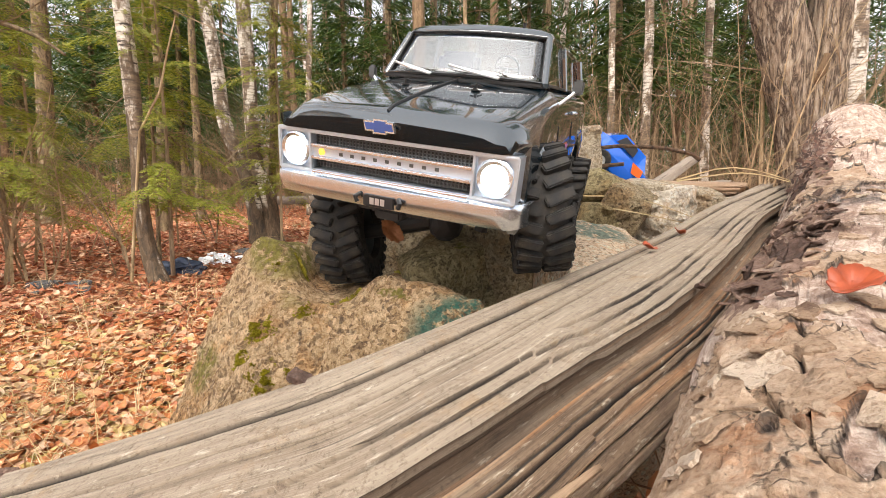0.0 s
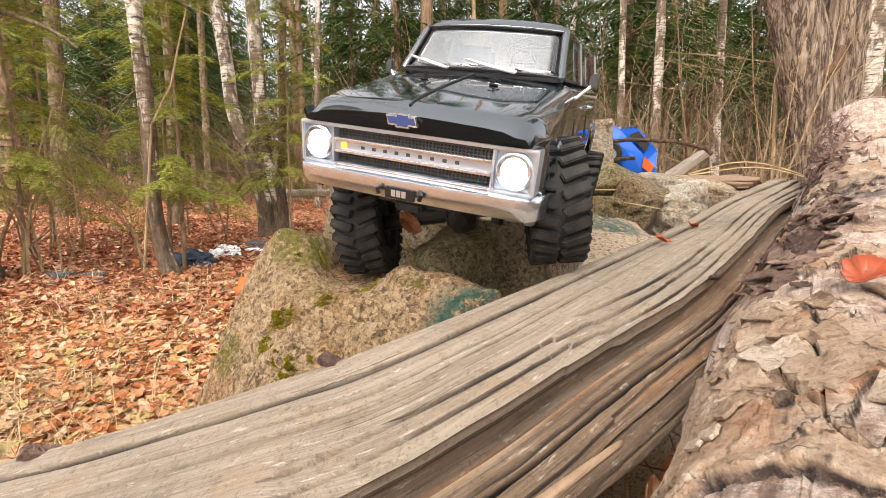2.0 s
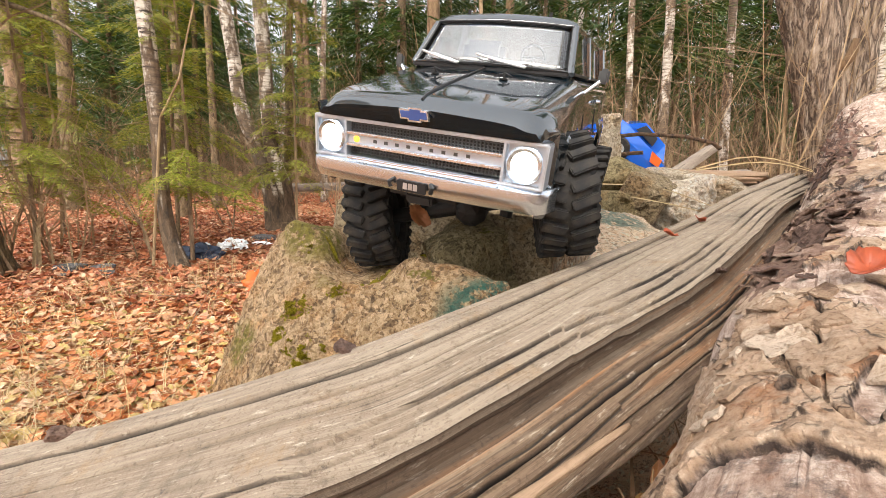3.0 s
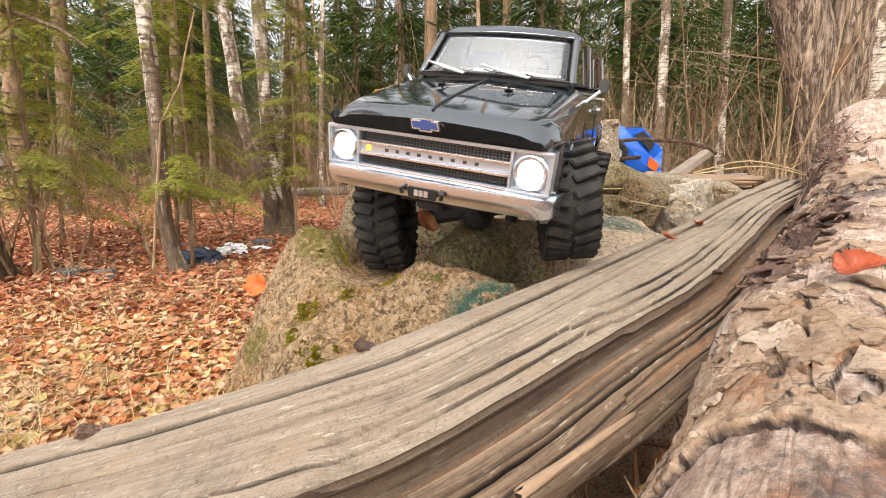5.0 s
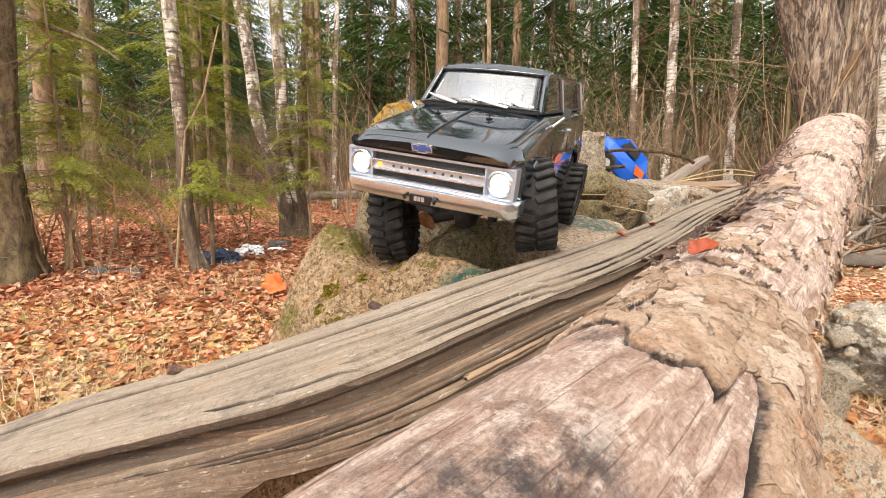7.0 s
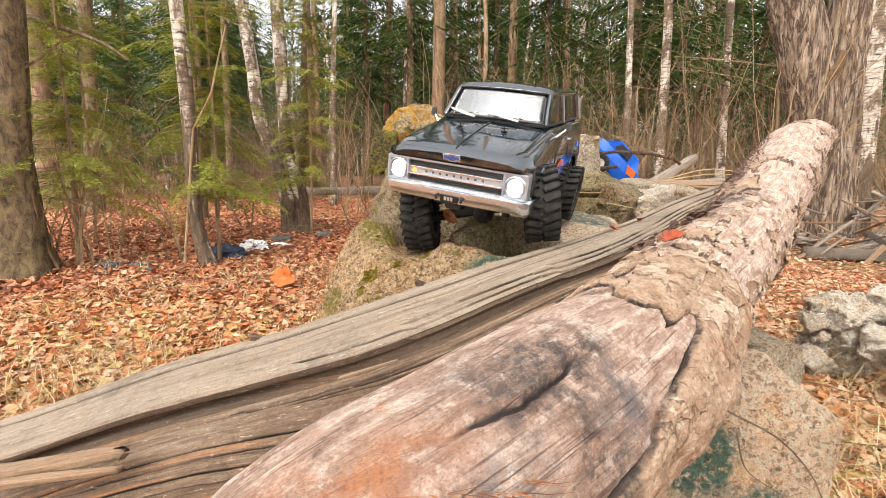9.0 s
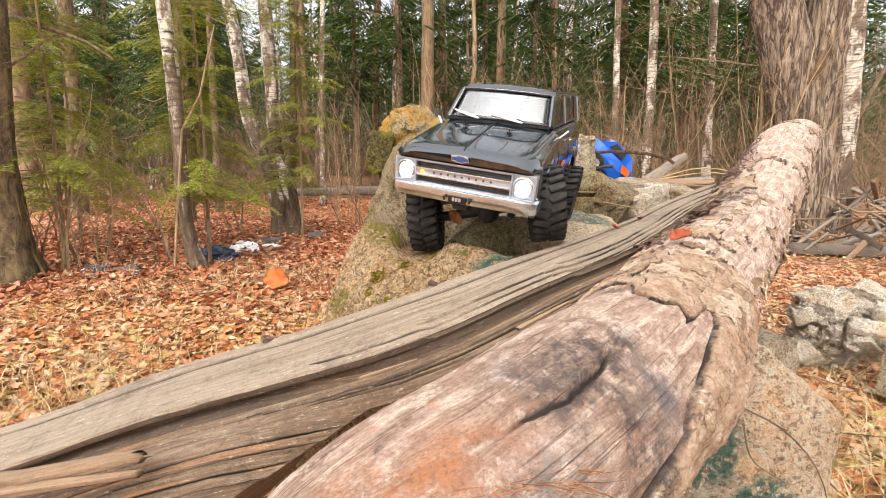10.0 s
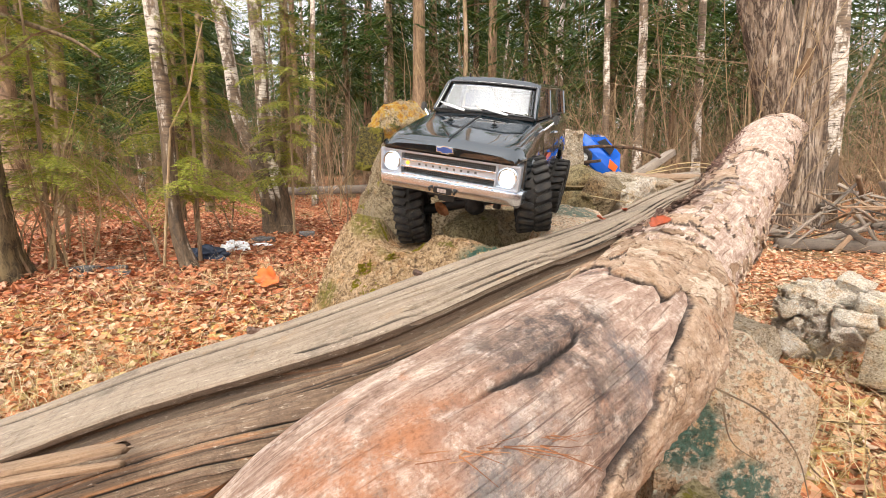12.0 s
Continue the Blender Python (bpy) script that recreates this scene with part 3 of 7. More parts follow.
def tube(bm, pts, radii, sides=8, cap=True):
    """A round bar along pts."""
    pts = [Vector(p) for p in pts]
    rings = []
    side = None
    for i, p in enumerate(pts):
        d = (pts[min(i + 1, len(pts) - 1)] - pts[max(i - 1, 0)]).normalized()
        if side is None:
            side = d.orthogonal().normalized()
        side = (side - d * side.dot(d)).normalized()
        up = d.cross(side)
        r = radii[i] if isinstance(radii, (list, tuple)) else radii
        rings.append([bm.verts.new(p + (side * math.cos(a) + up * math.sin(a)) * r) for a in (2 * math.pi * k / sides for k in range(sides))])
    for a, b in zip(rings, rings[1:]):
        for k in range(sides):
            bm.faces.new((a[k], a[(k + 1) % sides], b[(k + 1) % sides], b[k]))
    if cap:
        bm.faces.new(rings[0][::-1])
        bm.faces.new(rings[-1])
    return bm


def spline(pts, n):
    """n points evenly along a smooth curve through pts (any number of columns)."""
    p = np.array(pts, float)
    d = np.r_[0, np.cumsum(np.linalg.norm(np.diff(p[:, :3], axis=0), axis=1))]
    t = np.linspace(0, d[-1], n)
    m = np.gradient(p, d, axis=0)
    k = np.clip(np.searchsorted(d, t, side="right") - 1, 0, len(p) - 2)
    h = (d[k + 1] - d[k])[:, None]
    s = ((t - d[k]) / (d[k + 1] - d[k]))[:, None]
    return (2 * s**3 - 3 * s**2 + 1) * p[k] + (s**3 - 2 * s**2 + s) * h * m[k] + (3 * s**2 - 2 * s**3) * p[k + 1] + (s**3 - s**2) * h * m[k + 1]


def ground_z(x, y):
    far = max(0.0, min(y, 60.0) - 1.5)
    return -0.08 + 0.045 * far + 0.03 * noise.noise((x * 0.5, y * 0.5, 0)) + 0.012 * noise.noise((x * 2.1, y * 2.1, 3))


def grid_mesh(name, rows, mat, uv_scale, closed=True, ends=True, attr=None, around=None, crack=None, lengths=None):
    """A skin over a list of equally long rings of points, with UV along and round it."""
    n, m = rows.shape[:2]
    verts = rows.reshape(-1, 3)
    faces = []
    for i in range(n - 1):
        for k in range(m if closed else m - 1):
            a, b = i * m + k, i * m + (k + 1) % m
            faces.append((a, b, b + m, a + m))
    if ends:
        faces.append(tuple(range(m))[::-1])
        faces.append(tuple((n - 1) * m + k for k in range(m)))
    me = bpy.data.meshes.new(name)
    me.from_pydata(verts.tolist(), [], faces)
    me.materials.append(mat)
    me.polygons.foreach_set("use_smooth", [True] * len(me.polygons))
    uv = me.uv_layers.new(name="uv")
    per = np.empty((len(me.loops), 2))
    vi = np.empty(len(me.loops), int)
    me.loops.foreach_get("vertex_index", vi)
    per[:, 0] = (vi // m) / n * uv_scale[0]
    per[:, 1] = (vi % m) / m * uv_scale[1]
    if lengths is not None:
        per[:, 0] = lengths[vi // m]
    if around is not None:
        per[:, 1] = around.ravel()[vi]
    uv.data.foreach_set("uv", per.ravel())
    if attr is not None:
        la = me.attributes.new("bark", "FLOAT", "POINT")
        la.data.foreach_set("value", attr.ravel())
    if crack is not None:
        la = me.attributes.new("crack", "FLOAT", "POINT")
        la.data.foreach_set("value", crack.ravel())
    ob = new(name, me)
    return ob


def fbm(x, y, z, octaves=4):
    return noise.fractal((x, y, z), 0.8, 2.1, octaves)


# ---- ground ----
def build_ground():
    xs = np.r_[-80, -50, -30, -18, -12, np.arange(-8, 8.01, 0.2), 12, 18, 30, 50, 80]
    ys = np.r_[-30, -15, -6, -3, np.arange(-1.6, 9.01, 0.2), 11, 14, 18, 24, 32, 45, 60, 90]
    vs = [(x, y, ground_z(x, y)) for y in ys for x in xs]
    nx = len(xs)
    fs = [(j * nx + i, j * nx + i + 1, (j + 1) * nx + i + 1, (j + 1) * nx + i) for j in range(len(ys) - 1) for i in range(nx - 1)]
    ob = raw_mesh("ground", vs, fs, M["ground"], True)
    tagged(ob, "forest floor of brown soil under fallen leaves", "ground", kind="structure")


build_ground()


# ---- the weathered timber ----
BACK = [(-1.02, 0.265, 0.06), (-0.568, 0.237, 0.215), (-0.36, 0.229, 0.297), (-0.2, 0.222, 0.352), (-0.1, 0.216, 0.390), (-0.045, 0.217, 0.411),
        (0.0, 0.25, 0.422), (0.06, 0.325, 0.430), (0.12, 0.405, 0.437), (0.24, 0.53, 0.462), (0.32, 0.61, 0.487), (0.43, 0.70, 0.520)]
STEP = [(-1.0, 0.175, 0.03), (-0.56, 0.160, 0.185), (-0.35, 0.155, 0.270), (-0.163, 0.146, 0.337), (-0.08, 0.136, 0.370), (-0.025, 0.140, 0.394),
        (0.024, 0.167, 0.412), (0.074, 0.215, 0.424), (0.165, 0.310, 0.440), (0.244, 0.405, 0.460), (0.33, 0.51, 0.487), (0.47, 0.655, 0.515)]


# splits along the timber: distance from the back edge (top) or below the front edge (front), from, to (metres along), depth, half width
TOP_SPLITS = [(0.024, 0.30, 1.75, 0.014, 0.0015), (0.028, 0.62, 0.80, 0.004, 0.0008), (0.040, 0.85, 1.25, 0.0022, 0.0005), (0.050, 0.45, 1.10, 0.002, 0.0005), (0.036, 1.25, 1.6, 0.003, 0.0006), (0.012, 0.9, 1.3, 0.0015, 0.0005), (0.046, 1.0, 1.5, 0.002, 0.0005)]
FRONT_SPLITS = [(0.012, 0.85, 1.75, 0.007, 0.0010), (0.024, 0.95, 1.40, 0.003, 0.0006), (0.033, 1.05, 1.75, 0.003, 0.0006), (0.041, 0.3, 1.2, 0.005, 0.0009), (0.062, 0.2, 0.9, 0.006, 0.0010)]
# thin layers broken away towards the front edge of the top, and ledges down the front: distance from that edge, from, to, drop
LAYERS = [(0.024, 1.18, 1.75, 0.0026), (0.015, 1.00, 1.75, 0.0026), (0.007, 0.88, 1.75, 0.0022)]
LEDGES = [(0.008, 0.80, 1.75, 0.0018), (0.017, 0.90, 1.75, 0.0020), (0.050, 0.30, 1.10, 0.0020), (0.072, 0.20, 1.00, 0.0020)]


FRONT, UPRIGHT = np.array((0.65, -0.75, -0.12)), np.array((-0.06, -0.10, 0.99))


def torn(L, k, seed):
    """How far a broken edge strays: it wanders, and jumps where fibres snapped."""
    jump = noise.cell((L * (6.1 + 1.7 * k), k * 7.3, seed))
    return 0.0030 * noise.noise((L * 5, k * 9, seed)) + 0.0009 * noise.noise((L * 45, k * 9, seed + 3)) + 0.0013 * jump


def build_beam():
    length = 1.75
    ls = np.r_[np.arange(0, 0.70, 0.005), np.arange(0.70, 1.30, 0.0017), np.arange(1.30, 1.749, 0.004)]
    n = len(ls)
    counts = (200, 44, 210, 26)
    m = sum(counts)
    take = np.minimum((ls / length * 3500).astype(int), 3499)
    b, s = spline(BACK, 3500)[take], spline(STEP, 3500)[take]
    rows = np.empty((n, m, 3))
    face, around, crack = np.zeros((n, m)), np.zeros((n, m)), np.zeros((n, m))

    def live(splits, L, seed):
        out = []
        for k, (at, l0, l1, dep, hw) in enumerate(splits):
            if l0 < L < l1:
                fade = min(1, (L - l0) / 0.06, max(0.0, (l1 - L) / 0.06) if l1 < 1.7 else 1)
                out.append((at + 0.0022 * noise.noise((L * 3, k * 3.7, seed)) + 0.0008 * noise.noise((L * 24, k * 3.7, seed + 1)) + 0.0004 * noise.noise((L * 110, k, seed)), dep * fade * (0.75 + 0.5 * noise.noise((L * 9, k, 3))), hw * (0.8 + 0.6 * noise.noise((L * 14, k, 3)))))
        return out

    def ledges(table, L, seed):
        return [(at + torn(L, k, seed), drop * min(1, (L - l0) / 0.012, max(0.05, (l1 - L) / 0.012) if l1 < 1.7 else 1)) for k, (at, l0, l1, drop) in enumerate(table) if l0 < L < l1]

    for i in range(n):
        p, q = b[i], s[i]
        w = q - p
        width = np.linalg.norm(w)
        out = w / width
        L = float(ls[i])
        deep = float(np.interp(L, (0.75, 0.93, 1.06, 1.16), (2.3, 0.75, 0.75, 1.0)))
        gap = float(np.interp(L, (0.80, 1.0), (0.018, 0.003)))
        # outline in four stretches: top face, undercut, front face, belly and back
        nick = 0.0012 * noise.noise((L * 40, 2, 2)) + 0.0014 * noise.cell((L * 7, 3, 1))
        top = [(0.0, -0.004), (0.0012, 0.0), (0.012, 0.0015), (width * 0.5, 0.002), (width - 0.012, 0.0015), (width - 0.001 + nick, 0.0005), (width + 0.0003 + nick, -0.0025)]
        sink = float(np.interp(L, (0.80, 1.05, 1.2), (0.023, 0.021, 0.019)))
        under = [top[-1], (width - 0.001 + 0.5 * nick, -0.009), (width - gap, -0.011), (width - gap * 0.8, 0.002 - sink), (width + 0.003, -sink)]
        front = [under[-1]] + [(width + 0.003 + du * deep, -sink + dv * deep) for du, dv in ((0.013, -0.002), (0.023, -0.006), (0.029, -0.012), (0.030, -0.018), (0.022, -0.025))]
        rest = [front[-1], (width - 0.02, -0.075 * deep), (width * 0.6, -0.085 * deep), (0.01, -0.10), (-0.006, -0.075), (-0.005, -0.03), top[0]]
        k0 = 0
        steps = {0: live(TOP_SPLITS, L, 1), 2: live(FRONT_SPLITS, L, 7)}
        lays = [(width - at, drop) for at, drop in ledges(LAYERS, L, 2)]
        shelves = ledges(LEDGES, L, 12)
        weak = max(0.45, min(1.0, 0.75 + 0.9 * noise.noise((L * 13, 4, 4))))
        for sec, (line, cnt) in enumerate(zip((top, under, front, rest), counts)):
            pr = np.array(line)
            d = np.r_[0, np.cumsum(np.linalg.norm(np.diff(pr, axis=0), axis=1))]
            a_s = np.linspace(0, d[-1], cnt, endpoint=False)
            us, vs = np.interp(a_s, d, pr[:, 0]), np.interp(a_s, d, pr[:, 1])
            dirs = np.gradient(np.c_[us, vs], axis=0)
            for k in range(cnt):
                a = a_s[k]
                dent = 0.00007 * noise.noise((a * 420, L * 9, 1.0 + sec)) + 0.0010 * fbm(a * 16, L * 3, 4 + sec, 2)
                # painted shade along layers, ledges and splits, read by the timber's colour
                dark = 0.0
                if sec == 0:
                    if steps[0] and a < steps[0][0][0] - 0.0004:
                        dent += 0.0018 * min(1, max(0, (L - 0.3) / 0.3))
                    for at, drop in lays:
                        if a > at:
                            dent -= drop * min(1, (a - at) / 0.0004)
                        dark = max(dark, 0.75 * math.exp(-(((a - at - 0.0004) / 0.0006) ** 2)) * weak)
                elif sec == 2:
                    dent += 0.0007 * noise.noise((a * 150, L * 2.5, 8)) + 0.0006 * abs(noise.noise((a * 60, L * 1.2, 8)))
                    for at, drop in shelves:
                        if a < at:
                            dent += drop * min(1, (at - a) / 0.0005) * math.exp(-(at - a) / 0.012)
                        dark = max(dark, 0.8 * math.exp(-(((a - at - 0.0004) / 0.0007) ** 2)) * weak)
                for at, dep, hw in steps.get(sec, ()):
                    x = (a - at) / max(hw, 0.0004)
                    if -3 < x < 4:
                        dent -= dep * math.exp(-x * x)
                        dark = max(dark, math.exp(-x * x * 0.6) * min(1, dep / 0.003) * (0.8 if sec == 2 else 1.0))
                if sec == 0:
                    nx, ny = 0.0, 1.0
                else:
                    ex, ey = dirs[k]
                    ln = math.hypot(ex, ey) or 1
                    nx, ny = -ey / ln, ex / ln
                uu, vv = us[k] + nx * dent, vs[k] + ny * dent
                rows[i, k0 + k] = p + out * min(uu, width + 0.002) + FRONT * max(0.0, uu - width - 0.002) + UPRIGHT * vv
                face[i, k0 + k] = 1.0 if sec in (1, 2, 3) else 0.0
                # the whole undercut gets at least this much painted shade
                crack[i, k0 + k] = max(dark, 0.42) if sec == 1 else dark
                around[i, k0 + k] = a + (0.0, 0.12, 0.22, 0.35)[sec]
            k0 += cnt
    for k in range(m):
        f = noise.noise((k * 0.35, 3, 0)) + 0.6 * noise.noise((k * 1.3, 3, 0))
        for e in range(26):
            rows[n - 1 - e, k] += (rows[n - 1, k] - rows[n - 8, k]) * f * 2.2 * (1 - e / 26) ** 2
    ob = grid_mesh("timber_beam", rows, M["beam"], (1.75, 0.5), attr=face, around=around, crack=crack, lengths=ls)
    ob.data.set_sharp_from_angle(angle=radians(35))
    tagged(ob, "long weathered grey-brown timber with splits along its grain", "wooden beam")


build_beam()

# ---- the flaking log ----
LOG = [(-0.075, -0.105, 0.340, 0.040), (-0.045, -0.085, 0.354, 0.050), (0.01, -0.045, 0.374, 0.054), (0.072, 0.025, 0.384, 0.057), (0.131, 0.109, 0.392, 0.058), (0.196, 0.218, 0.406, 0.057),
       (0.285, 0.33, 0.432, 0.055), (0.40, 0.49, 0.478, 0.056), (0.53, 0.67, 0.545, 0.056), (0.69, 0.885, 0.622, 0.050), (0.765, 0.965, 0.648, 0.036), (0.825, 1.0, 0.652, 0.013)]



# where the bark breaks off across the near end: angle round the log in degrees, metres along it
BREAK_A = (-180, -60, 15, 24, 32, 38, 46, 54, 59, 70, 80, 95, 106, 121, 138, 180)
BREAK_L = (0.30, 0.08, 0.165, 0.215, 0.236, 0.279, 0.335, 0.350, 0.297, 0.305, 0.293, 0.300, 0.319, 0.330, 0.329, 0.30)


def build_log():
    # rows and columns lie closest where the log is seen from near by
    angles = np.r_[np.linspace(-28, 205, 340, endpoint=False), np.linspace(205, 332, 40, endpoint=False)]
    m = len(angles)
    ls = np.r_[np.arange(0, 0.06, 0.004), np.arange(0.06, 0.46, 0.0011), np.arange(0.46, 0.9, 0.0026), np.arange(0.9, 1.7, 0.0065)]
    n = len(ls)
    c = spline(LOG, 3400)[np.minimum((ls / 1.7 * 3400).astype(int), 3399)]
    rows = np.empty((n, m, 3))
    bark, around, crack_shade = np.empty((n, m)), np.empty((n, m)), np.zeros((n, m))
    side = np.array((1.0, -0.6, 0.0))
    gash = ((0.105, 73), (0.130, 72), (0.151, 68), (0.186, 71), (0.215, 78))
    for i in range(n):
        d = c[min(i + 1, n - 1), :3] - c[max(i - 1, 0), :3]
        d /= np.linalg.norm(d)
        side = side - d * (side @ d)
        side /= np.linalg.norm(side)
        up = np.cross(side, d)
        if up[2] < 0:
            up = -up
        L = float(ls[i])
        gash_at = np.interp(L, [g[0] for g in gash], [g[1] for g in gash]) if 0.105 < L < 0.215 else None
        for k in range(m):
            deg = float(angles[k])
            a = radians(deg)
            ca, sa = math.cos(a), math.sin(a)
            deg = deg if deg <= 180 else deg - 360
            wx = 0.05 * noise.noise((ca * 4, sa * 4, L * 24))
            ragged = 0.010 * fbm(ca * 1.7, sa * 1.7, L * 30, 4) + 0.0030 * noise.noise((ca * 14, sa * 14, L * 110)) + 0.0016 * noise.noise((ca * 33, sa * 33, L * 260))
            past = L - float(np.interp(deg, BREAK_A, BREAK_L)) + ragged
            slope = (float(np.interp(deg + 3, BREAK_A, BREAK_L)) - float(np.interp(deg - 3, BREAK_A, BREAK_L))) / 0.0059
            past /= math.sqrt(1 + slope * slope)
            near = 1 / (1 + math.exp(-max(-30, min(30, past * 1300))))
            # further along the bark clings only in flakes
            h = fbm(ca * 1.3 + wx, sa * 1.3, L * 10 + wx * 5, 5) - 0.30 + 1.1 * max(0, min(1, (0.50 - L) / 0.10)) + 0.10 * fbm(ca * 3, sa * 3, L * 50, 3)
            h += 0.55 * max(0, 0.2 - ca) * math.exp(-((L - 0.80) / 0.16) ** 2) + 0.35 * max(0, ca - 0.5)
            flakes = 1 / (1 + math.exp(-max(-30, min(30, (h - 0.08) * 80))))
            plate = near * flakes
            lip = math.exp(-((past - 0.004) / 0.004) ** 2) * flakes
            edge = math.exp(-((h - 0.11) * 22) ** 2) * near
            bark[i, k] = plate
            around[i, k] = angles[k] / 360 * 0.38
            r = c[i, 3] * (1 + 0.10 * fbm(ca * 0.8, sa * 0.8, L * 4, 2))
            r += 0.0027 * plate + 0.0005 * lip + 0.0008 * edge
            # scaly layers: each scale ends in a small torn step
            pile = 4.5 + 1.9 * fbm(ca * 3.2 + wx, sa * 3.2, L * 26 + wx * 4, 4)
            scale, rest = math.floor(pile), pile - math.floor(pile)
            coat = plate if L < 0.46 else 0.15 + 0.45 * plate
            r += 0.0009 * coat * (scale - 5 + min(1.0, rest * 5) + 0.35 * rest)
            scaly = coat * max(0.0, 1 - abs(rest - 0.06) / 0.07)
            r += 0.0009 * fbm(ca * 2.4, sa * 2.4, L * 42, 4) * (0.6 + 0.5 * plate)
            rift = math.exp(-((past + 0.0009) / 0.0011) ** 2) * max(0, 0.65 + 0.9 * noise.noise((ca * 5, sa * 5, L * 20)))
            r -= 0.0030 * min(1, rift)
            crack = abs(noise.noise((ca * 2.6 + wx * 3, sa * 2.6, L * 8)))
            r -= 0.0040 * max(0, 1 - crack / 0.022) * (0.06 + 0.9 * plate)
            r += 0.0028 * fbm(ca * 2.6, sa * 2.6, L * 40, 4) * plate * max(0, min(1, (ca - 0.45) * 4))
            # painted shade: rifts, bark cracks, flake edges and the foot of each scale
            crack_shade[i, k] = max(min(1, rift), plate * max(0, 1 - crack / 0.020), 0.7 * edge, 0.62 * scaly * (1 if L < 0.46 else 0.8))
            furrow = abs(noise.noise((ca * 9, sa * 9, L * 2.6 + 9)))
            r -= 0.0012 * max(0, 1 - furrow / 0.04) * (1 - plate) * max(0, min(1, 0.5 + 2 * noise.noise((ca * 2, sa * 2, L * 6))))
            if 118 < deg < 150:
                slit = (L - float(np.interp(deg, (118, 124, 128, 150), (0.366, 0.380, 0.396, 0.392))) + 0.3 * ragged) / 0.0035
                r -= 0.006 * math.exp(-slit * slit) * min(1, (deg - 118) / 4)
            if gash_at is not None:
                x = (deg - gash_at - 2.6 * noise.noise((L * 70, 5, 5)) - 1.2 * noise.noise((L * 220, 5, 8))) / 1.7
                if abs(x) < 5:
                    g = min(1, (L - 0.105) / 0.03, (0.215 - L) / 0.03)
                    r -= 0.0040 * g * math.exp(-x * x)
                    r += 0.0020 * g * math.exp(-((x - 2.2) ** 2))
                    # gash: char and crack shade painted into its groove
                    crack_shade[i, k] = max(crack_shade[i, k], g * math.exp(-x * x))
            rows[i, k] = c[i, :3] + (side * ca + up * sa) * r
    ob = grid_mesh("fallen_log", rows, M["log"], (1.7, 0.38), attr=bark, around=around, crack=crack_shade, lengths=ls)
    ob.data.set_sharp_from_angle(angle=radians(40))
    tagged(ob, "pale fallen log with flaking brown bark lying across rubble", "log")
    return ob, ls, angles, rows


def build_bark_plates(log, ls, angles, rows):
    """Loose plates of bark that follow the log's surface and curl up at one edge."""
    rnd = random.Random(91)
    mid = rows.mean(axis=1)

    def at(L, deg):
        i = int(np.clip(np.searchsorted(ls, L), 1, len(ls) - 1))
        k = int(np.clip(np.searchsorted(angles, deg), 0, len(angles) - 1))
        p = Vector(rows[i, k])
        return p, (p - Vector(mid[i])).normalized()

    # along the log from, to; round it from, to; how many; smallest, largest; lift; material
    beds = ((0.34, 0.50, 25, 150, 40, 0.006, 0.020, 0.002, "plate"), (0.50, 0.80, 25, 105, 34, 0.004, 0.012, 0.0012, "plate"), (0.50, 0.74, 112, 155, 60, 0.006, 0.018, 0.007, "dark_plate"),
            (0.74, 0.95, 118, 155, 26, 0.006, 0.016, 0.005, "dark_plate"), (0.45, 0.90, 0, 24, 34, 0.006, 0.018, 0.005, "plate"))
    for l0, l1, a0, a1, count, s0, s1, lift, mat in beds:
        for _ in range(count):
            L, deg, size = rnd.uniform(l0, l1), rnd.uniform(a0, a1), s0 + (s1 - s0) * rnd.random() ** 1.6
            turn, seed, high = rnd.uniform(0, 6.28), rnd.uniform(0, 99), lift * rnd.random()
            n = 16
            vs, fs = [], []
            p, nrm = at(L, deg)
            vs.append(tuple(p + nrm * 0.0014))
            for f in (0.55, 1.0, 1.0):
                low = len(vs) > 2 * n
                for k in range(n):
                    a = 2 * math.pi * k / n
                    r = size * f * max(0.2, 0.75 + 0.75 * noise.noise((math.cos(a) * 1.5, math.sin(a) * 1.5, seed)) + 0.45 * noise.noise((math.cos(a) * 5, math.sin(a) * 5, seed)))
                    dl, da = r * math.cos(a), 0.7 * r * math.sin(a)
                    q, nq = at(L + dl, deg + math.degrees(da / 0.058))
                    curl = high * max(0.0, math.cos(a - turn)) * f * f
                    vs.append(tuple(q + nq * ((0.0012 if not low else 0.0) + curl + 0.0004 * noise.noise((a * 2, f * 3, seed)))))
            for k in range(n):
                j = (k + 1) % n
                fs.extend(((0, 1 + k, 1 + j), (1 + k, 1 + n + k, 1 + n + j, 1 + j), (1 + n + k, 1 + 2 * n + k, 1 + 2 * n + j, 1 + n + j)))
            fs.append(tuple(1 + 2 * n + k for k in range(n)))
            ob = raw_mesh("bark_plate", vs, fs, M[mat], True, log)
            ob.data.set_sharp_from_angle(angle=radians(40))


build_bark_plates(*build_log())


# ---- rubble ----
def boulder(name, centre, size, mat, edge, amp, label, seed, **kw):
    rnd = random.Random(seed)
    cs = []
    for _ in range(26):
        d = Vector((rnd.gauss(0, 1), rnd.gauss(0, 1), rnd.gauss(0, 1))).normalized()
        cs.append(Vector(centre) + Vector([a * h * 0.5 * rnd.uniform(0.85, 1.1) for a, h in zip(d, size)]))
    return chunk(name, cs, mat, edge, amp, label, seed, soften=4, **kw)


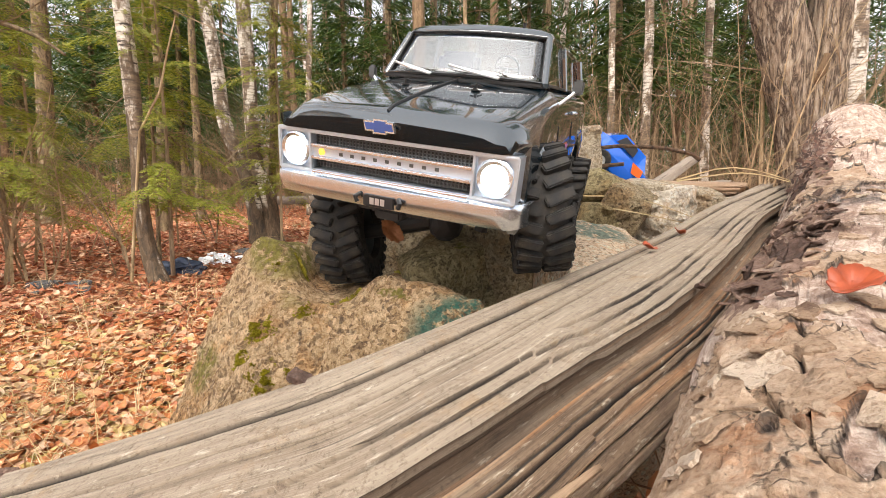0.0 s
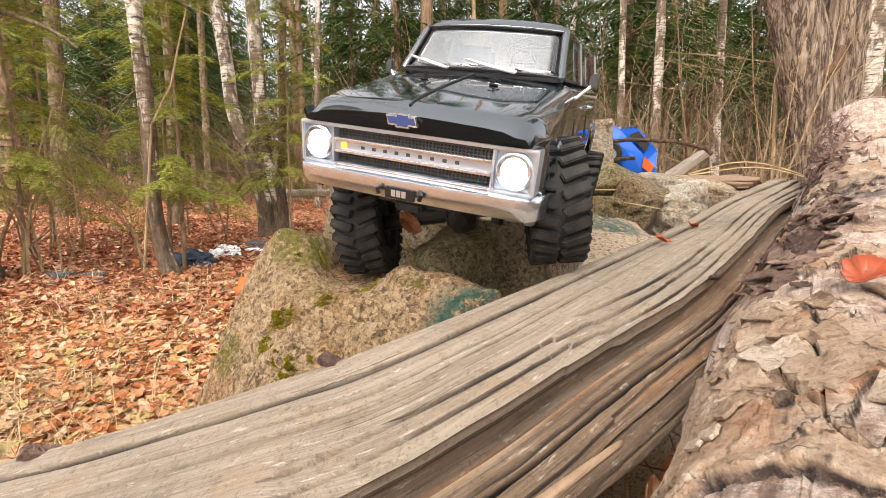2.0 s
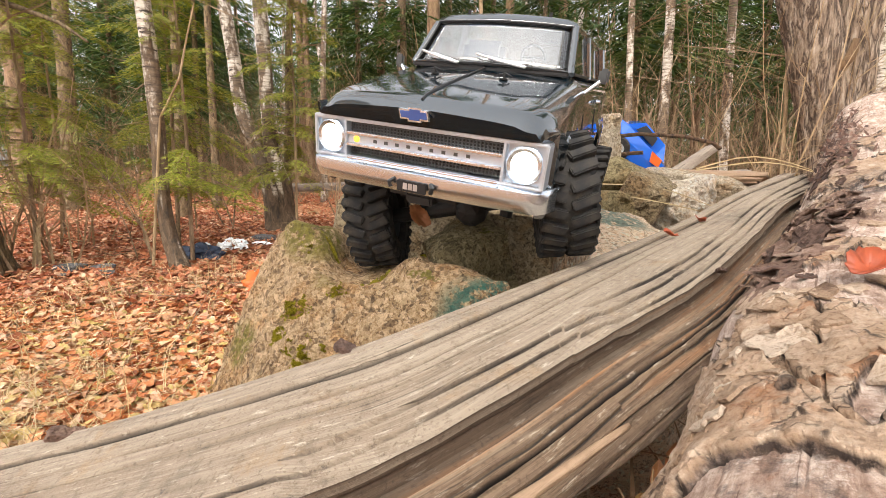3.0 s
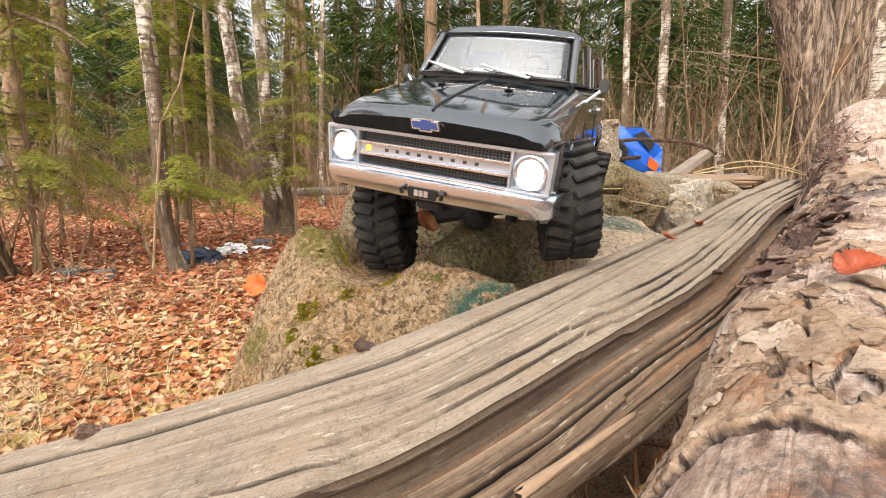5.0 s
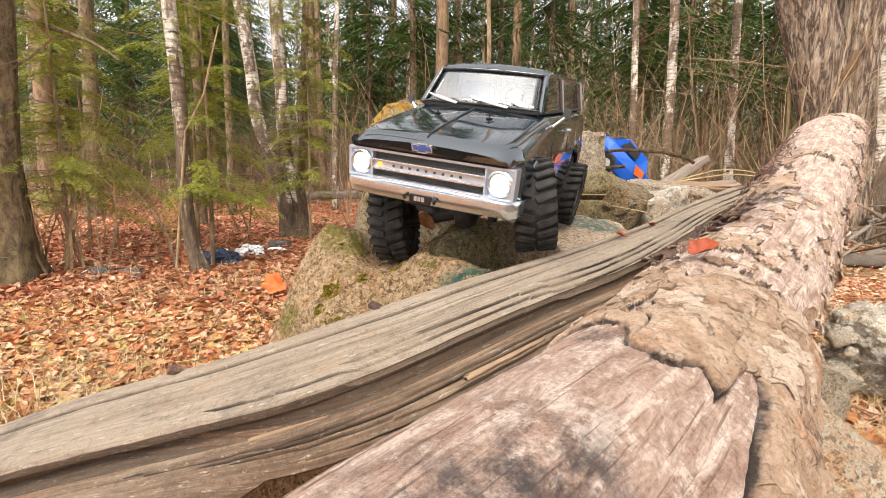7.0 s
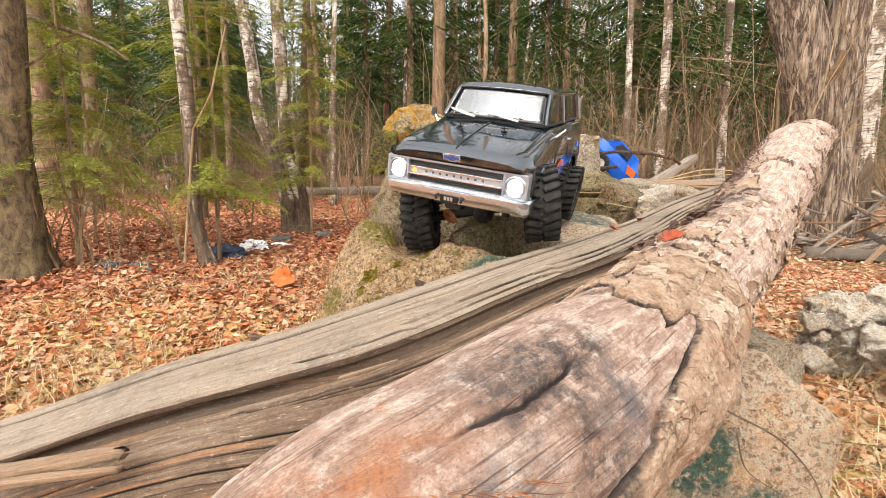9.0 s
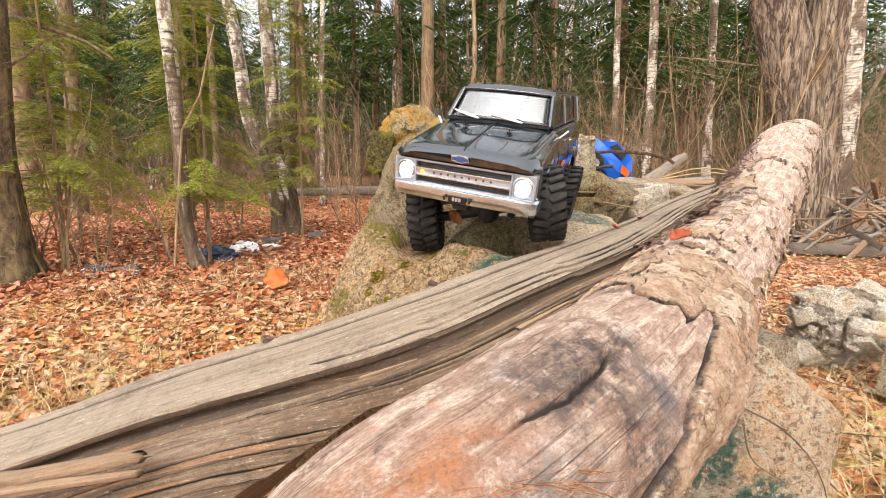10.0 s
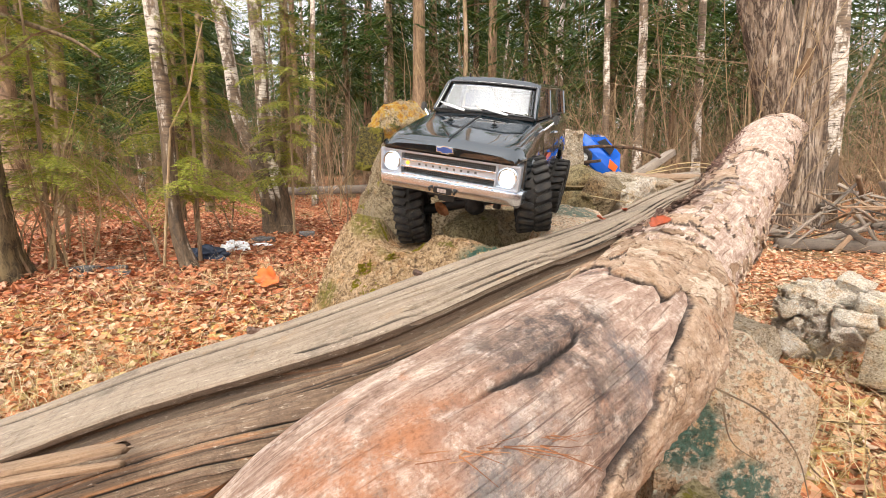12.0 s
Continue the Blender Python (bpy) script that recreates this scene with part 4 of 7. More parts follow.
def chunk(name, corners, mat, edge, amp, label, seed=0, soften=2, freq=1.0, crag=0.0, cells=26.0, hollow=None):
    bm = bmesh.new()
    for c in corners:
        bm.verts.new(c)
    bmesh.ops.convex_hull(bm, input=bm.verts[:])
    for v in [v for v in bm.verts if not v.link_faces]:
        bm.verts.remove(v)
    bmesh.ops.triangulate(bm, faces=bm.faces[:])
    for _ in range(9):
        es = [e for e in bm.edges if e.calc_length() > edge * 1.5]
        if not es:
            break
        bmesh.ops.subdivide_edges(bm, edges=es, cuts=1)
        bmesh.ops.triangulate(bm, faces=[f for f in bm.faces if len(f.verts) > 3])
    for _ in range(soften):
        bmesh.ops.smooth_vert(bm, verts=bm.verts[:], factor=0.5, use_axis_x=True, use_axis_y=True, use_axis_z=True)
    if hollow:
        hx, hw, hz = hollow
        for v in bm.verts:
            if v.co.z > hz and v.co.y < 0.50:
                v.co.z -= (v.co.z - hz) * math.exp(-(((v.co.x - hx) / hw) ** 4)) * min(1, (0.50 - v.co.y) / 0.04)
    bm.normal_update()
    for v in bm.verts:
        p = v.co * freq
        k = fbm(p.x * 9 + seed, p.y * 9, p.z * 9, 3) + 0.45 * fbm(p.x * 40 + seed, p.y * 40, p.z * 40, 3)
        pit = max(0.0, noise.noise((p.x * 75, p.y * 75, p.z * 75 + seed)) - 0.35)
        k += 0.35 * noise.noise((p.x * 110, p.y * 110, p.z * 110 + seed))
        step = 0.0
        if crag:
            cell = noise.voronoi(v.co * cells + Vector((seed, 0.12 * noise.noise(v.co * 90), 0)))[1][0]
            step = crag * noise.noise(cell * 5.3)
        v.co = v.co + v.normal * (amp * k - amp * 1.4 * pit + step)
    ob = mesh_ob(name, bm, mat, None, not crag)
    return tagged(ob, label, "rock")


def block(name, centre, size, turn, mat, edge, amp, label, seed, jitter=0.22, **kw):
    rnd = random.Random(seed)
    m = pose(*centre, *turn)
    cs = []
    for sx in (-1, 1):
        for sy in (-1, 1):
            for sz in (-1, 1):
                cs.append(m @ Vector([s * h * (1 - jitter * rnd.random()) / 2 for s, h in zip((sx, sy, sz), size)]))
    for _ in range(5):
        d = Vector((rnd.gauss(0, 1), rnd.gauss(0, 1), rnd.gauss(0, 1))).normalized()
        cs.append(m @ Vector([a * h * 0.56 for a, h in zip(d, size)]))
    return chunk(name, cs, mat, edge, amp, label, seed, **kw)


mossy_block = chunk("concrete_block", [(-0.185, 0.41, 0.462), (-0.205, 0.42, 0.445), (-0.150, 0.455, 0.449), (-0.100, 0.44, 0.433), (-0.025, 0.42, 0.425), (0.035, 0.33, 0.424),
                         (-0.215, 0.40, 0.395), (-0.236, 0.385, 0.362), (-0.25, 0.36, 0.30), (-0.31, 0.33, 0.10), (-0.33, 0.32, -0.12), (0.10, 0.24, -0.12), (0.09, 0.27, 0.25),
                         (-0.12, 0.245, 0.25), (-0.22, 0.29, 0.2), (-0.30, 0.62, -0.12), (0.12, 0.62, -0.12), (0.07, 0.42, 0.36), (-0.19, 0.50, 0.40), (0.04, 0.50, 0.32)],
      M["concrete"], 0.005, 0.006, "mossy broken concrete block with exposed aggregate", 3, hollow=(-0.100, 0.038, 0.412))
block("concrete_block", (0.165, 0.64, 0.24), (0.20, 0.34, 0.43), (8, 8, 12), M["concrete2"], 0.010, 0.004, "broken concrete block with faded green paint", 11, crag=0.006)
block("concrete_block", (0.0, 0.435, 0.405), (0.085, 0.06, 0.115), (10, -20, 30), M["olive"], 0.006, 0.003, "small mossy concrete lump under the truck", 12, crag=0.006, cells=40.0)
block("rock", (-0.10, 0.72, 0.24), (0.37, 0.36, 0.44), (-8, 6, 15), M["stone"], 0.014, 0.006, "brown mossy rock in the rubble heap", 13)
block("rock", (-0.25, 1.02, 0.44), (0.20, 0.26, 0.40), (4, 16, 25), M["stone"], 0.010, 0.007, "grey-brown concrete rock under a lichen boulder", 14, crag=0.012, cells=18.0)
boulder("lichen_boulder", (-0.25, 1.12, 0.675), (0.215, 0.18, 0.20), M["lichen"], 0.005, 0.006, "boulder crusted with orange and yellow lichen", 15, crag=0.010)
block("rock", (-0.335, 1.07, 0.615), (0.075, 0.10, 0.13), (0, 10, 5), M["moss"], 0.006, 0.007, "dark mossy rock beside the lichen boulder", 41, crag=0.008)
block("rock", (0.205, 0.97, 0.585), (0.115, 0.13, 0.14), (5, -8, 10), M["stone_pale"], 0.006, 0.005, "sandy broken rock holding steel bars", 16, crag=0.010)
boulder("rock", (0.245, 0.91, 0.518), (0.13, 0.13, 0.085), M["olive"], 0.006, 0.003, "olive brown round stone wedged in the heap", 17)
block("rock", (0.292, 0.87, 0.475), (0.085, 0.10, 0.10), (10, 30, -20), M["stone"], 0.006, 0.003, "angular olive stone wedged in the heap", 42, crag=0.006)
block("rock", (0.235, 0.86, 0.44), (0.10, 0.12, 0.10), (0, 15, 25), M["olive"], 0.007, 0.003, "angular brown stone wedged in the heap", 43, crag=0.006)
block("rock", (0.43, 0.98, 0.505), (0.20, 0.16, 0.045), (6, 12, -22), M["stone_pale"], 0.006, 0.004, "flat split stone on the heap", 18, crag=0.006)
block("rubble", (0.355, 0.93, 0.455), (0.13, 0.14, 0.13), (5, -12, 30), M["rubble"], 0.005, 0.006, "crumbling rubble lump beside the timber", 19, crag=0.014, cells=45.0)
block("rubble", (0.47, 1.10, 0.42), (0.24, 0.26, 0.2), (5, -12, 30), M["stone_pale"], 0.009, 0.008, "crumbling rubble lump beside the timber", 44, crag=0.014)
block("rock", (0.12, 1.18, 0.12), (0.9, 0.9, 0.62), (0, 0, 10), M["stone"], 0.025, 0.02, "large buried rock under the heap", 20, crag=0.03, cells=9.0)
block("rock", (0.30, 0.86, 0.15), (0.22, 0.34, 0.48), (0, 6, 35), M["stone"], 0.015, 0.010, "mossy rock under the timber end", 21, crag=0.02, cells=12.0)
# right-hand side of the log
chunk("concrete_block", [(0.312, 0.27, 0.338), (0.372, 0.24, 0.278), (0.352, 0.215, 0.165), (0.345, 0.22, -0.12), (0.36, 0.40, 0.30), (0.43, 0.38, 0.2), (0.43, 0.40, -0.12), (0.20, 0.215, 0.25), (0.19, 0.19, -0.12), (0.22, 0.36, 0.335), (0.2, 0.42, -0.12)],
      M["concrete2"], 0.0055, 0.004, "sandy concrete block with green paint splashes", 22, crag=0.004, cells=30.0)
block("concrete_block", (0.20, 0.13, 0.06), (0.20, 0.15, 0.30), (10, -8, 30), M["olive"], 0.006, 0.005, "mossy grey concrete lump under the log", 23, crag=0.008, cells=36.0)
block("rock", (0.44, 0.51, 0.10), (0.10, 0.11, 0.46), (0, -6, 20), M["stone_pale"], 0.008, 0.004, "greenish stone beside the log", 24, crag=0.008, cells=20.0)


# added dark lump that stands in for the shade deep in the gap
block("rock", (0.045, 0.125, 0.21), (0.12, 0.26, 0.12), (0, 0, -38), M["stone_grey"], 0.009, 0.005, "dark stone added to fill the shaded gap under timber and log", 27, crag=0.006)


def rubble_lump():
    rnd = random.Random(77)
    block("rubble", (1.12, 1.26, 0.07), (0.23, 0.20, 0.28), (8, -6, 25), M["rubble"], 0.005, 0.014, "crumbled pale rubble lump among leaves", 25, jitter=0.4, crag=0.022, cells=38.0)
    for k in range(16):
        a = rnd.uniform(0, 6.28)
        s = rnd.uniform(0.03, 0.10)
        block("rubble", (1.10 + 0.11 * math.cos(a), 1.20 + 0.09 * math.sin(a), rnd.uniform(0.0, 0.19)), (s, s * 0.8, s * 0.7), (rnd.uniform(-40, 40), rnd.uniform(-40, 40), 50 * k), M["rubble"], 0.009, 0.004, "pale crumbled concrete piece", 300 + k, crag=0.008, cells=40.0)


rubble_lump()
block("concrete_block", (1.10, 0.98, 0.04), (0.13, 0.10, 0.17), (0, 8, 40), M["stone_pale"], 0.01, 0.002, "grey concrete corner among leaves", 26)


def moss_cushion(rock, near_point, reach, seed):
    """A cushion of short moss shoots on the rock's surface."""
    rnd = random.Random(seed)
    bm = bmesh.new()
    bm.from_mesh(rock.data)
    tree_of = BVHTree.FromBMesh(bm)
    bm.free()
    vs, fs = [], []
    for _ in range(int(230 * (reach / 0.012) ** 2)):
        a, d = rnd.uniform(0, 6.28), reach * rnd.random() ** 0.7
        d *= 0.7 + 0.6 * noise.noise((math.cos(a) * 1.4, math.sin(a) * 1.4, seed))
        p, nrm, _, _ = tree_of.find_nearest(Vector(near_point) + Vector((math.cos(a) * d * 1.2, 0.2 * d, math.sin(a) * d)))
        h = 0.0032 * rnd.uniform(0.5, 1.2) * (1.1 - d / reach * 0.7)
        lean = (nrm + Vector((rnd.gauss(0, 0.5), rnd.gauss(0, 0.5), rnd.gauss(0.3, 0.5)))).normalized()
        side = lean.orthogonal().normalized() * 0.0007
        b = len(vs)
        vs.extend((tuple(p - side - nrm * 0.0004), tuple(p + side - nrm * 0.0004), tuple(p + lean * h + side * 0.6), tuple(p + lean * h - side * 0.6)))
        fs.append((b, b + 1, b + 2, b + 3))
    tagged(raw_mesh("moss_cushion", vs, fs, M["moss_shoots"]), "yellow-green moss cushion growing on a concrete block", "moss", kind="stuff")


for k, (where, reach) in enumerate((((-0.144, 0.400, 0.429), 0.013), ((-0.155, 0.340, 0.394), 0.013), ((-0.133, 0.300, 0.369), 0.014), ((-0.086, 0.370, 0.422), 0.008), ((-0.038, 0.420, 0.444), 0.011), ((-0.166, 0.330, 0.370), 0.008), ((-0.115, 0.350, 0.406), 0.007))):
    moss_cushion(mossy_block, where, reach * 1.45, 600 + k)

# ---- the model truck ----
def lathe(bm, prof, centre, axis="X", steps=40):
    """Turns (radius, offset) pairs round an axis."""
    rings = []
    for r, o in prof:
        ring = []
        for k in range(steps):
            a = 2 * math.pi * k / steps
            p = (o, r * math.cos(a), r * math.sin(a)) if axis == "X" else (r * math.cos(a), o, r * math.sin(a))
            ring.append(bm.verts.new(Vector(centre) + Vector(p)))
        rings.append(ring)
    for a, b in zip(rings, rings[1:]):
        for k in range(steps):
            bm.faces.new((a[k], a[(k + 1) % steps], b[(k + 1) % steps], b[k]))
    return bm


FRONT_AXLE, REAR_AXLE, AXLE_Z, WHEEL_R = 0.078, 0.362, -0.046, 0.0615


TYRE_HALF = 0.0235


def lug_meshes():
    out = {}
    w = TYRE_HALF
    for s in (-1, 1):
        t = bmesh.new()
        box(t, 0.0015 if s > 0 else -w * 1.06, -0.0046, 0.053, w * 1.06 if s > 0 else -0.0015, 0.0046, WHEEL_R, 0.0012)
        bmesh.ops.rotate(t, verts=t.verts[:], cent=(s * w / 2, 0, 0.054), matrix=Matrix.Rotation(s * 0.35, 3, "Z"))
        out[s] = bpy.data.meshes.new("tread_block")
        t.to_mesh(out[s])
        t.free()
        t = bmesh.new()
        box(t, s * w - 0.001, -0.0034, 0.043, s * w + 0.0018, 0.0034, 0.056, 0.0008)
        out[2 * s] = bpy.data.meshes.new("side_lug")
        t.to_mesh(out[2 * s])
        t.free()
    for me in out.values():
        me.materials.append(M["tyre"])
    return out


LUGS = lug_meshes()


def build_wheel(truck, sign, y, tilt=0.0, drop=0.0, slip=0.0):
    wheel = new("wheel")
    wheel.parent = truck
    wheel.scale = (0.95, 0.9, 0.9)
    wheel.location = (sign * 0.094 + slip, y, AXLE_Z - drop)
    wheel.rotation_euler = (0, 0.6 * math.asin(drop / 0.094) * sign, tilt)
    bm = bmesh.new()
    w = TYRE_HALF
    lathe(bm, [(0.030, -w * 0.8), (0.034, -w), (0.050, -w * 1.02), (0.055, -w * 0.8), (0.056, 0), (0.055, w * 0.8), (0.050, w * 1.02), (0.034, w), (0.030, w * 0.8), (0.030, -w * 0.8)], (0, 0, 0))
    part("tyre", bm, M["tyre"], wheel, "chunky black rubber tyre with mud in its tread")
    for k in range(24):
        for s in (-1, 1):
            lug = new("tread_block", LUGS[s])
            lug.parent = wheel
            lug.matrix_local = Matrix.Rotation(2 * math.pi * (k + (0.5 if s > 0 else 0)) / 24, 4, "X")
            lug = new("side_lug", LUGS[2 * s])
            lug.parent = wheel
            lug.matrix_local = Matrix.Rotation(2 * math.pi * k / 24, 4, "X")
    bm = bmesh.new()
    lathe(bm, [(0.031, -w * 0.85), (0.029, -w * 0.6), (0.027, 0.0), (0.029, w * 0.6), (0.031, w * 0.85)], (0, 0, 0))
    lathe(bm, [(0.0305, sign * w * 0.86), (0.026, sign * w * 0.8), (0.022, sign * w * 0.4), (0.012, sign * w * 0.35), (0.010, sign * w * 0.75), (0.004, sign * w * 0.8)], (0, 0, 0))
    for k in range(8):
        a = 2 * math.pi * k / 8
        box(bm, sign * w * 0.45 - 0.002, 0.017 * math.cos(a) - 0.0022, 0.017 * math.sin(a) - 0.0022, sign * w * 0.45 + 0.003, 0.017 * math.cos(a) + 0.0022, 0.017 * math.sin(a) + 0.0022)
    part("rim", bm, M["rim"], wheel, "dark grey spoked rim", True)


def body_profile(y):
    """Half outline of the body at y, from the sill up and in to the centre line, as (x, z)."""
    low = -0.022
    for ax in (FRONT_AXLE, REAR_AXLE):
        d = abs(y - ax)
        if d < 0.066:
            low = max(low, -0.036 + math.sqrt(0.066**2 - d * d))
    if y < 0.006:
        low = max(low, 0.0375)
    t = min(1, max(0, (y + 0.02) / 0.158))
    top = 0.0525 + 0.0315 * t**0.8
    if y > 0.138:
        top = 0.0855
    nose = min(1, max(0, (y + 0.018) / 0.02))
    w = 0.0945 + 0.007 * min(1, max(0, (y + 0.0175) / 0.035)) ** 0.6
    rear = max(0, (y - 0.42) / 0.03)
    w -= 0.004 * rear**2
    shoulder = max(top - 0.018, low + 0.002)
    lift = 1 - (1 - nose) ** 2
    top = 0.046 + (top - 0.046) * (0.35 + 0.65 * lift)
    pts = [(w - 0.006, low), (w - 0.0005, low + 0.0005), (w + 0.0015, low + 0.004)]
    z1 = max(low + 0.006, 0.012)
    pts += [(w + 0.003, z1), (w + 0.003, max(z1 + 0.002, 0.022)), (w + 0.0005, max(z1 + 0.004, min(0.034, shoulder - 0.002)))]
    pts += [(w - 0.002, shoulder), (w - 0.005, shoulder + 0.4 * (top - shoulder)), (w - 0.012, top - 0.005), (w - 0.020, top - 0.002), (0.060, top - 0.0005), (0.030, top + 0.001), (0.008, top + 0.0018), (0.0, top + 0.0022)]
    return pts


def build_truck():
    truck = new("model_truck")
    tagged(truck, "dark blue-black radio-controlled model truck climbing over rubble, headlights lit", "model truck")
    # body shell
    ys = np.r_[np.linspace(-0.0175, 0.012, 14), np.linspace(0.014, 0.45, 110)]
    bm = bmesh.new()
    rings = []
    for y in ys:
        half = body_profile(y)
        full = [(-x, z) for x, z in half] + [(x, z) for x, z in half[::-1][1:]]
        bulge = 0.011 * max(0, 1 - (y + 0.0175) / 0.034)
        rings.append([bm.verts.new((x, y + bulge * abs(x / 0.1) ** 4, z)) for x, z in full])
    for a, b in zip(rings, rings[1:]):
        for k in range(len(a) - 1):
            bm.faces.new((a[k], b[k], b[k + 1], a[k + 1]))
    bm.faces.new(rings[0])
    bm.faces.new(rings[-1][::-1])
    part("body", bm, M["paint"], truck, "glossy dark body shell", True)
    # hood seam and cowl
    bm = bmesh.new()
    tube(bm, [(0, y, body_profile(y)[-1][1] + 0.0004) for y in np.linspace(-0.008, 0.128, 24)], 0.0011, 6)
    part("hood_seam", bm, M["black"], truck)
    bm = bmesh.new()
    box(bm, -0.082, 0.131, 0.083, 0.082, 0.139, 0.0865, 0.001)
    part("cowl", bm, M["black"], truck)
    # chassis and axles
    bm = bmesh.new()
    box(bm, -0.035, 0.0, -0.022, 0.035, 0.44, 0.03, 0.004)
    box(bm, -0.07, 0.13, -0.02, 0.07, 0.30, 0.03, 0.004)
    part("chassis", bm, M["dark"], truck)
    for y in (FRONT_AXLE, REAR_AXLE):
        bm = bmesh.new()
        lift = 0.001 if y == FRONT_AXLE else -0.005
        slip = 0.009 if y == FRONT_AXLE else 0.006
        tip = 0.029 if y == FRONT_AXLE else -0.004
        tube(bm, [(-0.085 + slip, y, AXLE_Z - tip + lift), (0.085 + slip, y, AXLE_Z + tip + lift)], 0.008, 12)
        bmesh.ops.create_icosphere(bm, subdivisions=2, radius=0.017, matrix=Matrix.Translation((0.02, y, AXLE_Z)))
        for s in (-1, 1):
            tube(bm, [(s * 0.055, y, AXLE_Z), (s * 0.062, y + 0.012, 0.04)], 0.006, 10)
        part("axle", bm, M["dark"], truck)
        for s in (-1, 1):
            build_wheel(truck, s, y, radians(17) if y == FRONT_AXLE else 0.0, -s * tip - lift, slip)
    # grille
    bm = bmesh.new()
    Z0, Z1 = 0.0035, 0.0375
    box(bm, -0.100, -0.0095, Z1 - 0.0032, 0.100, 0.012, Z1, 0.001)
    box(bm, -0.100, -0.0095, Z0, 0.100, 0.012, Z0 + 0.0028, 0.001)
    for s in (-1, 1):
        box(bm, s * 0.0985 - 0.0018, -0.009, Z0, s * 0.0985 + 0.0018, 0.012, Z1, 0.001)
        box(bm, s * 0.0685 - 0.001, -0.009, Z0, s * 0.0685 + 0.001, 0.004, Z1, 0.0005)
        box(bm, min(s * 0.0985, s * 0.0685), -0.003, Z0 + 0.001, max(s * 0.0985, s * 0.0685), 0.004, Z1 - 0.001)
    part("grille_surround", bm, M["satin"], truck, "satin silver grille surround")
    for z0, z1 in ((0.0075, 0.0150), (0.0262, 0.0335)):
        bm = bmesh.new()
        box(bm, -0.0672, -0.001, z0, 0.0672, 0.003, z1)
        g = part("grille_insert", bm, M["black"], truck, "black honeycomb grille insert")
        bm = bmesh.new()
        for k in range(45):
            x = -0.066 + 0.132 * k / 44
            box(bm, x - 0.0004, -0.0028, z0, x + 0.0004, -0.0005, z1)
        for k in range(3):
            z = z0 + (z1 - z0) * (k + 0.5) / 3
            box(bm, -0.067, -0.0026, z - 0.0003, 0.067, -0.0006, z + 0.0003)
        tagged(part("grille_mesh", bm, M["rim"], g), kind="stuff")
    bm = bmesh.new()
    box(bm, -0.0675, -0.0062, 0.0172, 0.0675, 0.002, 0.0238)
    bar = part("grille_bar", bm, M["satin"], truck, "satin silver centre bar")
    for z in (0.0158, 0.0252):
        bm = bmesh.new()
        box(bm, -0.0675, -0.0092, z - 0.0012, 0.0675, 0.002, z + 0.0012, 0.0006)
        part("bar_edge", bm, M["chrome"], bar)
    for k in range(9):
        bm = bmesh.new()
        x = -0.041 + 0.0102 * k
        box(bm, x - 0.0016, -0.0068, 0.0192, x + 0.0016, -0.0063, 0.0218)
        part("letter_bar", bm, M["rim"], bar)
    bm = bmesh.new()
    box(bm, -0.0665, -0.0105, 0.0035, 0.0665, -0.001, 0.0062, 0.0008)
    part("lower_trim", bm, M["chrome"], truck)
    for s in (-1, 1):
        lamp = new("headlight")
        lamp.parent = truck
        bm = bmesh.new()
        lathe(bm, [(0.0140, -0.0045), (0.0140, -0.0078), (0.0122, -0.0092), (0.0098, -0.0078), (0.0094, -0.004)], (s * 0.0838, 0, 0.0205), "Y", 36)
        part("bezel", bm, M["chrome"], lamp, "", True)
        bm = bmesh.new()
        lathe(bm, [(0.0095, -0.0050), (0.0085, -0.0062), (0.0060, -0.0075), (0.0025, -0.0084), (0.0001, -0.0085)], (s * 0.0838, 0, 0.0205), "Y", 36)
        part("lens", bm, M["lamp"], lamp, "lit white headlight lens", True)
    bm = bmesh.new()
    lathe(bm, [(0.0028, -0.0062), (0.0026, -0.0072), (0.0016, -0.0079), (0.0001, -0.0081)], (-0.0590, 0, 0.0205), "Y", 18)
    part("turn_signal", bm, M["amber"], truck, "lit amber lamp")
    # emblem: a plain stepped bar, blue with a silver edge
    for grow, y, mat, name in ((0.0012, -0.0192, M["chrome"], "emblem_edge"), (0.0, -0.0198, M["badge"], "emblem")):
        bm = bmesh.new()
        out = [(-0.0125, -0.0028), (-0.005, -0.0028), (-0.005, -0.0045), (0.005, -0.0045), (0.005, -0.0028), (0.0125, -0.0028), (0.0105, 0.0028), (0.005, 0.0028), (0.005, 0.0045), (-0.005, 0.0045), (-0.005, 0.0028), (-0.0145, 0.0028)]
        ring = [[bm.verts.new((x * 0.85 + math.copysign(grow, x), y + yy, 0.0465 + z * 0.85 + math.copysign(grow, z))) for x, z in out] for yy in (0, 0.003)]
        bm.faces.new(ring[0])
        for k in range(len(out)):
            bm.faces.new((ring[0][k], ring[1][k], ring[1][(k + 1) % len(out)], ring[0][(k + 1) % len(out)]))
        part(name, bm, mat, truck)
    # bumper, swept round the corners
    bm = bmesh.new()
    rings = []
    for x in np.linspace(-0.108, 0.108, 45):
        k = abs(x) / 0.108
        y = -0.012 + 0.005 * k**2 + 0.022 * max(0, (k - 0.88) / 0.12) ** 2
        dip = 0.003 * max(0, 1 - abs(x) / 0.02)
        prof = [(0.010, 0.0030), (0.0, 0.0034), (-0.004, 0.0015), (-0.0048, -0.004), (-0.0035, -0.0095), (0.0, -0.0150 - 0), (0.008, -0.0155)]
        rings.append([bm.verts.new((x, y + a, b + 0.0005)) for a, b in prof])
    for a, b in zip(rings, rings[1:]):
        for k in range(len(a) - 1):
            bm.faces.new((a[k], a[k + 1], b[k + 1], b[k]))
    bmesh.ops.recalc_face_normals(bm, faces=bm.faces[:])
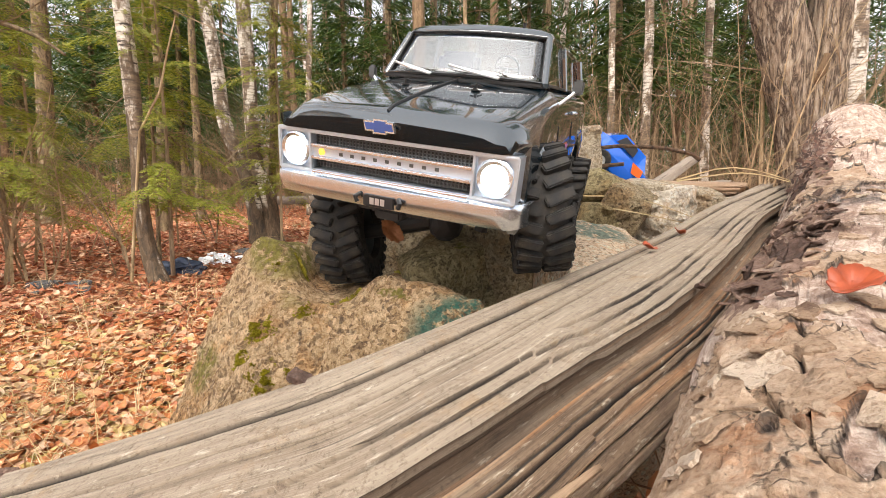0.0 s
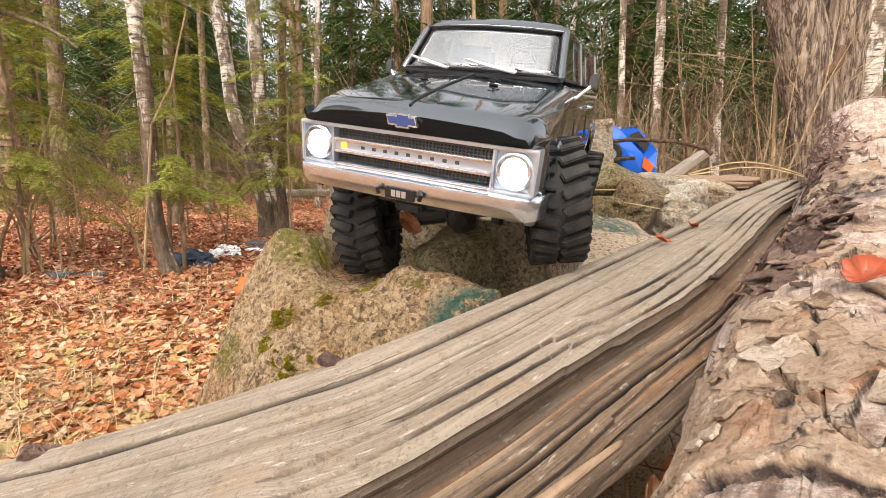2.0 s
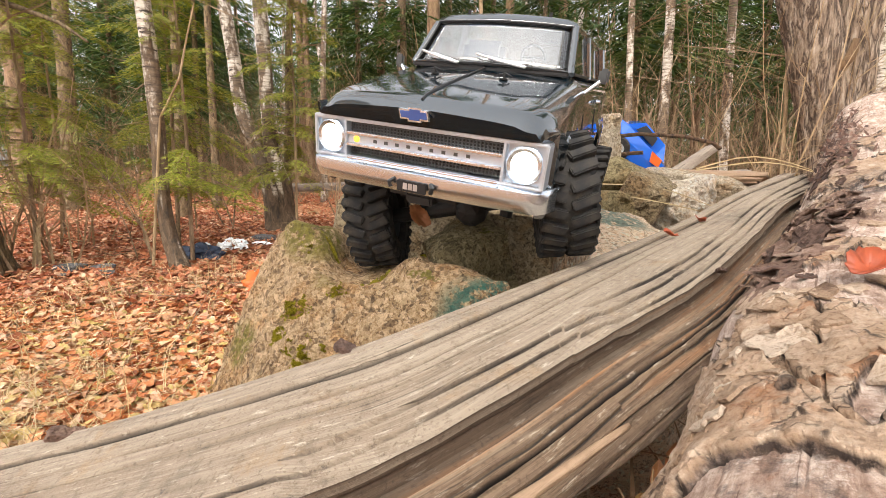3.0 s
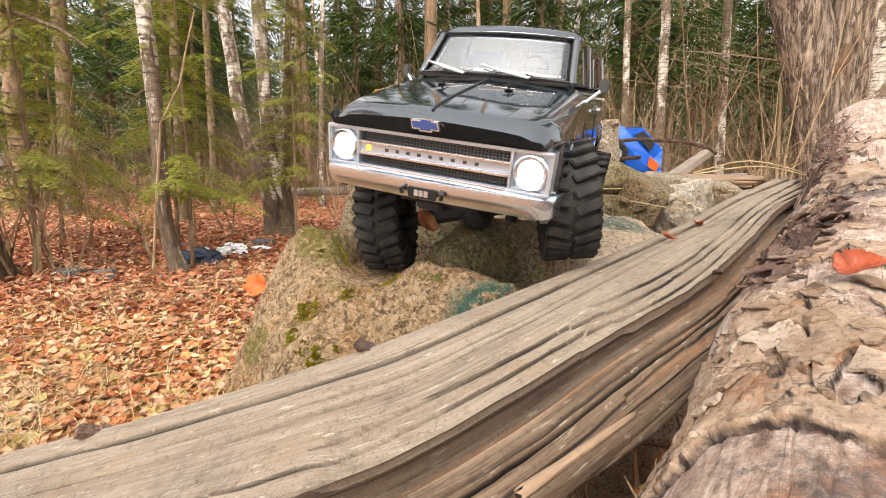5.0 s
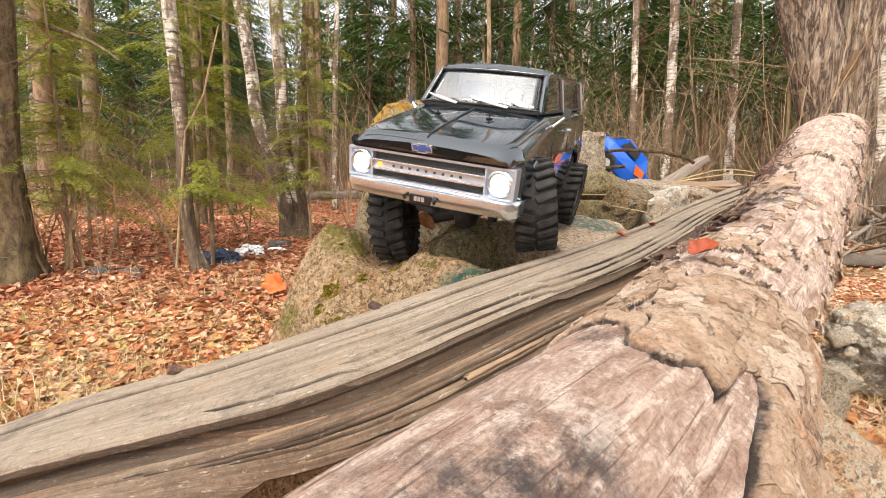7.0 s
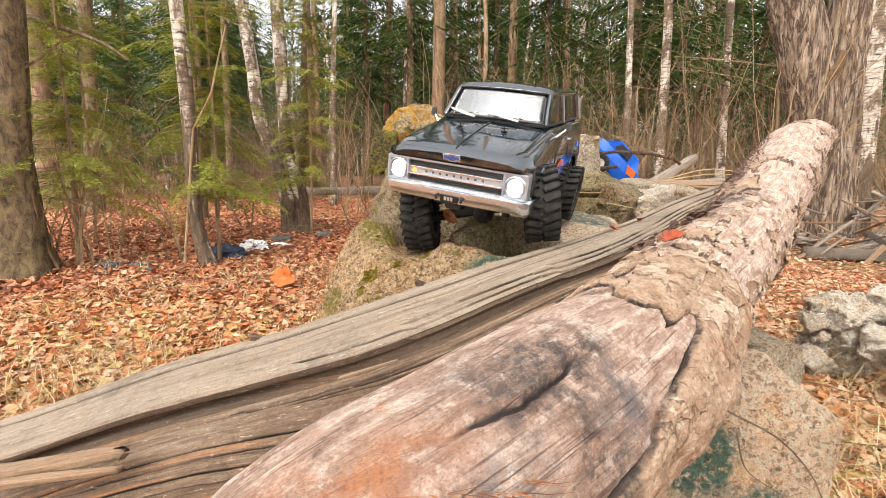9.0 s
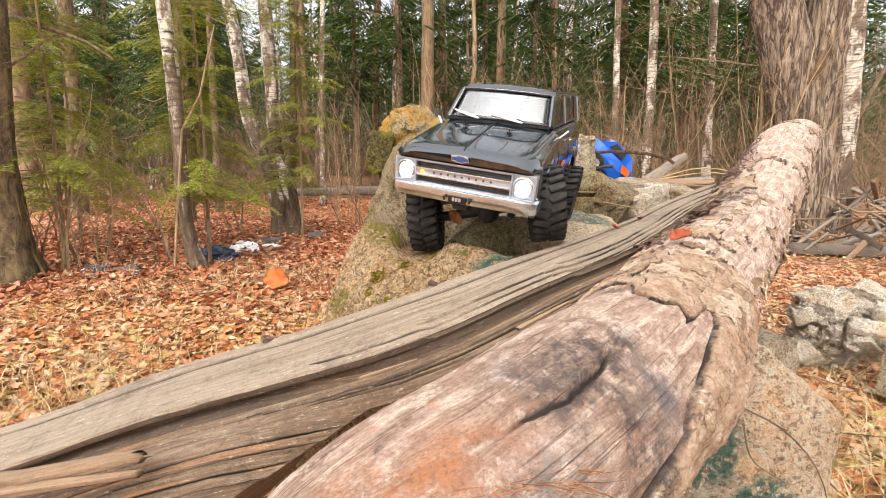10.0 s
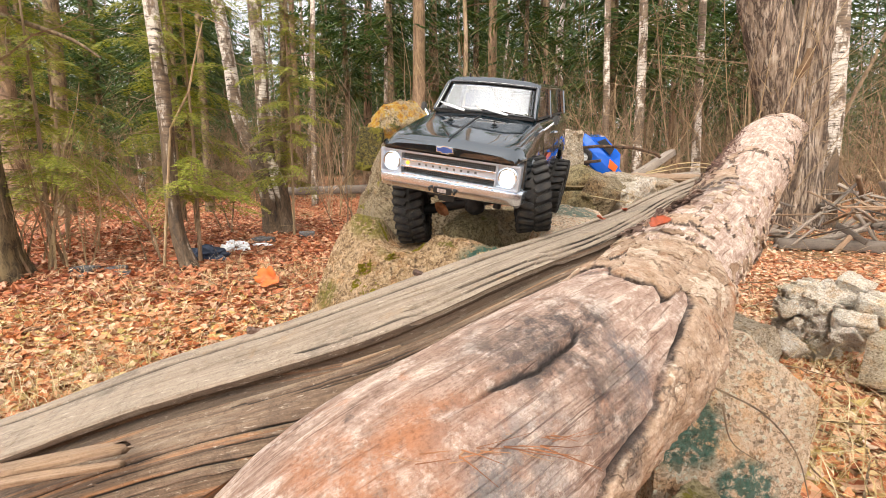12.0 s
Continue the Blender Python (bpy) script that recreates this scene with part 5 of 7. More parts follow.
    bump = part("bumper", bm, M["chrome"], truck, "scuffed chrome front bumper", True)
    md = bump.modifiers.new("thick", "SOLIDIFY")
    md.thickness = 0.0012
    bm = bmesh.new()
    box(bm, -0.013, -0.0185, -0.0125, 0.013, -0.0165, -0.0035, 0.0006)
    plate = part("number_plate", bm, M["black"], truck, "small dark number plate")
    for k in range(3):
        bm = bmesh.new()
        box(bm, -0.007 + 0.0045 * k, -0.0190, -0.0105, -0.0035 + 0.0045 * k, -0.0184, -0.0055)
        part("letter_bar", bm, M["silver"], plate)
    for s in (-1, 1):
        bm = bmesh.new()
        tube(bm, [(s * 0.016, -0.0165, -0.004), (s * 0.019, -0.020, -0.006), (s * 0.0175, -0.0195, -0.010)], 0.0018, 8)
        part("tow_hook", bm, M["black"], truck)
    # skid under the nose
    bm = bmesh.new()
    box(bm, -0.012, -0.004, -0.026, 0.012, 0.02, -0.017, 0.002)
    part("winch_box", bm, M["dark"], truck)
    # cabin: roof, pillars, lower frames
    RZ = 0.1345
    bm = bmesh.new()
    rings = []
    for y in np.linspace(0.168, 0.437, 40):
        e = min(1, (y - 0.168) / 0.02)
        b = min(1, (0.437 - y) / 0.02)
        drop = 0.007 * (1 - math.sqrt(1 - (1 - e) ** 2)) + 0.010 * (1 - math.sqrt(1 - (1 - b) ** 2))
        prof = [(0.071, RZ - 0.0075), (0.0765, RZ - 0.0065), (0.0775, RZ - 0.003), (0.0745, RZ + 0.001), (0.066, RZ + 0.0035), (0.045, RZ + 0.0055), (0.02, RZ + 0.0066), (0.0, RZ + 0.007)]
        full = [(-x, max(z - drop, RZ - 0.008)) for x, z in prof] + [(x, max(z - drop, RZ - 0.008)) for x, z in prof[::-1][1:]]
        rings.append([bm.verts.new((x, y + 0.006 * (abs(x) / 0.0775) ** 2 * (1 - e), z)) for x, z in full])
    for a, b in zip(rings, rings[1:]):
        for k in range(len(a)):
            bm.faces.new((a[k], b[k], b[(k + 1) % len(a)], a[(k + 1) % len(a)]))
    bm.faces.new(rings[0])
    bm.faces.new(rings[-1][::-1])
    part("roof", bm, M["paint"], truck, "glossy dark roof", True)
    wb, wt = (0.0835, 0.137, 0.0855), (0.0755, 0.1745, 0.1285)
    for s in (-1, 1):
        bm = bmesh.new()
        tube(bm, [(s * wb[0], wb[1], wb[2]), (s * wt[0], wt[1], wt[2])], 0.0034, 8)
        part("windscreen_pillar", bm, M["paint"], truck, "", True)
        # door pillar and rear quarter
        bm = bmesh.new()
        tube(bm, [(s * 0.0855, 0.262, 0.084), (s * 0.0765, 0.262, 0.129)], 0.0042, 8)
        part("door_pillar", bm, M["paint"], truck, "", True)
        bm = bmesh.new()
        tube(bm, [(s * 0.086, 0.432, 0.084), (s * 0.0765, 0.427, 0.129)], 0.007, 8)
        part("rear_pillar", bm, M["paint"], truck, "", True)
        for y0, y1, t0, t1 in ((0.142, 0.260, 0.178, 0.260), (0.266, 0.428, 0.266, 0.424)):
            bm = bmesh.new()
            vs = [bm.verts.new(p) for p in ((s * 0.0845, y0, 0.086), (s * 0.0845, y1, 0.086), (s * 0.0760, t1, 0.1285), (s * 0.0760, t0, 0.1285))]
            bm.faces.new(vs)
            g = part("side_window", bm, M["glass"], truck, "dark tinted side window")
            g.modifiers.new("thick", "SOLIDIFY").thickness = 0.0008
            g.visible_shadow = False
        # belt moulding, door seam, handle, mirror
        bm = bmesh.new()
        tube(bm, [(s * 0.0862, y, 0.0862) for y in (0.138, 0.28, 0.437)], 0.0016, 6)
        part("belt_moulding", bm, M["black"], truck)
        for y in (0.148, 0.262):
            bm = bmesh.new()
            tube(bm, [(s * 0.1005, y, -0.018), (s * 0.1046, y, 0.016), (s * 0.1008, y, 0.05), (s * 0.094, y, 0.074)], 0.0006, 5)
            part("door_seam", bm, M["black"], truck)
        bm = bmesh.new()
        tube(bm, [(s * 0.1015, 0.235, 0.062), (s * 0.105, 0.240, 0.062), (s * 0.105, 0.254, 0.062), (s * 0.1012, 0.258, 0.062)], 0.0018, 8)
        part("door_handle", bm, M["chrome"], truck, "chrome door handle", True)
        mir = new("wing_mirror")
        mir.parent = truck
        bm = bmesh.new()
        tube(bm, [(s * 0.097, 0.150, 0.070), (s * 0.112, 0.158, 0.085)], 0.0016, 8)
        tube(bm, [(s * 0.097, 0.178, 0.072), (s * 0.112, 0.160, 0.083)], 0.0014, 8)
        part("bracket", bm, M["chrome"], mir, "", True)
        bm = bmesh.new()
        box(bm, s * 0.112 - 0.005, 0.155, 0.080, s * 0.112 + 0.005, 0.160, 0.094, 0.002)
        part("housing", bm, M["rim"], mir, "dark grey mirror housing")
        # side flash on the wing: blue wedge with an orange edge
        for (ya, yb, za, zb, m, nm) in ((0.150, 0.225, 0.004, 0.024, "blue", "blue_decal"), (0.165, 0.215, 0.022, 0.033, "orange", "orange_decal")):
            bm = bmesh.new()
            up = []
            for k in range(9):
                y = ya + (yb - ya) * k / 8
                e = math.sin(math.pi * (0.12 + 0.88 * k / 8))
                zc, hh = (za + zb) / 2, (zb - za) / 2 * (0.25 + 0.75 * e)
                up.append([bm.verts.new((s * 0.1052, y, zc - hh)), bm.verts.new((s * 0.1052, y + 0.004, zc + hh))])
            for a, b in zip(up, up[1:]):
                bm.faces.new((a[0], b[0], b[1], a[1]))
            d = part(nm, bm, M[m], truck)
            d.modifiers.new("thick", "SOLIDIFY").thickness = 0.0006
    # windscreen with its rubber seal
    bm = bmesh.new()
    rows = []
    for t in np.linspace(0, 1, 8):
        row = []
        for x in np.linspace(-1, 1, 14):
            hw = wb[0] + (wt[0] - wb[0]) * t - 0.0025
            bow = 0.006 * (1 - x * x)
            row.append(bm.verts.new((x * hw, wb[1] + (wt[1] - wb[1]) * t - bow, wb[2] + 0.0015 + (wt[2] - wb[2]) * t + bow * 0.4)))
        rows.append(row)
    for a, b in zip(rows, rows[1:]):
        for k in range(13):
            bm.faces.new((a[k], a[k + 1], b[k + 1], b[k]))
    rim_pts = [v.co.copy() for v in rows[0]] + [r[-1].co.copy() for r in rows[1:]] + [v.co.copy() for v in rows[-1][::-1][1:]] + [r[0].co.copy() for r in rows[::-1][1:]]
    ws = part("windscreen", bm, M["glass"], truck, "reflective clear windscreen", True)
    ws.modifiers.new("thick", "SOLIDIFY").thickness = 0.0009
    ws.visible_shadow = False
    bm = bmesh.new()
    tube(bm, rim_pts, 0.0019, 6, False)
    part("seal", bm, M["black"], ws)
    bm = bmesh.new()
    tube(bm, [p + Vector((0, -0.0016, 0.0008)) for p in rim_pts], 0.0004, 6, False)
    part("trim", bm, M["paint"], ws)
    for x0, x1 in ((-0.072, -0.028), (-0.012, 0.042)):
        bm = bmesh.new()
        tube(bm, [(x0, 0.134, 0.098), (x0 + 0.003, 0.131, 0.0975), ((x0 + x1) / 2, 0.1265, 0.0925), (x1, 0.124, 0.0885)], 0.0013, 6)
        tube(bm, [(x0 + 0.012, 0.1325, 0.0965), (x1, 0.1275, 0.0893)], 0.0008, 5)
        part("wiper", bm, M["silver"], truck, "grey windscreen wiper")
    for s in (-1, 1):
        bm = bmesh.new()
        y = 0.0845
        zt = body_profile(y)[-3][1]
        lathe(bm, [(0.0001, 0.0), (0.004, 0.0), (0.004, 0.0012), (0.0012, 0.0014), (0.0012, 0.006), (0.0001, 0.0062)], (0, 0, 0), "Y", 14)
        bmesh.ops.rotate(bm, verts=bm.verts[:], cent=(0, 0, 0), matrix=Matrix.Rotation(radians(90), 3, "X"))
        bmesh.ops.translate(bm, verts=bm.verts[:], vec=(s * 0.034, y, zt))
        tube(bm, [(s * 0.034 - 0.004, y - 0.003, zt + 0.004), (s * 0.034 + 0.001, y + 0.001, zt + 0.005), (s * 0.034 + 0.005, y + 0.003, zt + 0.0035)], 0.0008, 6)
        part("hood_pin", bm, M["black"], truck)
        for yy in (0.19, 0.40):
            bm = bmesh.new()
            tube(bm, [(s * 0.045, yy, RZ + 0.004), (s * 0.045, yy, RZ + 0.010)], 0.0018, 8)
            part("roof_pin", bm, M["black"], truck)
    # interior
    bm = bmesh.new()
    box(bm, -0.078, 0.150, 0.080, 0.078, 0.168, 0.090, 0.002)
    part("dashboard", bm, M["black"], truck)
    bm = bmesh.new()
    pts = [(0.037 + 0.0125 * math.cos(a), 0.172 - 0.006 * math.sin(a), 0.0995 + 0.0115 * math.sin(a)) for a in np.linspace(0, 2 * math.pi, 25)]
    tube(bm, pts, 0.0013, 6, False)
    tube(bm, [(0.037 - 0.0122, 0.172, 0.0995), (0.037 + 0.0122, 0.172, 0.0995)], 0.0012, 6)
    tube(bm, [(0.037, 0.172, 0.0995), (0.037, 0.165, 0.088)], 0.0016, 6)
    part("steering_wheel", bm, M["black"], truck, "black steering wheel")
    for x, m in ((-0.038, "navy"), (0.038, "interior")):
        bm = bmesh.new()
        box(bm, x - 0.026, 0.225, 0.070, x + 0.026, 0.241, 0.118, 0.006)
        box(bm, x - 0.026, 0.195, 0.064, x + 0.026, 0.235, 0.088, 0.005)
        part("seat", bm, M[m], truck)
    bm = bmesh.new()
    box(bm, -0.08, 0.430, 0.084, 0.08, 0.436, 0.130, 0.002)
    part("tailgate_panel", bm, M["paint"], truck)
    bm = bmesh.new()
    box(bm, -0.094, 0.447, -0.016, 0.094, 0.458, 0.0, 0.003)
    part("rear_bumper", bm, M["chrome"], truck)
    truck.matrix_world = pose(-0.0335, 0.3265, 0.5075, 11.0, 9.0, -14.5) @ Matrix.Scale(0.93, 4)


build_truck()
# ---- trees ----
def trunk_points(base, height, lean, wobble, seed, n=14):
    out = []
    for k in range(n):
        t = k / (n - 1)
        out.append((base[0] + lean[0] * height * t + wobble * noise.noise((seed, t * 3, 0)) * min(1, 4 * t), base[1] + lean[1] * height * t + wobble * noise.noise((seed, t * 3, 9)) * min(1, 4 * t), base[2] - 0.1 + height * t))
    return out


def trunk_bm(bm, pts, r0, r1, flare=1.35, sides=14):
    n = len(pts)
    radii = []
    for k in range(n):
        t = k / (n - 1)
        radii.append((r0 + (r1 - r0) * t) * (1 + (flare - 1) * math.exp(-t * 22)))
    tube(bm, pts, radii, sides)


def twig_cloud(verts, faces, start, direction, length, r, depth, rnd, droop=0.0):
    """Bare branching twigs as three-sided tapered bars."""
    p, d = Vector(start), Vector(direction).normalized()
    segs = 4 if depth > 1 else 3 if depth else 2
    ring = None
    for k in range(segs + 1):
        rr = r * (1 - 0.75 * k / segs)
        s = d.orthogonal().normalized()
        u = d.cross(s)
        base = len(verts)
        for a in (0, 2.09, 4.19):
            verts.append(tuple(p + (s * math.cos(a) + u * math.sin(a)) * rr))
        if ring is not None:
            for a in range(3):
                faces.append((ring + a, ring + (a + 1) % 3, base + (a + 1) % 3, base + a))
        ring = base
        if k < segs:
            if depth > 0 and k > 0:
                for _ in range(rnd.choice((1, 1, 2))):
                    side = Vector((rnd.gauss(0, 1), rnd.gauss(0, 1), rnd.gauss(0, 0.7))).normalized()
                    twig_cloud(verts, faces, p, d * 0.7 + side * 0.75, length * rnd.uniform(0.35, 0.6), rr * 0.6, depth - 1, rnd, droop)
            d = (d + Vector((rnd.gauss(0, 0.12), rnd.gauss(0, 0.12), rnd.gauss(0, 0.1) - droop))).normalized()
            p = p + d * (length / segs)


def spray(verts, faces, start, direction, length, rnd, needle=0.028, gap=0.035, width=0.0048, droop=0.085):
    """A drooping spruce branch: a spine with flat side twigs, each set with needles."""
    p, d = Vector(start), Vector(direction).normalized()
    n = max(3, int(length / gap))
    spine = []
    for k in range(n):
        spine.append((p.copy(), d.copy()))
        p = p + d * gap
        d = (d + Vector((rnd.gauss(0, 0.03), rnd.gauss(0, 0.03), -droop * (0.3 + k / n)))).normalized()
    for i, (q, dd) in enumerate(spine):
        left = dd.cross(Vector((0, 0, 1))).normalized()
        t = i / n
        tl = (0.05 + 0.30 * length * (1 - t) * min(1, 0.35 + t * 2)) * rnd.uniform(0.7, 1.15)
        for s in (-1, 1):
            td = (dd * 0.75 + left * s * 0.8 + Vector((0, 0, rnd.uniform(-0.75, -0.05)))).normalized()
            m = max(3, int(tl / (needle * 0.42)))
            a = q.copy()
            for j in range(m):
                tip = td
                nl = td.cross(Vector((0, 0, 1))).normalized()
                for e in (-1, 1):
                    nd = (td * 0.7 + nl * e * rnd.uniform(0.5, 1.0) + Vector((0, 0, rnd.uniform(-0.2, 0.5)))).normalized()
                    b = len(verts)
                    off = td * width * 0.8
                    verts.extend((tuple(a - off), tuple(a + off), tuple(a + nd * needle * rnd.uniform(0.7, 1.15))))
                    faces.append((b, b + 1, b + 2))
                a = a + td * (tl / m)
                td = (td + Vector((0, 0, -0.03))).normalized()


def far_crown(verts, faces, base, top, low, radius, rnd, count, blade=0.12):
    """Drooping feathered boughs of a spruce, from the height low up to its top."""
    height = top[2] - base[2]
    for k in range(count):
        t = rnd.random() ** 1.25
        f0 = low / height + (1 - low / height) * t
        x, y, z = (base[j] + (top[j] - base[j]) * f0 for j in range(3))
        a = rnd.uniform(0, 2 * math.pi)
        reach = radius * (1 - t) ** 0.75 * rnd.uniform(0.6, 1.1) + 0.15
        c, s = math.cos(a), math.sin(a)
        steps = max(3, int(reach / (blade * 0.75)))
        for j in range(steps):
            f = (j + 0.6) / steps
            px, py, pz = x + c * reach * f, y + s * reach * f, z - 0.42 * reach * f * f + 0.1 * reach * f
            for side in (-1, 1):
                w = blade * rnd.uniform(0.7, 1.5) * (1.25 - 0.6 * f)
                ang = a + side * rnd.uniform(0.5, 1.1)
                cx, sy = math.cos(ang), math.sin(ang)
                b = len(verts)
                hang = rnd.uniform(0.2, 0.9)
                verts.extend(((px - c * w * 0.16, py - s * w * 0.16, pz), (px + c * w * 0.16, py + s * w * 0.16, pz), (px + cx * w * 1.3, py + sy * w * 1.3, pz - w * hang)))
                faces.append((b, b + 1, b + 2))


def rough_trunk(t, pts, radii, mat, seed, root=0.3, n=110, m=44):
    """A near trunk with ridged bark and a knotty foot: rows lie closest at the foot. Low down, old bark is dark and furrowed."""
    c = spline([(*p, r) for p, r in zip(pts, radii)], 900)
    pick = (899 * np.linspace(0, 1, n) ** 1.9).astype(int)
    rows, old = np.empty((n, m, 3)), np.empty((n, m))
    z0 = pts[0][2]
    for i in range(n):
        x, y, z, rr = c[pick[i]]
        up = z - z0
        spread = root * math.exp(-up / 0.16)
        for k in range(m):
            a = 2 * math.pi * k / m
            ca, sa = math.cos(a), math.sin(a)
            g = 1 + spread * (0.5 + 1.4 * noise.noise((ca * 1.8, sa * 1.8, seed))) + 0.07 * fbm(ca * 1.5 + seed, sa * 1.5, z * 2.2, 3) - 0.09 * abs(noise.noise((ca * 5 + seed, sa * 5, z * 2.5)))
            g += 0.02 * noise.noise((ca * 12 + seed, sa * 12, z * 9))
            rows[i, k] = (x + ca * rr * g, y + sa * rr * g, z)
            old[i, k] = max(0.0, min(1.0, (1.15 - up) * 1.5 + 1.6 * noise.noise((ca * 1.4 + seed, sa * 1.4, z * 3.5))))
    ob = grid_mesh("trunk", rows, M[mat], (1, 1), attr=old)
    ob.parent = t


def bole(name, pts, radii, bark, label, seed, twigs=0, top=9.0, root=0.3, parent=None):
    """A near tree along a bent line that starts at its foot and goes on straight up to its top."""
    t = parent
    if t is None:
        t = new(name)
        tagged(t, label, "tree")
    a, b = Vector(pts[-2]), Vector(pts[-1])
    d = (b - a) / (b.z - a.z)
    d = Vector((d.x * 0.5, d.y * 0.5, 1))
    line = [tuple(p) for p in pts] + [tuple(b + d * (top - b.z) * f) for f in (0.35, 0.7, 1.0)]
    rs = list(radii) + [radii[-1] * f for f in (0.85, 0.65, 0.4)]
    rough_trunk(t, line, rs, bark, seed, root)
    rnd = random.Random(seed + 5)
    c = spline(line, 60)
    for _ in range(twigs):
        vs, fs = [], []
        k = rnd.randrange(4, 40)
        an = rnd.uniform(0, 2 * math.pi)
        twig_cloud(vs, fs, c[k], (math.cos(an), math.sin(an), rnd.uniform(-0.2, 0.6)), rnd.uniform(0.4, 1.2), 0.008, 2, rnd)
        raw_mesh("branch", vs, fs, M["twig"], False, t)
    return t


def tree(name, x, y, r, height, bark, label, lean=(0, 0), wobble=0.12, seed=0, crown=None, twigs=0, limb=(0.5, 1.3, 0.010)):
    base = (x, y, ground_z(x, y))
    t = new(name)
    tagged(t, label, "tree")
    pts = trunk_points(base, height, lean, wobble, seed)
    bm = bmesh.new()
    trunk_bm(bm, pts, r, r * 0.35, 1.35, 10)
    part("trunk", bm, M[bark], t, "", True)
    rnd = random.Random(seed + 5)
    if crown:
        low, rad, count, blade = crown
        vs, fs = [], []
        far_crown(vs, fs, base, pts[-1], low, rad, rnd, count, blade)
        raw_mesh("crown", vs, fs, M["needles_far"], False, t)
    if twigs:
        for _ in range(twigs):
            vs, fs = [], []
            k = rnd.randrange(2, len(pts) - 1)
            a = rnd.uniform(0, 2 * math.pi)
            twig_cloud(vs, fs, pts[k], (math.cos(a), math.sin(a), rnd.uniform(0.1, 0.9)), rnd.uniform(limb[0], limb[1]), limb[2], 2, rnd)
            raw_mesh("branch", vs, fs, M["twig"], False, t)
    return t, pts


# near trunks round the clearing, each along its own bent line
def build_near_trees():
    bole("birch_tree", [(-1.885, 2.33, -0.12), (-1.915, 2.34, 0.0), (-1.962, 2.35, 0.12), (-1.998, 2.35, 0.38), (-1.996, 2.35, 0.81), (-2.014, 2.35, 1.33), (-2.033, 2.35, 1.63)],
         [0.064, 0.052, 0.046, 0.042, 0.041, 0.042, 0.041], "birch", "slender birch with a crooked dark foot and white upper bark", 41, 5)
    pair = bole("birch_tree", [(-2.11, 3.90, -0.10), (-2.13, 3.90, 0.08), (-2.18, 3.90, 0.46), (-2.275, 3.90, 0.75), (-2.425, 3.9, 1.12), (-2.49, 3.9, 1.66), (-2.58, 3.9, 2.28)],
                [0.125, 0.10, 0.082, 0.068, 0.062, 0.060, 0.058], "birch", "old birch with two scarred white stems from one dark foot", 42, 6)
    bole("birch_tree", [(-1.99, 3.96, -0.10), (-2.03, 3.95, 0.06), (-2.085, 3.95, 0.46), (-2.165, 3.95, 0.75), (-2.20, 3.95, 1.18), (-2.212, 3.95, 1.61), (-2.235, 3.95, 2.28)],
         [0.125, 0.10, 0.086, 0.070, 0.064, 0.064, 0.062], "birch", "", 43, 6, parent=pair)
    bole("spruce_tree", [(-2.09, 4.1, -0.02), (-2.10, 4.1, 0.69), (-2.064, 4.1, 1.15), (-2.05, 4.1, 1.65), (-2.015, 4.1, 2.13)], [0.05, 0.036, 0.034, 0.033, 0.033], "spruce_bark", "thin spruce with a bare lower trunk", 44, 8)
    bole("spruce_tree", [(-2.90, 1.98, -0.12), (-2.89, 1.98, 0.02), (-2.88, 1.98, 0.25), (-2.87, 1.98, 0.6), (-2.80, 1.98, 1.5)], [0.17, 0.145, 0.115, 0.095, 0.085], "spruce_bark", "spruce with a rough brown mossy trunk", 45, 7, root=0.45)
    twin = bole("old_tree", [(3.36, 4.8, -0.05), (3.30, 4.8, 0.35), (3.18, 4.8, 1.01), (2.985, 4.8, 1.76), (2.79, 4.8, 2.43)], [0.30, 0.26, 0.235, 0.23, 0.225], "old_bark", "stout old tree with two stems of furrowed grey-brown bark", 46, 0)
    bole("old_tree", [(3.45, 4.87, -0.05), (3.42, 4.87, 0.4), (3.39, 4.87, 1.01), (3.366, 4.87, 1.76), (3.396, 4.87, 2.42)], [0.32, 0.27, 0.235, 0.23, 0.225], "old_bark", "", 47, 0, parent=twin)
    bole("birch_tree", [(3.60, 4.7, -0.02), (3.557, 4.7, 0.36), (3.521, 4.7, 1.28), (3.493, 4.7, 1.94), (3.461, 4.7, 2.36)], [0.12, 0.10, 0.092, 0.085, 0.085], "birch", "white birch beside the old tree", 48, 4)
    # shoots clothing the old tree, and the dead stub of a branch on it
    rnd = random.Random(61)
    for _ in range(24):
        vs, fs = [], []
        an, z = rnd.uniform(2.6, 5.4), rnd.uniform(0.1, 1.7)
        f = max(0.0, min(1.0, (z - 0.3) / 2.0))
        x, y = (3.30 - 0.36 * f if rnd.random() < 0.6 else 3.40) + 0.25 * math.cos(an), 4.82 + 0.25 * math.sin(an)
        twig_cloud(vs, fs, (x, y, z), (0.5 * math.cos(an) + rnd.gauss(0, 0.3), 0.5 * math.sin(an), rnd.uniform(0.3, 1.2)), rnd.uniform(0.35, 1.0), 0.005, 2, rnd)
        raw_mesh("shoot", vs, fs, M["sapling"], False, twin)
    bm = bmesh.new()
    tube(bm, [(3.10, 4.62, 1.62), (3.10, 4.54, 1.68), (3.11, 4.50, 1.84)], [0.05, 0.04, 0.025], 10)
    part("branch_stub", bm, M["pine_bark"], twin, "broken reddish branch stub", True)
    # a dead bough across from the first spruce
    bm = bmesh.new()
    tube(bm, [tuple(q) for q in spline([(-3.05, 2.25, 1.56), (-2.75, 2.3, 1.47), (-2.49, 2.3, 1.37), (-2.35, 2.3, 1.28)], 12)], [0.022 - 0.0014 * k for k in range(12)], 8)
    tagged(mesh_ob("dead_bough", bm, M["spruce_bark"], None, True), "dark dead bough caught among spruce branches", "branch")
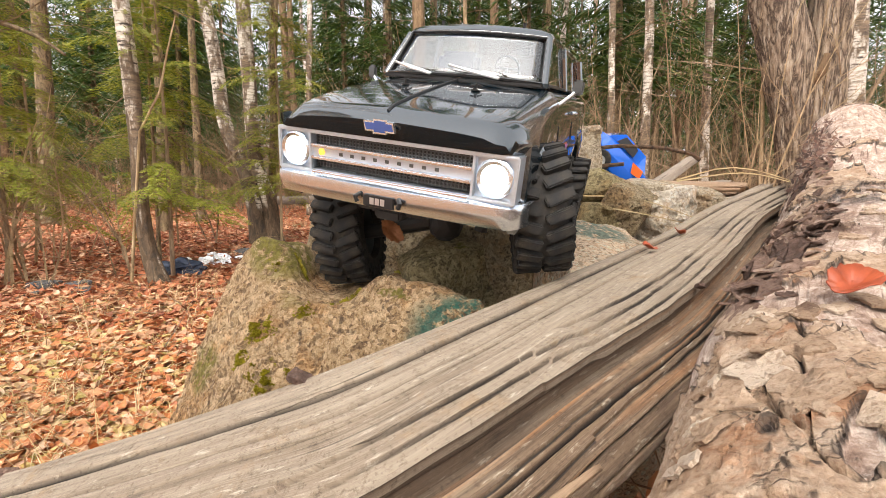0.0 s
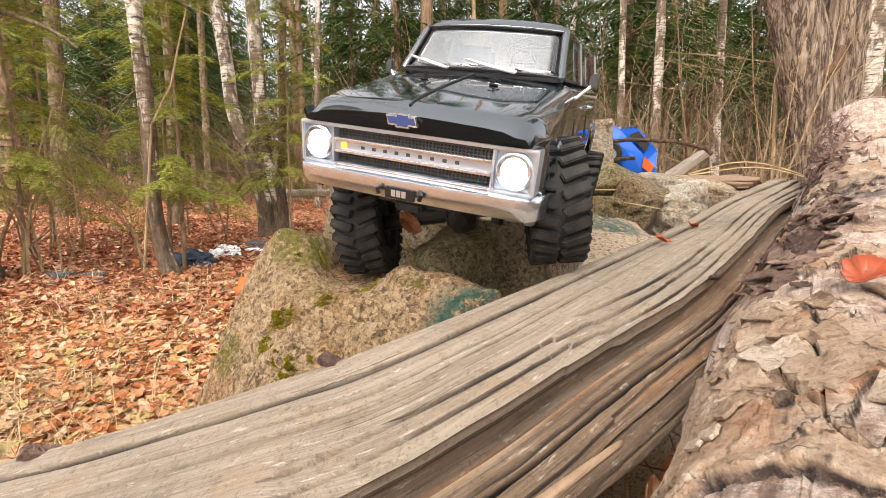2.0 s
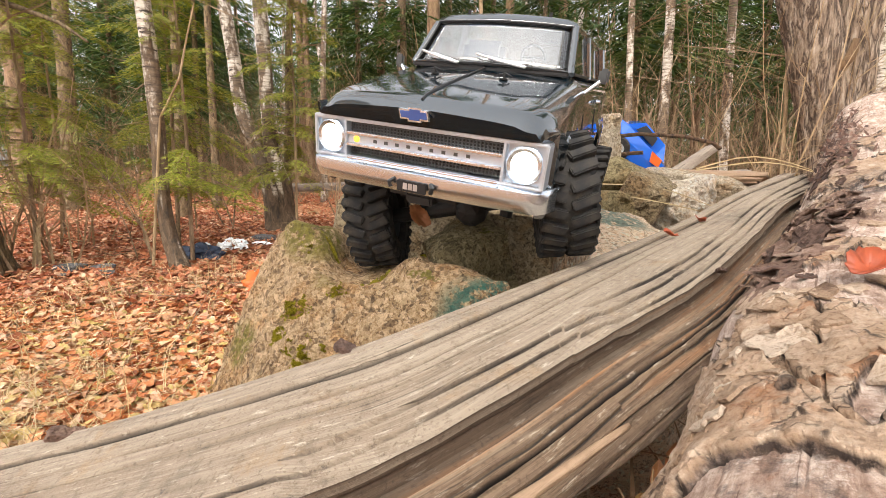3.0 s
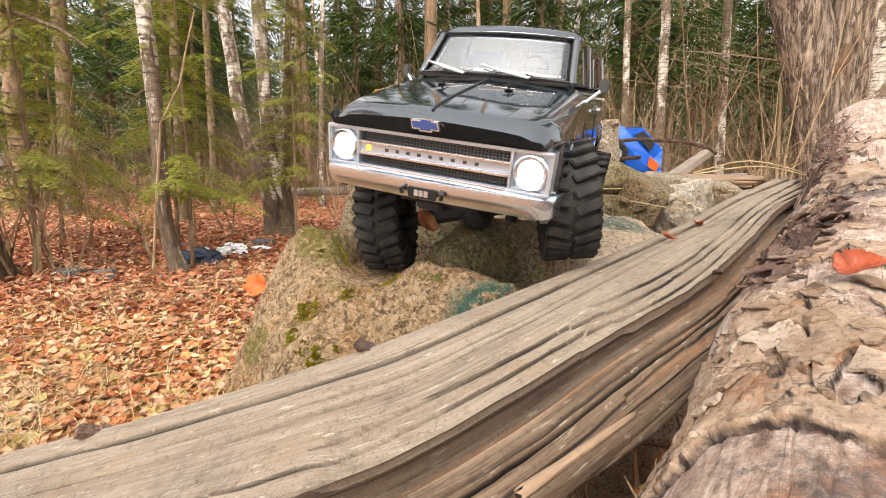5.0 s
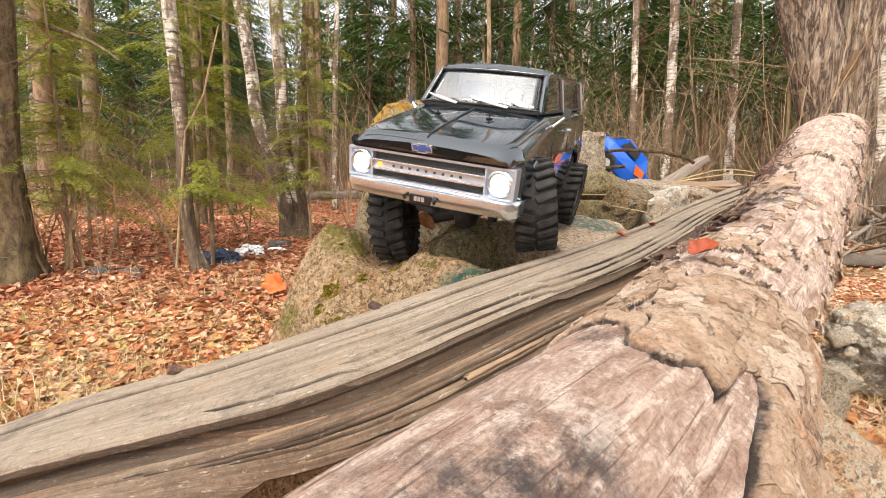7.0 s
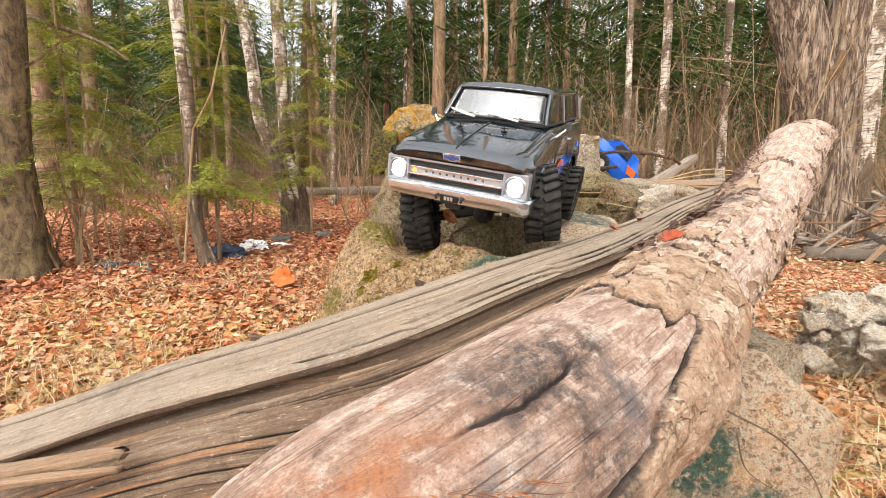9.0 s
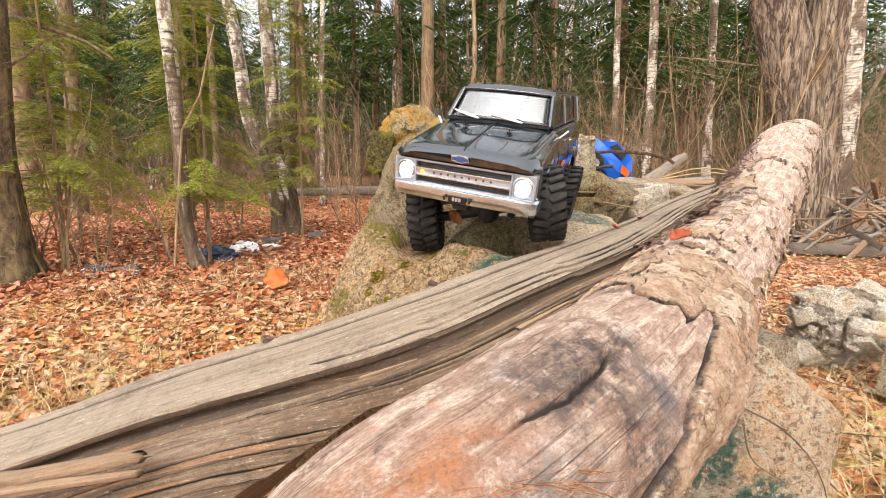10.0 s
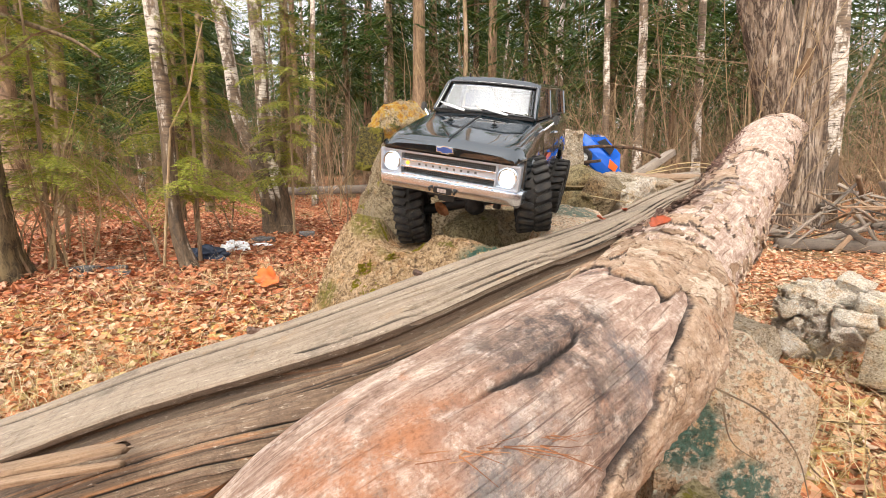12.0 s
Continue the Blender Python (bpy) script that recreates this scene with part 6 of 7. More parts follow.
    # further stems that can be told apart: x, y, radius, top, bark, lean
    for k, (nm, x, y, r, h, bark, lean, label) in enumerate((
        ("spruce_tree", -5.85, 5.2, 0.10, 12.0, "spruce_bark", 0.05, "bare-stemmed spruce at the edge of the clearing"), ("pine_tree", -6.95, 5.5, 0.12, 13.0, "pine_bark", 0.05, "brown pine at the edge of the clearing"),
        ("spruce_tree", -3.68, 4.6, 0.055, 11.0, "spruce_bark", 0.0, "dark thin spruce at the edge of the clearing"), ("spruce_tree", -4.24, 6.0, 0.055, 12.0, "spruce_bark", 0.02, "dark thin spruce at the edge of the clearing"),
        ("pine_tree", -1.32, 8.0, 0.13, 15.0, "pine_bark", 0.0, "brown pine behind the rubble heap"), ("birch_tree", -2.04, 8.5, 0.06, 12.0, "birch", 0.01, "slim white birch behind the rubble heap"),
        ("birch_tree", 1.54, 5.6, 0.045, 10.0, "birch", -0.03, "slim birch in the brushwood"), ("birch_tree", 2.0, 5.8, 0.062, 11.0, "birch", -0.03, "slim birch with a brown foot in the brushwood"),
        ("birch_tree", 3.08, 6.5, 0.06, 11.0, "birch", -0.04, "slim birch in the brushwood"), ("bare_tree", 2.97, 5.0, 0.02, 8.0, "sapling", -0.06, "pale straight pole of a young tree"),
        ("birch_tree", -2.97, 7.0, 0.05, 11.0, "birch", 0.03, "slim leaning birch at the edge of the clearing"), ("pine_tree", 0.06, 9.0, 0.10, 15.0, "pine_bark", 0.0, "orange-barked pine behind the rubble heap"), ("bare_tree", 1.19, 9.0, 0.06, 12.0, "twig", -0.02, "bare grey-brown tree behind the rubble heap"))):
        tree(nm, x, y, r, h, bark, label, (lean, 0.0), 0.10, 70 + k, None, 9)


build_near_trees()


def build_far_trees():
    rnd = random.Random(9)
    placed = []
    k = 0
    while len(placed) < 225 and k < 5000:
        k += 1
        y = 7.0 + 26 * rnd.random() ** 1.2
        x = rnd.uniform(-1.25, 1.25) * (y + 1)
        if any((x - a) ** 2 + (y - b) ** 2 < 0.6 for a, b in placed):
            continue
        placed.append((x, y))
        kind = rnd.random()
        if x < -0.78 * y and kind < 0.2:
            continue
        lean = (rnd.gauss(0, 0.015), rnd.gauss(0, 0.01))
        if kind < 0.62:
            tree("spruce_tree", x, y, rnd.uniform(0.05, 0.12), rnd.uniform(5.5, 9.0) if y < 15 else rnd.uniform(9, 17), "spruce_bark", "dark green spruce in the wood behind", lean, 0.05, 100 + k,
                 (rnd.uniform(0.9, 2.8), rnd.uniform(1.2, 2.2), 210, 0.13 if y < 14 else 0.2), 0)
        elif kind < 0.76:
            tree("birch_tree", x, y, rnd.uniform(0.03, 0.07), rnd.uniform(9, 14), "birch", "pale bare birch in the wood behind", lean, 0.35, 100 + k, None, 7)
        elif kind < 0.81:
            tree("pine_tree", x, y, rnd.uniform(0.07, 0.11), rnd.uniform(14, 18), "pine_bark", "orange-barked pine in the wood behind", lean, 0.05, 100 + k, (10, 1.6, 120, 0.25), 0)
        else:
            tree("bare_tree", x, y, rnd.uniform(0.02, 0.06), rnd.uniform(5, 11), "twig", "bare grey-brown tree in the wood behind", lean, 0.45, 100 + k, None, 8)
    # the wood closes round the clearing behind the camera too
    for k in range(26):
        a = math.pi * (1.08 + 0.84 * k / 25) + rnd.gauss(0, 0.05)
        d = rnd.uniform(2.6, 9.0)
        x, y = d * 1.3 * math.cos(a), d * math.sin(a) - 0.6
        if k % 4 == 1:
            tree("spruce_tree", x * 1.4, y * 1.4, 0.1, rnd.uniform(8, 12), "spruce_bark", "dark spruce closing the clearing", (0, 0), 0.05, 400 + k, (2.0, 1.6, 160, 0.16), 0)
        else:
            tree("bare_tree", x, y, rnd.uniform(0.05, 0.10), rnd.uniform(8, 12), "twig", "bare tree with spreading limbs closing the clearing", (-0.04 * math.cos(a), -0.05 * math.sin(a)), 0.4, 400 + k, None, 12, (1.4, 3.0, 0.022))


build_far_trees()


def build_distant_wood():
    """The wood goes on behind: spruces too far off to tell apart."""
    rnd = random.Random(19)
    vs, fs = [], []
    for _ in range(260):
        y = rnd.uniform(34, 60)
        x = rnd.uniform(-1.25, 1.25) * y
        if x < -0.8 * y and rnd.random() < 0.3:
            continue
        z = ground_z(x, y)
        h = rnd.uniform(10, 21)
        far_crown(vs, fs, (x, y, z), (x, y, z + h), 0.3, rnd.uniform(1.8, 3.0), rnd, 140, 0.55)
    tagged(raw_mesh("distant_wood", vs, fs, M["needles_far"]), "dense green wood in the distance", "wood", kind="stuff")


build_distant_wood()
# ---- undergrowth ----
def build_brush():
    rnd = random.Random(21)
    vs, fs = [], []
    for _ in range(760):
        y = 4.6 + 13 * rnd.random() ** 1.2
        x = rnd.uniform(-1.2, 1.2) * (y + 1)
        if 2.0 < x < 4.4 and y < 5.6:
            continue
        if x < 0.12 * y and y < 7.2 + 0.5 * math.sin(x * 2.1):
            continue
        z = ground_z(x, y)
        for _ in range(rnd.randrange(2, 5)):
            twig_cloud(vs, fs, (x + rnd.uniform(-0.1, 0.1), y, z), (rnd.gauss(0, 0.35), rnd.gauss(0, 0.35), 1), rnd.uniform(0.8, 2.8), 0.008, 2, rnd)
    ob = raw_mesh("undergrowth", vs, fs, M["twig"])
    tagged(ob, "tangle of bare brown brushwood under the trees", "undergrowth", kind="stuff")


build_brush()


def build_young_spruce():
    """Low green spruce boughs hanging beside the birches."""
    rnd = random.Random(31)
    spots = [("young_spruce", -1.95, 2.5, 1.75, 36, 0.58), ("young_spruce", -2.80, 2.25, 1.9, 38, 0.62), ("young_spruce", -2.45, 3.0, 2.6, 42, 0.66), ("young_spruce", -1.85, 3.75, 2.4, 60, 0.6), ("young_spruce", -3.7, 3.2, 2.1, 44, 0.8)]
    for nm, x, y, h, count, ln in spots:
        t = new(nm)
        tagged(t, "young green spruce with drooping feathery boughs", "tree")
        z = ground_z(x, y)
        bm = bmesh.new()
        tube(bm, [(x, y, z - 0.05), (x + 0.02, y, z + h * 0.5), (x, y, z + h)], [0.014, 0.010, 0.004], 8)
        part("trunk", bm, M["twig"], t)
        for k in range(count):
            zz = z + h * (0.22 + 0.76 * rnd.random())
            a = rnd.uniform(0, 2 * math.pi)
            l = ln * rnd.uniform(0.5, 1.15) * (1.2 - 0.6 * (zz - z) / h)
            d = (math.cos(a), math.sin(a), rnd.uniform(-0.15, 0.25))
            vs, fs = [], []
            spray(vs, fs, (x, y, zz), d, l, rnd)
            needles = len(fs)
            twig_cloud(vs, fs, (x, y, zz), d, l, 0.004, 0, rnd, 0.05)
            ob = raw_mesh("bough", vs, fs, M["needles"], False, t)
            ob.data.materials.append(M["twig"])
            for p in ob.data.polygons[needles:]:
                p.material_index = 1


build_young_spruce()


def build_sapling():
    x, y = -2.07, 2.31
    z = ground_z(x, y)
    bm = bmesh.new()
    tube(bm, [(x, y, z), (-2.03, y, 0.25), (-1.992, y, 0.51), (-1.94, y, 0.857), (-1.80, y, 1.073), (-1.74, y, 1.28), (-1.678, y, 1.467)], [0.009, 0.0085, 0.008, 0.007, 0.006, 0.005, 0.003], 7)
    tagged(mesh_ob("bare_sapling", bm, M["sapling"], None, True), "thin bare sapling with a kinked stem", "sapling")


build_sapling()


# ---- leaf litter ----
def leaves(name, areas, label, seed, mat, size=(0.04, 0.085), lift=0.03, fine=False):
    rng = np.random.default_rng(seed)
    out_v, out_f = [], []
    count = 0
    shape = np.array([(-0.5, 0, 0), (-0.22, 0.28, 0), (0.18, 0.30, 0), (0.5, 0.0, 0), (0.18, -0.30, 0), (-0.22, -0.28, 0), (-0.22, 0, 0), (0.18, 0, 0)])
    tri = [(0, 6, 1), (1, 6, 7, 2), (2, 7, 3), (0, 5, 6), (5, 4, 7, 6), (4, 3, 7)]
    if fine:
        # a pointed oval with a notched edge and a midrib
        mid = [(-0.5, 0, 0), (-0.25, 0, 0), (0.0, 0, 0), (0.25, 0, 0), (0.55, 0, 0)]
        edge = [(-0.36, 0.17), (-0.16, 0.31), (0.02, 0.27), (0.2, 0.28), (0.36, 0.14)]
        shape = np.array(mid + [(x, y, 0) for x, y in edge] + [(x, -y, 0) for x, y in edge])
        tri = [(0, 1, 5), (1, 6, 5), (1, 2, 7, 6), (2, 3, 8, 7), (3, 9, 8), (3, 4, 9), (0, 10, 1), (1, 10, 11), (1, 11, 12, 2), (2, 12, 13, 3), (3, 13, 14), (3, 14, 4)]
    nv = len(shape)
    for x0, x1, y0, y1, n in areas:
        for _ in range(n):
            x, y = rng.uniform(x0, x1) + rng.normal(0, 0.09 * (x1 - x0)), rng.uniform(y0, y1) + rng.normal(0, 0.09 * (y1 - y0))
            s = rng.uniform(*size)
            q = shape * (s, s * rng.uniform(0.7, 1.15), 1)
            q = q + rng.normal(0, 0.05 * s, q.shape)
            curl = rng.normal(0, 0.35)
            fold = rng.normal(0.1, 0.35)
            q[:, 2] = curl * q[:, 0] ** 2 / s * 2 + fold * np.abs(q[:, 1])
            e = Euler((rng.normal(0, 0.28), rng.normal(0, 0.28), rng.uniform(0, 6.28))).to_matrix()
            q = q @ np.array(e).T + (x, y, ground_z(x, y) + 0.006 + lift * rng.random() ** 2)
            b = count * nv
            out_v.extend(map(tuple, q))
            out_f.extend(tuple(b + i for i in f) for f in tri)
            count += 1
    ob = raw_mesh(name, out_v, out_f, mat)
    return tagged(ob, label, "leaves", kind="stuff")


leaves("near_leaf_litter", [(-2.2, -0.2, 0.4, 2.0, 22000), (0.25, 1.3, 0.15, 1.2, 6500)], "loose fallen leaves in orange, buff and brown", 15, M["litter"], (0.024, 0.052), 0.02, True)
leaves("leaf_litter", [(-3.2, -0.3, 1.6, 2.6, 7000), (-4.5, -0.3, 2.2, 5.0, 20000), (-8, -2.6, 0.6, 5.0, 8000), (-9, 0.5, 5.0, 9.0, 14000)],
       "carpet of fallen russet and brown leaves", 5, M["red_litter"], (0.032, 0.065))
leaves("pale_leaf_litter", [(0.25, 1.9, 0.6, 1.9, 11000), (0.4, 2.8, 1.6, 2.8, 10000), (1.0, 5.0, 2.2, 5.0, 10000)], "pale buff and straw-coloured fallen leaves", 25, M["pale_litter"], (0.02, 0.046), 0.02)


def blades(name, spots, label, seed, mat, h=(0.08, 0.25), spread=0.16):
    rng = np.random.default_rng(seed)
    vs, fs = [], []
    for x, y, n in spots:
        for _ in range(n):
            bx, by = x + rng.normal(0, spread), y + rng.normal(0, spread)
            bz = ground_z(bx, by)
            a = rng.uniform(0, 6.28)
            L = rng.uniform(*h)
            bend = rng.uniform(1.0, 1.75)
            c, s = math.cos(a), math.sin(a)
            w = 0.0013
            b = len(vs)
            for k in range(4):
                t = k / 3
                r = L * t * math.sin(bend * t)
                z = L * t * math.cos(bend * t)
                ww = w * (1 - 0.8 * t)
                vs.append((bx + c * r - s * ww, by + s * r + c * ww, bz + max(z, 0.004)))
                vs.append((bx + c * r + s * ww, by + s * r - c * ww, bz + max(z, 0.004)))
            for k in range(3):
                i = b + 2 * k
                fs.append((i, i + 1, i + 3, i + 2))
    ob = raw_mesh(name, vs, fs, mat)
    return tagged(ob, label, "grass", kind="stuff")


rg = random.Random(3)
blades("dry_grass", [(rg.uniform(-2.4, -0.5), rg.uniform(0.7, 2.4), 60) for _ in range(26)] + [(rg.uniform(0.55, 1.9), rg.uniform(0.3, 1.8), 70) for _ in range(34)] + [(rg.uniform(0.45, 1.3), rg.uniform(0.25, 0.95), 45) for _ in range(12)] + [(rg.uniform(-1.5, -0.3), rg.uniform(0.35, 1.2), 45) for _ in range(18)],
       "bent tufts of straw-coloured dry grass", 6, M["straw"])
blades("green_weed", [(1.30, 1.62, 50)], "small green weed among fallen leaves", 7, M["greens"], (0.05, 0.12), 0.04)


def twigs_on_ground():
    rnd = random.Random(77)
    vs, fs = [], []
    for _ in range(260):
        x, y = rnd.choice(((rnd.uniform(-3.5, -0.3), rnd.uniform(0.5, 5)), (rnd.uniform(0.5, 3), rnd.uniform(0.4, 4))))
        twig_cloud(vs, fs, (x, y, ground_z(x, y) + rnd.uniform(0.01, 0.04)), (rnd.gauss(0, 1), rnd.gauss(0, 1), rnd.uniform(0, 0.15)), rnd.uniform(0.15, 0.6), rnd.uniform(0.002, 0.005), 1, rnd, 0.02)
    tagged(raw_mesh("fallen_twigs", vs, fs, M["twig"]), "dead twigs scattered over fallen leaves", "twigs", kind="stuff")


twigs_on_ground()


def shrub(x, y, height, stems, seed, mat="sapling"):
    rnd = random.Random(seed)
    s = new("bare_shrub")
    tagged(s, "leafless shrub with thin pale brown stems", "shrub")
    for _ in range(stems):
        vs, fs = [], []
        twig_cloud(vs, fs, (x + rnd.gauss(0, 0.12), y + rnd.gauss(0, 0.12), ground_z(x, y)), (rnd.gauss(0, 0.16), rnd.gauss(0, 0.16), 1), height * rnd.uniform(0.6, 1.1), rnd.uniform(0.006, 0.011), 2, rnd)
        raw_mesh("stem", vs, fs, M[mat], False, s)


for k, (x, y, h, n) in enumerate(((2.55, 4.3, 2.6, 7), (2.2, 4.8, 2.6, 6), (1.6, 5.2, 2.6, 6), (0.9, 5.4, 2.4, 5), (-0.7, 4.9, 2.2, 6), (-2.75, 3.9, 1.3, 4), (-3.1, 2.9, 1.4, 5), (-2.3, 2.6, 0.9, 4), (4.3, 4.6, 2.2, 6), (-2.9, 2.15, 0.8, 7), (-2.65, 2.3, 1.0, 6), (-1.5, 4.4, 1.6, 4), (-3.3, 2.7, 1.3, 7), (-1.0, 5.2, 2.2, 7), (-2.2, 5.6, 2.0, 6))):
    shrub(x, y, h, n, 300 + k, "twig" if k % 2 else "sapling")


# ---- the blue model car behind the rubble ----
def build_blue_car():
    car = new("model_car")
    tagged(car, "bright blue radio-controlled model car tipped over behind rubble", "model car")
    bm = bmesh.new()
    rings = []
    for y, hw, z0, z1 in ((-0.16, 0.060, 0.0, 0.035), (-0.15, 0.072, -0.012, 0.045), (-0.06, 0.078, -0.018, 0.055), (0.0, 0.080, -0.018, 0.060), (0.12, 0.078, -0.018, 0.062), (0.16, 0.070, -0.005, 0.055)):
        prof = [(hw, z0), (hw + 0.004, (z0 + z1) / 2), (hw - 0.006, z1 - 0.006), (hw - 0.02, z1), (0, z1 + 0.004)]
        rings.append([bm.verts.new((x, y, z)) for x, z in [(-x, z) for x, z in prof] + [(x, z) for x, z in prof[::-1][1:]]])
    for a, b in zip(rings, rings[1:]):
        for k in range(len(a) - 1):
            bm.faces.new((a[k], b[k], b[k + 1], a[k + 1]))
    bm.faces.new(rings[0])
    bm.faces.new(rings[-1][::-1])
    part("body", bm, M["bluebody"], car)
    bm = bmesh.new()
    rings = []
    for y, hw, z1 in ((-0.05, 0.066, 0.058), (-0.012, 0.056, 0.098), (0.09, 0.054, 0.102), (0.13, 0.062, 0.060)):
        rings.append([bm.verts.new((x, y, z)) for x, z in ((-hw - 0.006, 0.055), (-hw, z1), (hw, z1), (hw + 0.006, 0.055))])
    for a, b in zip(rings, rings[1:]):
        for k in range(3):
            bm.faces.new((a[k], b[k], b[k + 1], a[k + 1]))
    part("cabin", bm, M["bluebody"], car)
    for s in (-1, 1):
        bm = bmesh.new()
        vs = [bm.verts.new((s * x, y, z)) for x, y, z in ((0.0695, 0.020, 0.064), (0.0695, 0.100, 0.064), (0.0610, 0.085, 0.094), (0.0610, 0.025, 0.092))]
        bm.faces.new(vs)
        w = part("side_window", bm, M["black"], car)
        w.modifiers.new("thick", "SOLIDIFY").thickness = 0.004
        bm = bmesh.new()
        vs = [bm.verts.new((s * 0.0855, y, z)) for y, z in ((-0.045, 0.030), (-0.010, 0.024), (0.012, 0.052), (-0.035, 0.054))]
        bm.faces.new(vs)
        w = part("orange_decal", bm, M["orange"], car)
        w.modifiers.new("thick", "SOLIDIFY").thickness = 0.004
        for y in (-0.095, 0.10):
            wh = new("wheel")
            wh.parent = car
            bm = bmesh.new()
            lathe(bm, [(0.02, -0.016), (0.036, -0.016), (0.041, -0.010), (0.041, 0.010), (0.036, 0.016), (0.02, 0.016)], (s * 0.088, y, -0.022), "X", 28)
            part("tyre", bm, M["tyre"], wh)
            bm = bmesh.new()
            lathe(bm, [(0.022, s * 0.014), (0.018, s * 0.010), (0.006, s * 0.008), (0.005, s * 0.013), (0.0005, s * 0.014)], (s * 0.088, y, -0.022), "X", 20)
            for k in range(6):
                a = math.pi * k / 3
                tube(bm, [(s * 0.088 + s * 0.012, y + 0.004 * math.cos(a), -0.022 + 0.004 * math.sin(a)), (s * 0.088 + s * 0.012, y + 0.02 * math.cos(a), -0.022 + 0.02 * math.sin(a))], 0.0025, 5)
            part("rim", bm, M["bright"], wh, "silver spoked rim")
    turn = Matrix(((0.02, -0.72, 0.69), (0.98, -0.12, -0.15), (0.19, 0.68, 0.70)))
    turn = turn.to_quaternion().to_matrix()
    hub = Vector((0.280, 1.03, 0.585))
    size = 0.66
    car.matrix_world = Matrix.Translation(hub - turn @ Vector((-0.088, 0.10, -0.022)) * size) @ turn.to_4x4() @ Matrix.Scale(size, 4)


build_blue_car()

# steel bars in the rock, boards and reeds on the heap
for pts, r in (([(0.20, 1.0, 0.602), (0.31, 0.97, 0.610), (0.39, 0.95, 0.603), (0.445, 0.95, 0.590), (0.46, 0.95, 0.578)], 0.004), ([(0.20, 0.97, 0.563), (0.31, 0.94, 0.570)], 0.004)):
    bm = bmesh.new()
    tube(bm, pts, r, 10)
    tagged(mesh_ob("steel_bar", bm, M["rust"], None, True), "rusty steel reinforcing bar sticking from rock", "steel bar")


def plank(name, a, b, width, thick, mat, label, seed, category="board", taper=0.25):
    rnd = random.Random(seed)
    a, b = Vector(a), Vector(b)
    d = (b - a).normalized()
    side = d.cross(Vector((0, 0, 1))).normalized()
    side = (side + Vector((0, 0, rnd.uniform(-0.3, 0.3)))).normalized()
    up = side.cross(d).normalized()
    n, m = (70, 44) if a.y < 2.0 else (18, 16)
    rows = np.empty((n, m, 3))
    for i in range(n):
        t = i / (n - 1)
        c = a.lerp(b, t)
        for k in range(m):
            an = 2 * math.pi * k / m
            ca, sa = math.cos(an), math.sin(an)
            q = 0.45
            x = math.copysign(abs(ca) ** q, ca) * width / 2 * (1 - taper * t)
            y = math.copysign(abs(sa) ** q, sa) * thick / 2
            g = 1 + 0.22 * noise.noise((ca * 3 + seed, sa * 3, t * 2)) + 0.12 * noise.noise((ca * 9 + seed, sa * 9, t * 5)) + 0.09 * noise.noise((ca * 22 + seed, sa * 22, t * 9))
            jag = 0.0
            if min(i, n - 1 - i) < 4:
                jag = (0.022 * noise.noise((k * 0.8, seed, 1)) + 0.016 * noise.noise((k * 2.7, seed, 2))) * min(1, width / 0.03) * (1 - min(i, n - 1 - i) / 4)
            rows[i, k] = c + side * x * g + up * y * g + d * jag
    ob = grid_mesh(name, rows, mat, ((b - a).length, (width + thick) * 2))
    return tagged(ob, label, category)


plank("broken_board", (0.36, 1.22, 0.535), (0.60, 1.05, 0.525), 0.075, 0.018, M["splinter"], "pale broken board lying on the rubble", 1)
plank("broken_board", (0.55, 1.5, 0.52), (0.86, 1.9, 0.66), 0.06, 0.03, M["greyboard"], "grey split board propped on the heap", 2)
plank("broken_board", (0.42, 1.40, 0.50), (0.80, 1.5, 0.535), 0.07, 0.05, M["greyboard"], "dark weathered board on the heap", 3)
plank("broken_board", (0.46, 1.32, 0.49), (0.74, 1.26, 0.475), 0.07, 0.04, M["greyboard"], "dark weathered board on the heap", 4)
block("rubble", (0.58, 1.45, 0.16), (0.46, 0.5, 0.56), (0, 0, 20), M["stone"], 0.025, 0.02, "rubble bank under broken boards", 31)


def stalks(name, specs, mat, label, category):
    for pts, r in specs:
        bm = bmesh.new()
        tube(bm, [tuple(p) for p in spline(pts, 10)], [r * (1 - 0.6 * k / 9) for k in range(10)], 6)
        tagged(mesh_ob(name, bm, mat, None, True), label, category)


stalks("dry_reed", [([(0.20, 0.86, 0.505), (0.30, 0.82, 0.50), (0.40, 0.80, 0.465)], 0.0014), ([(0.21, 0.84, 0.490), (0.30, 0.80, 0.475), (0.39, 0.79, 0.455)], 0.0013),
                    ([(0.48, 1.1, 0.545), (0.60, 1.12, 0.575), (0.75, 1.15, 0.55), (0.88, 1.2, 0.50)], 0.0018), ([(0.46, 1.05, 0.54), (0.62, 1.08, 0.56), (0.80, 1.1, 0.52)], 0.0018)],
       M["straw"], "dry straw-coloured reed lying over the stones", "reed")


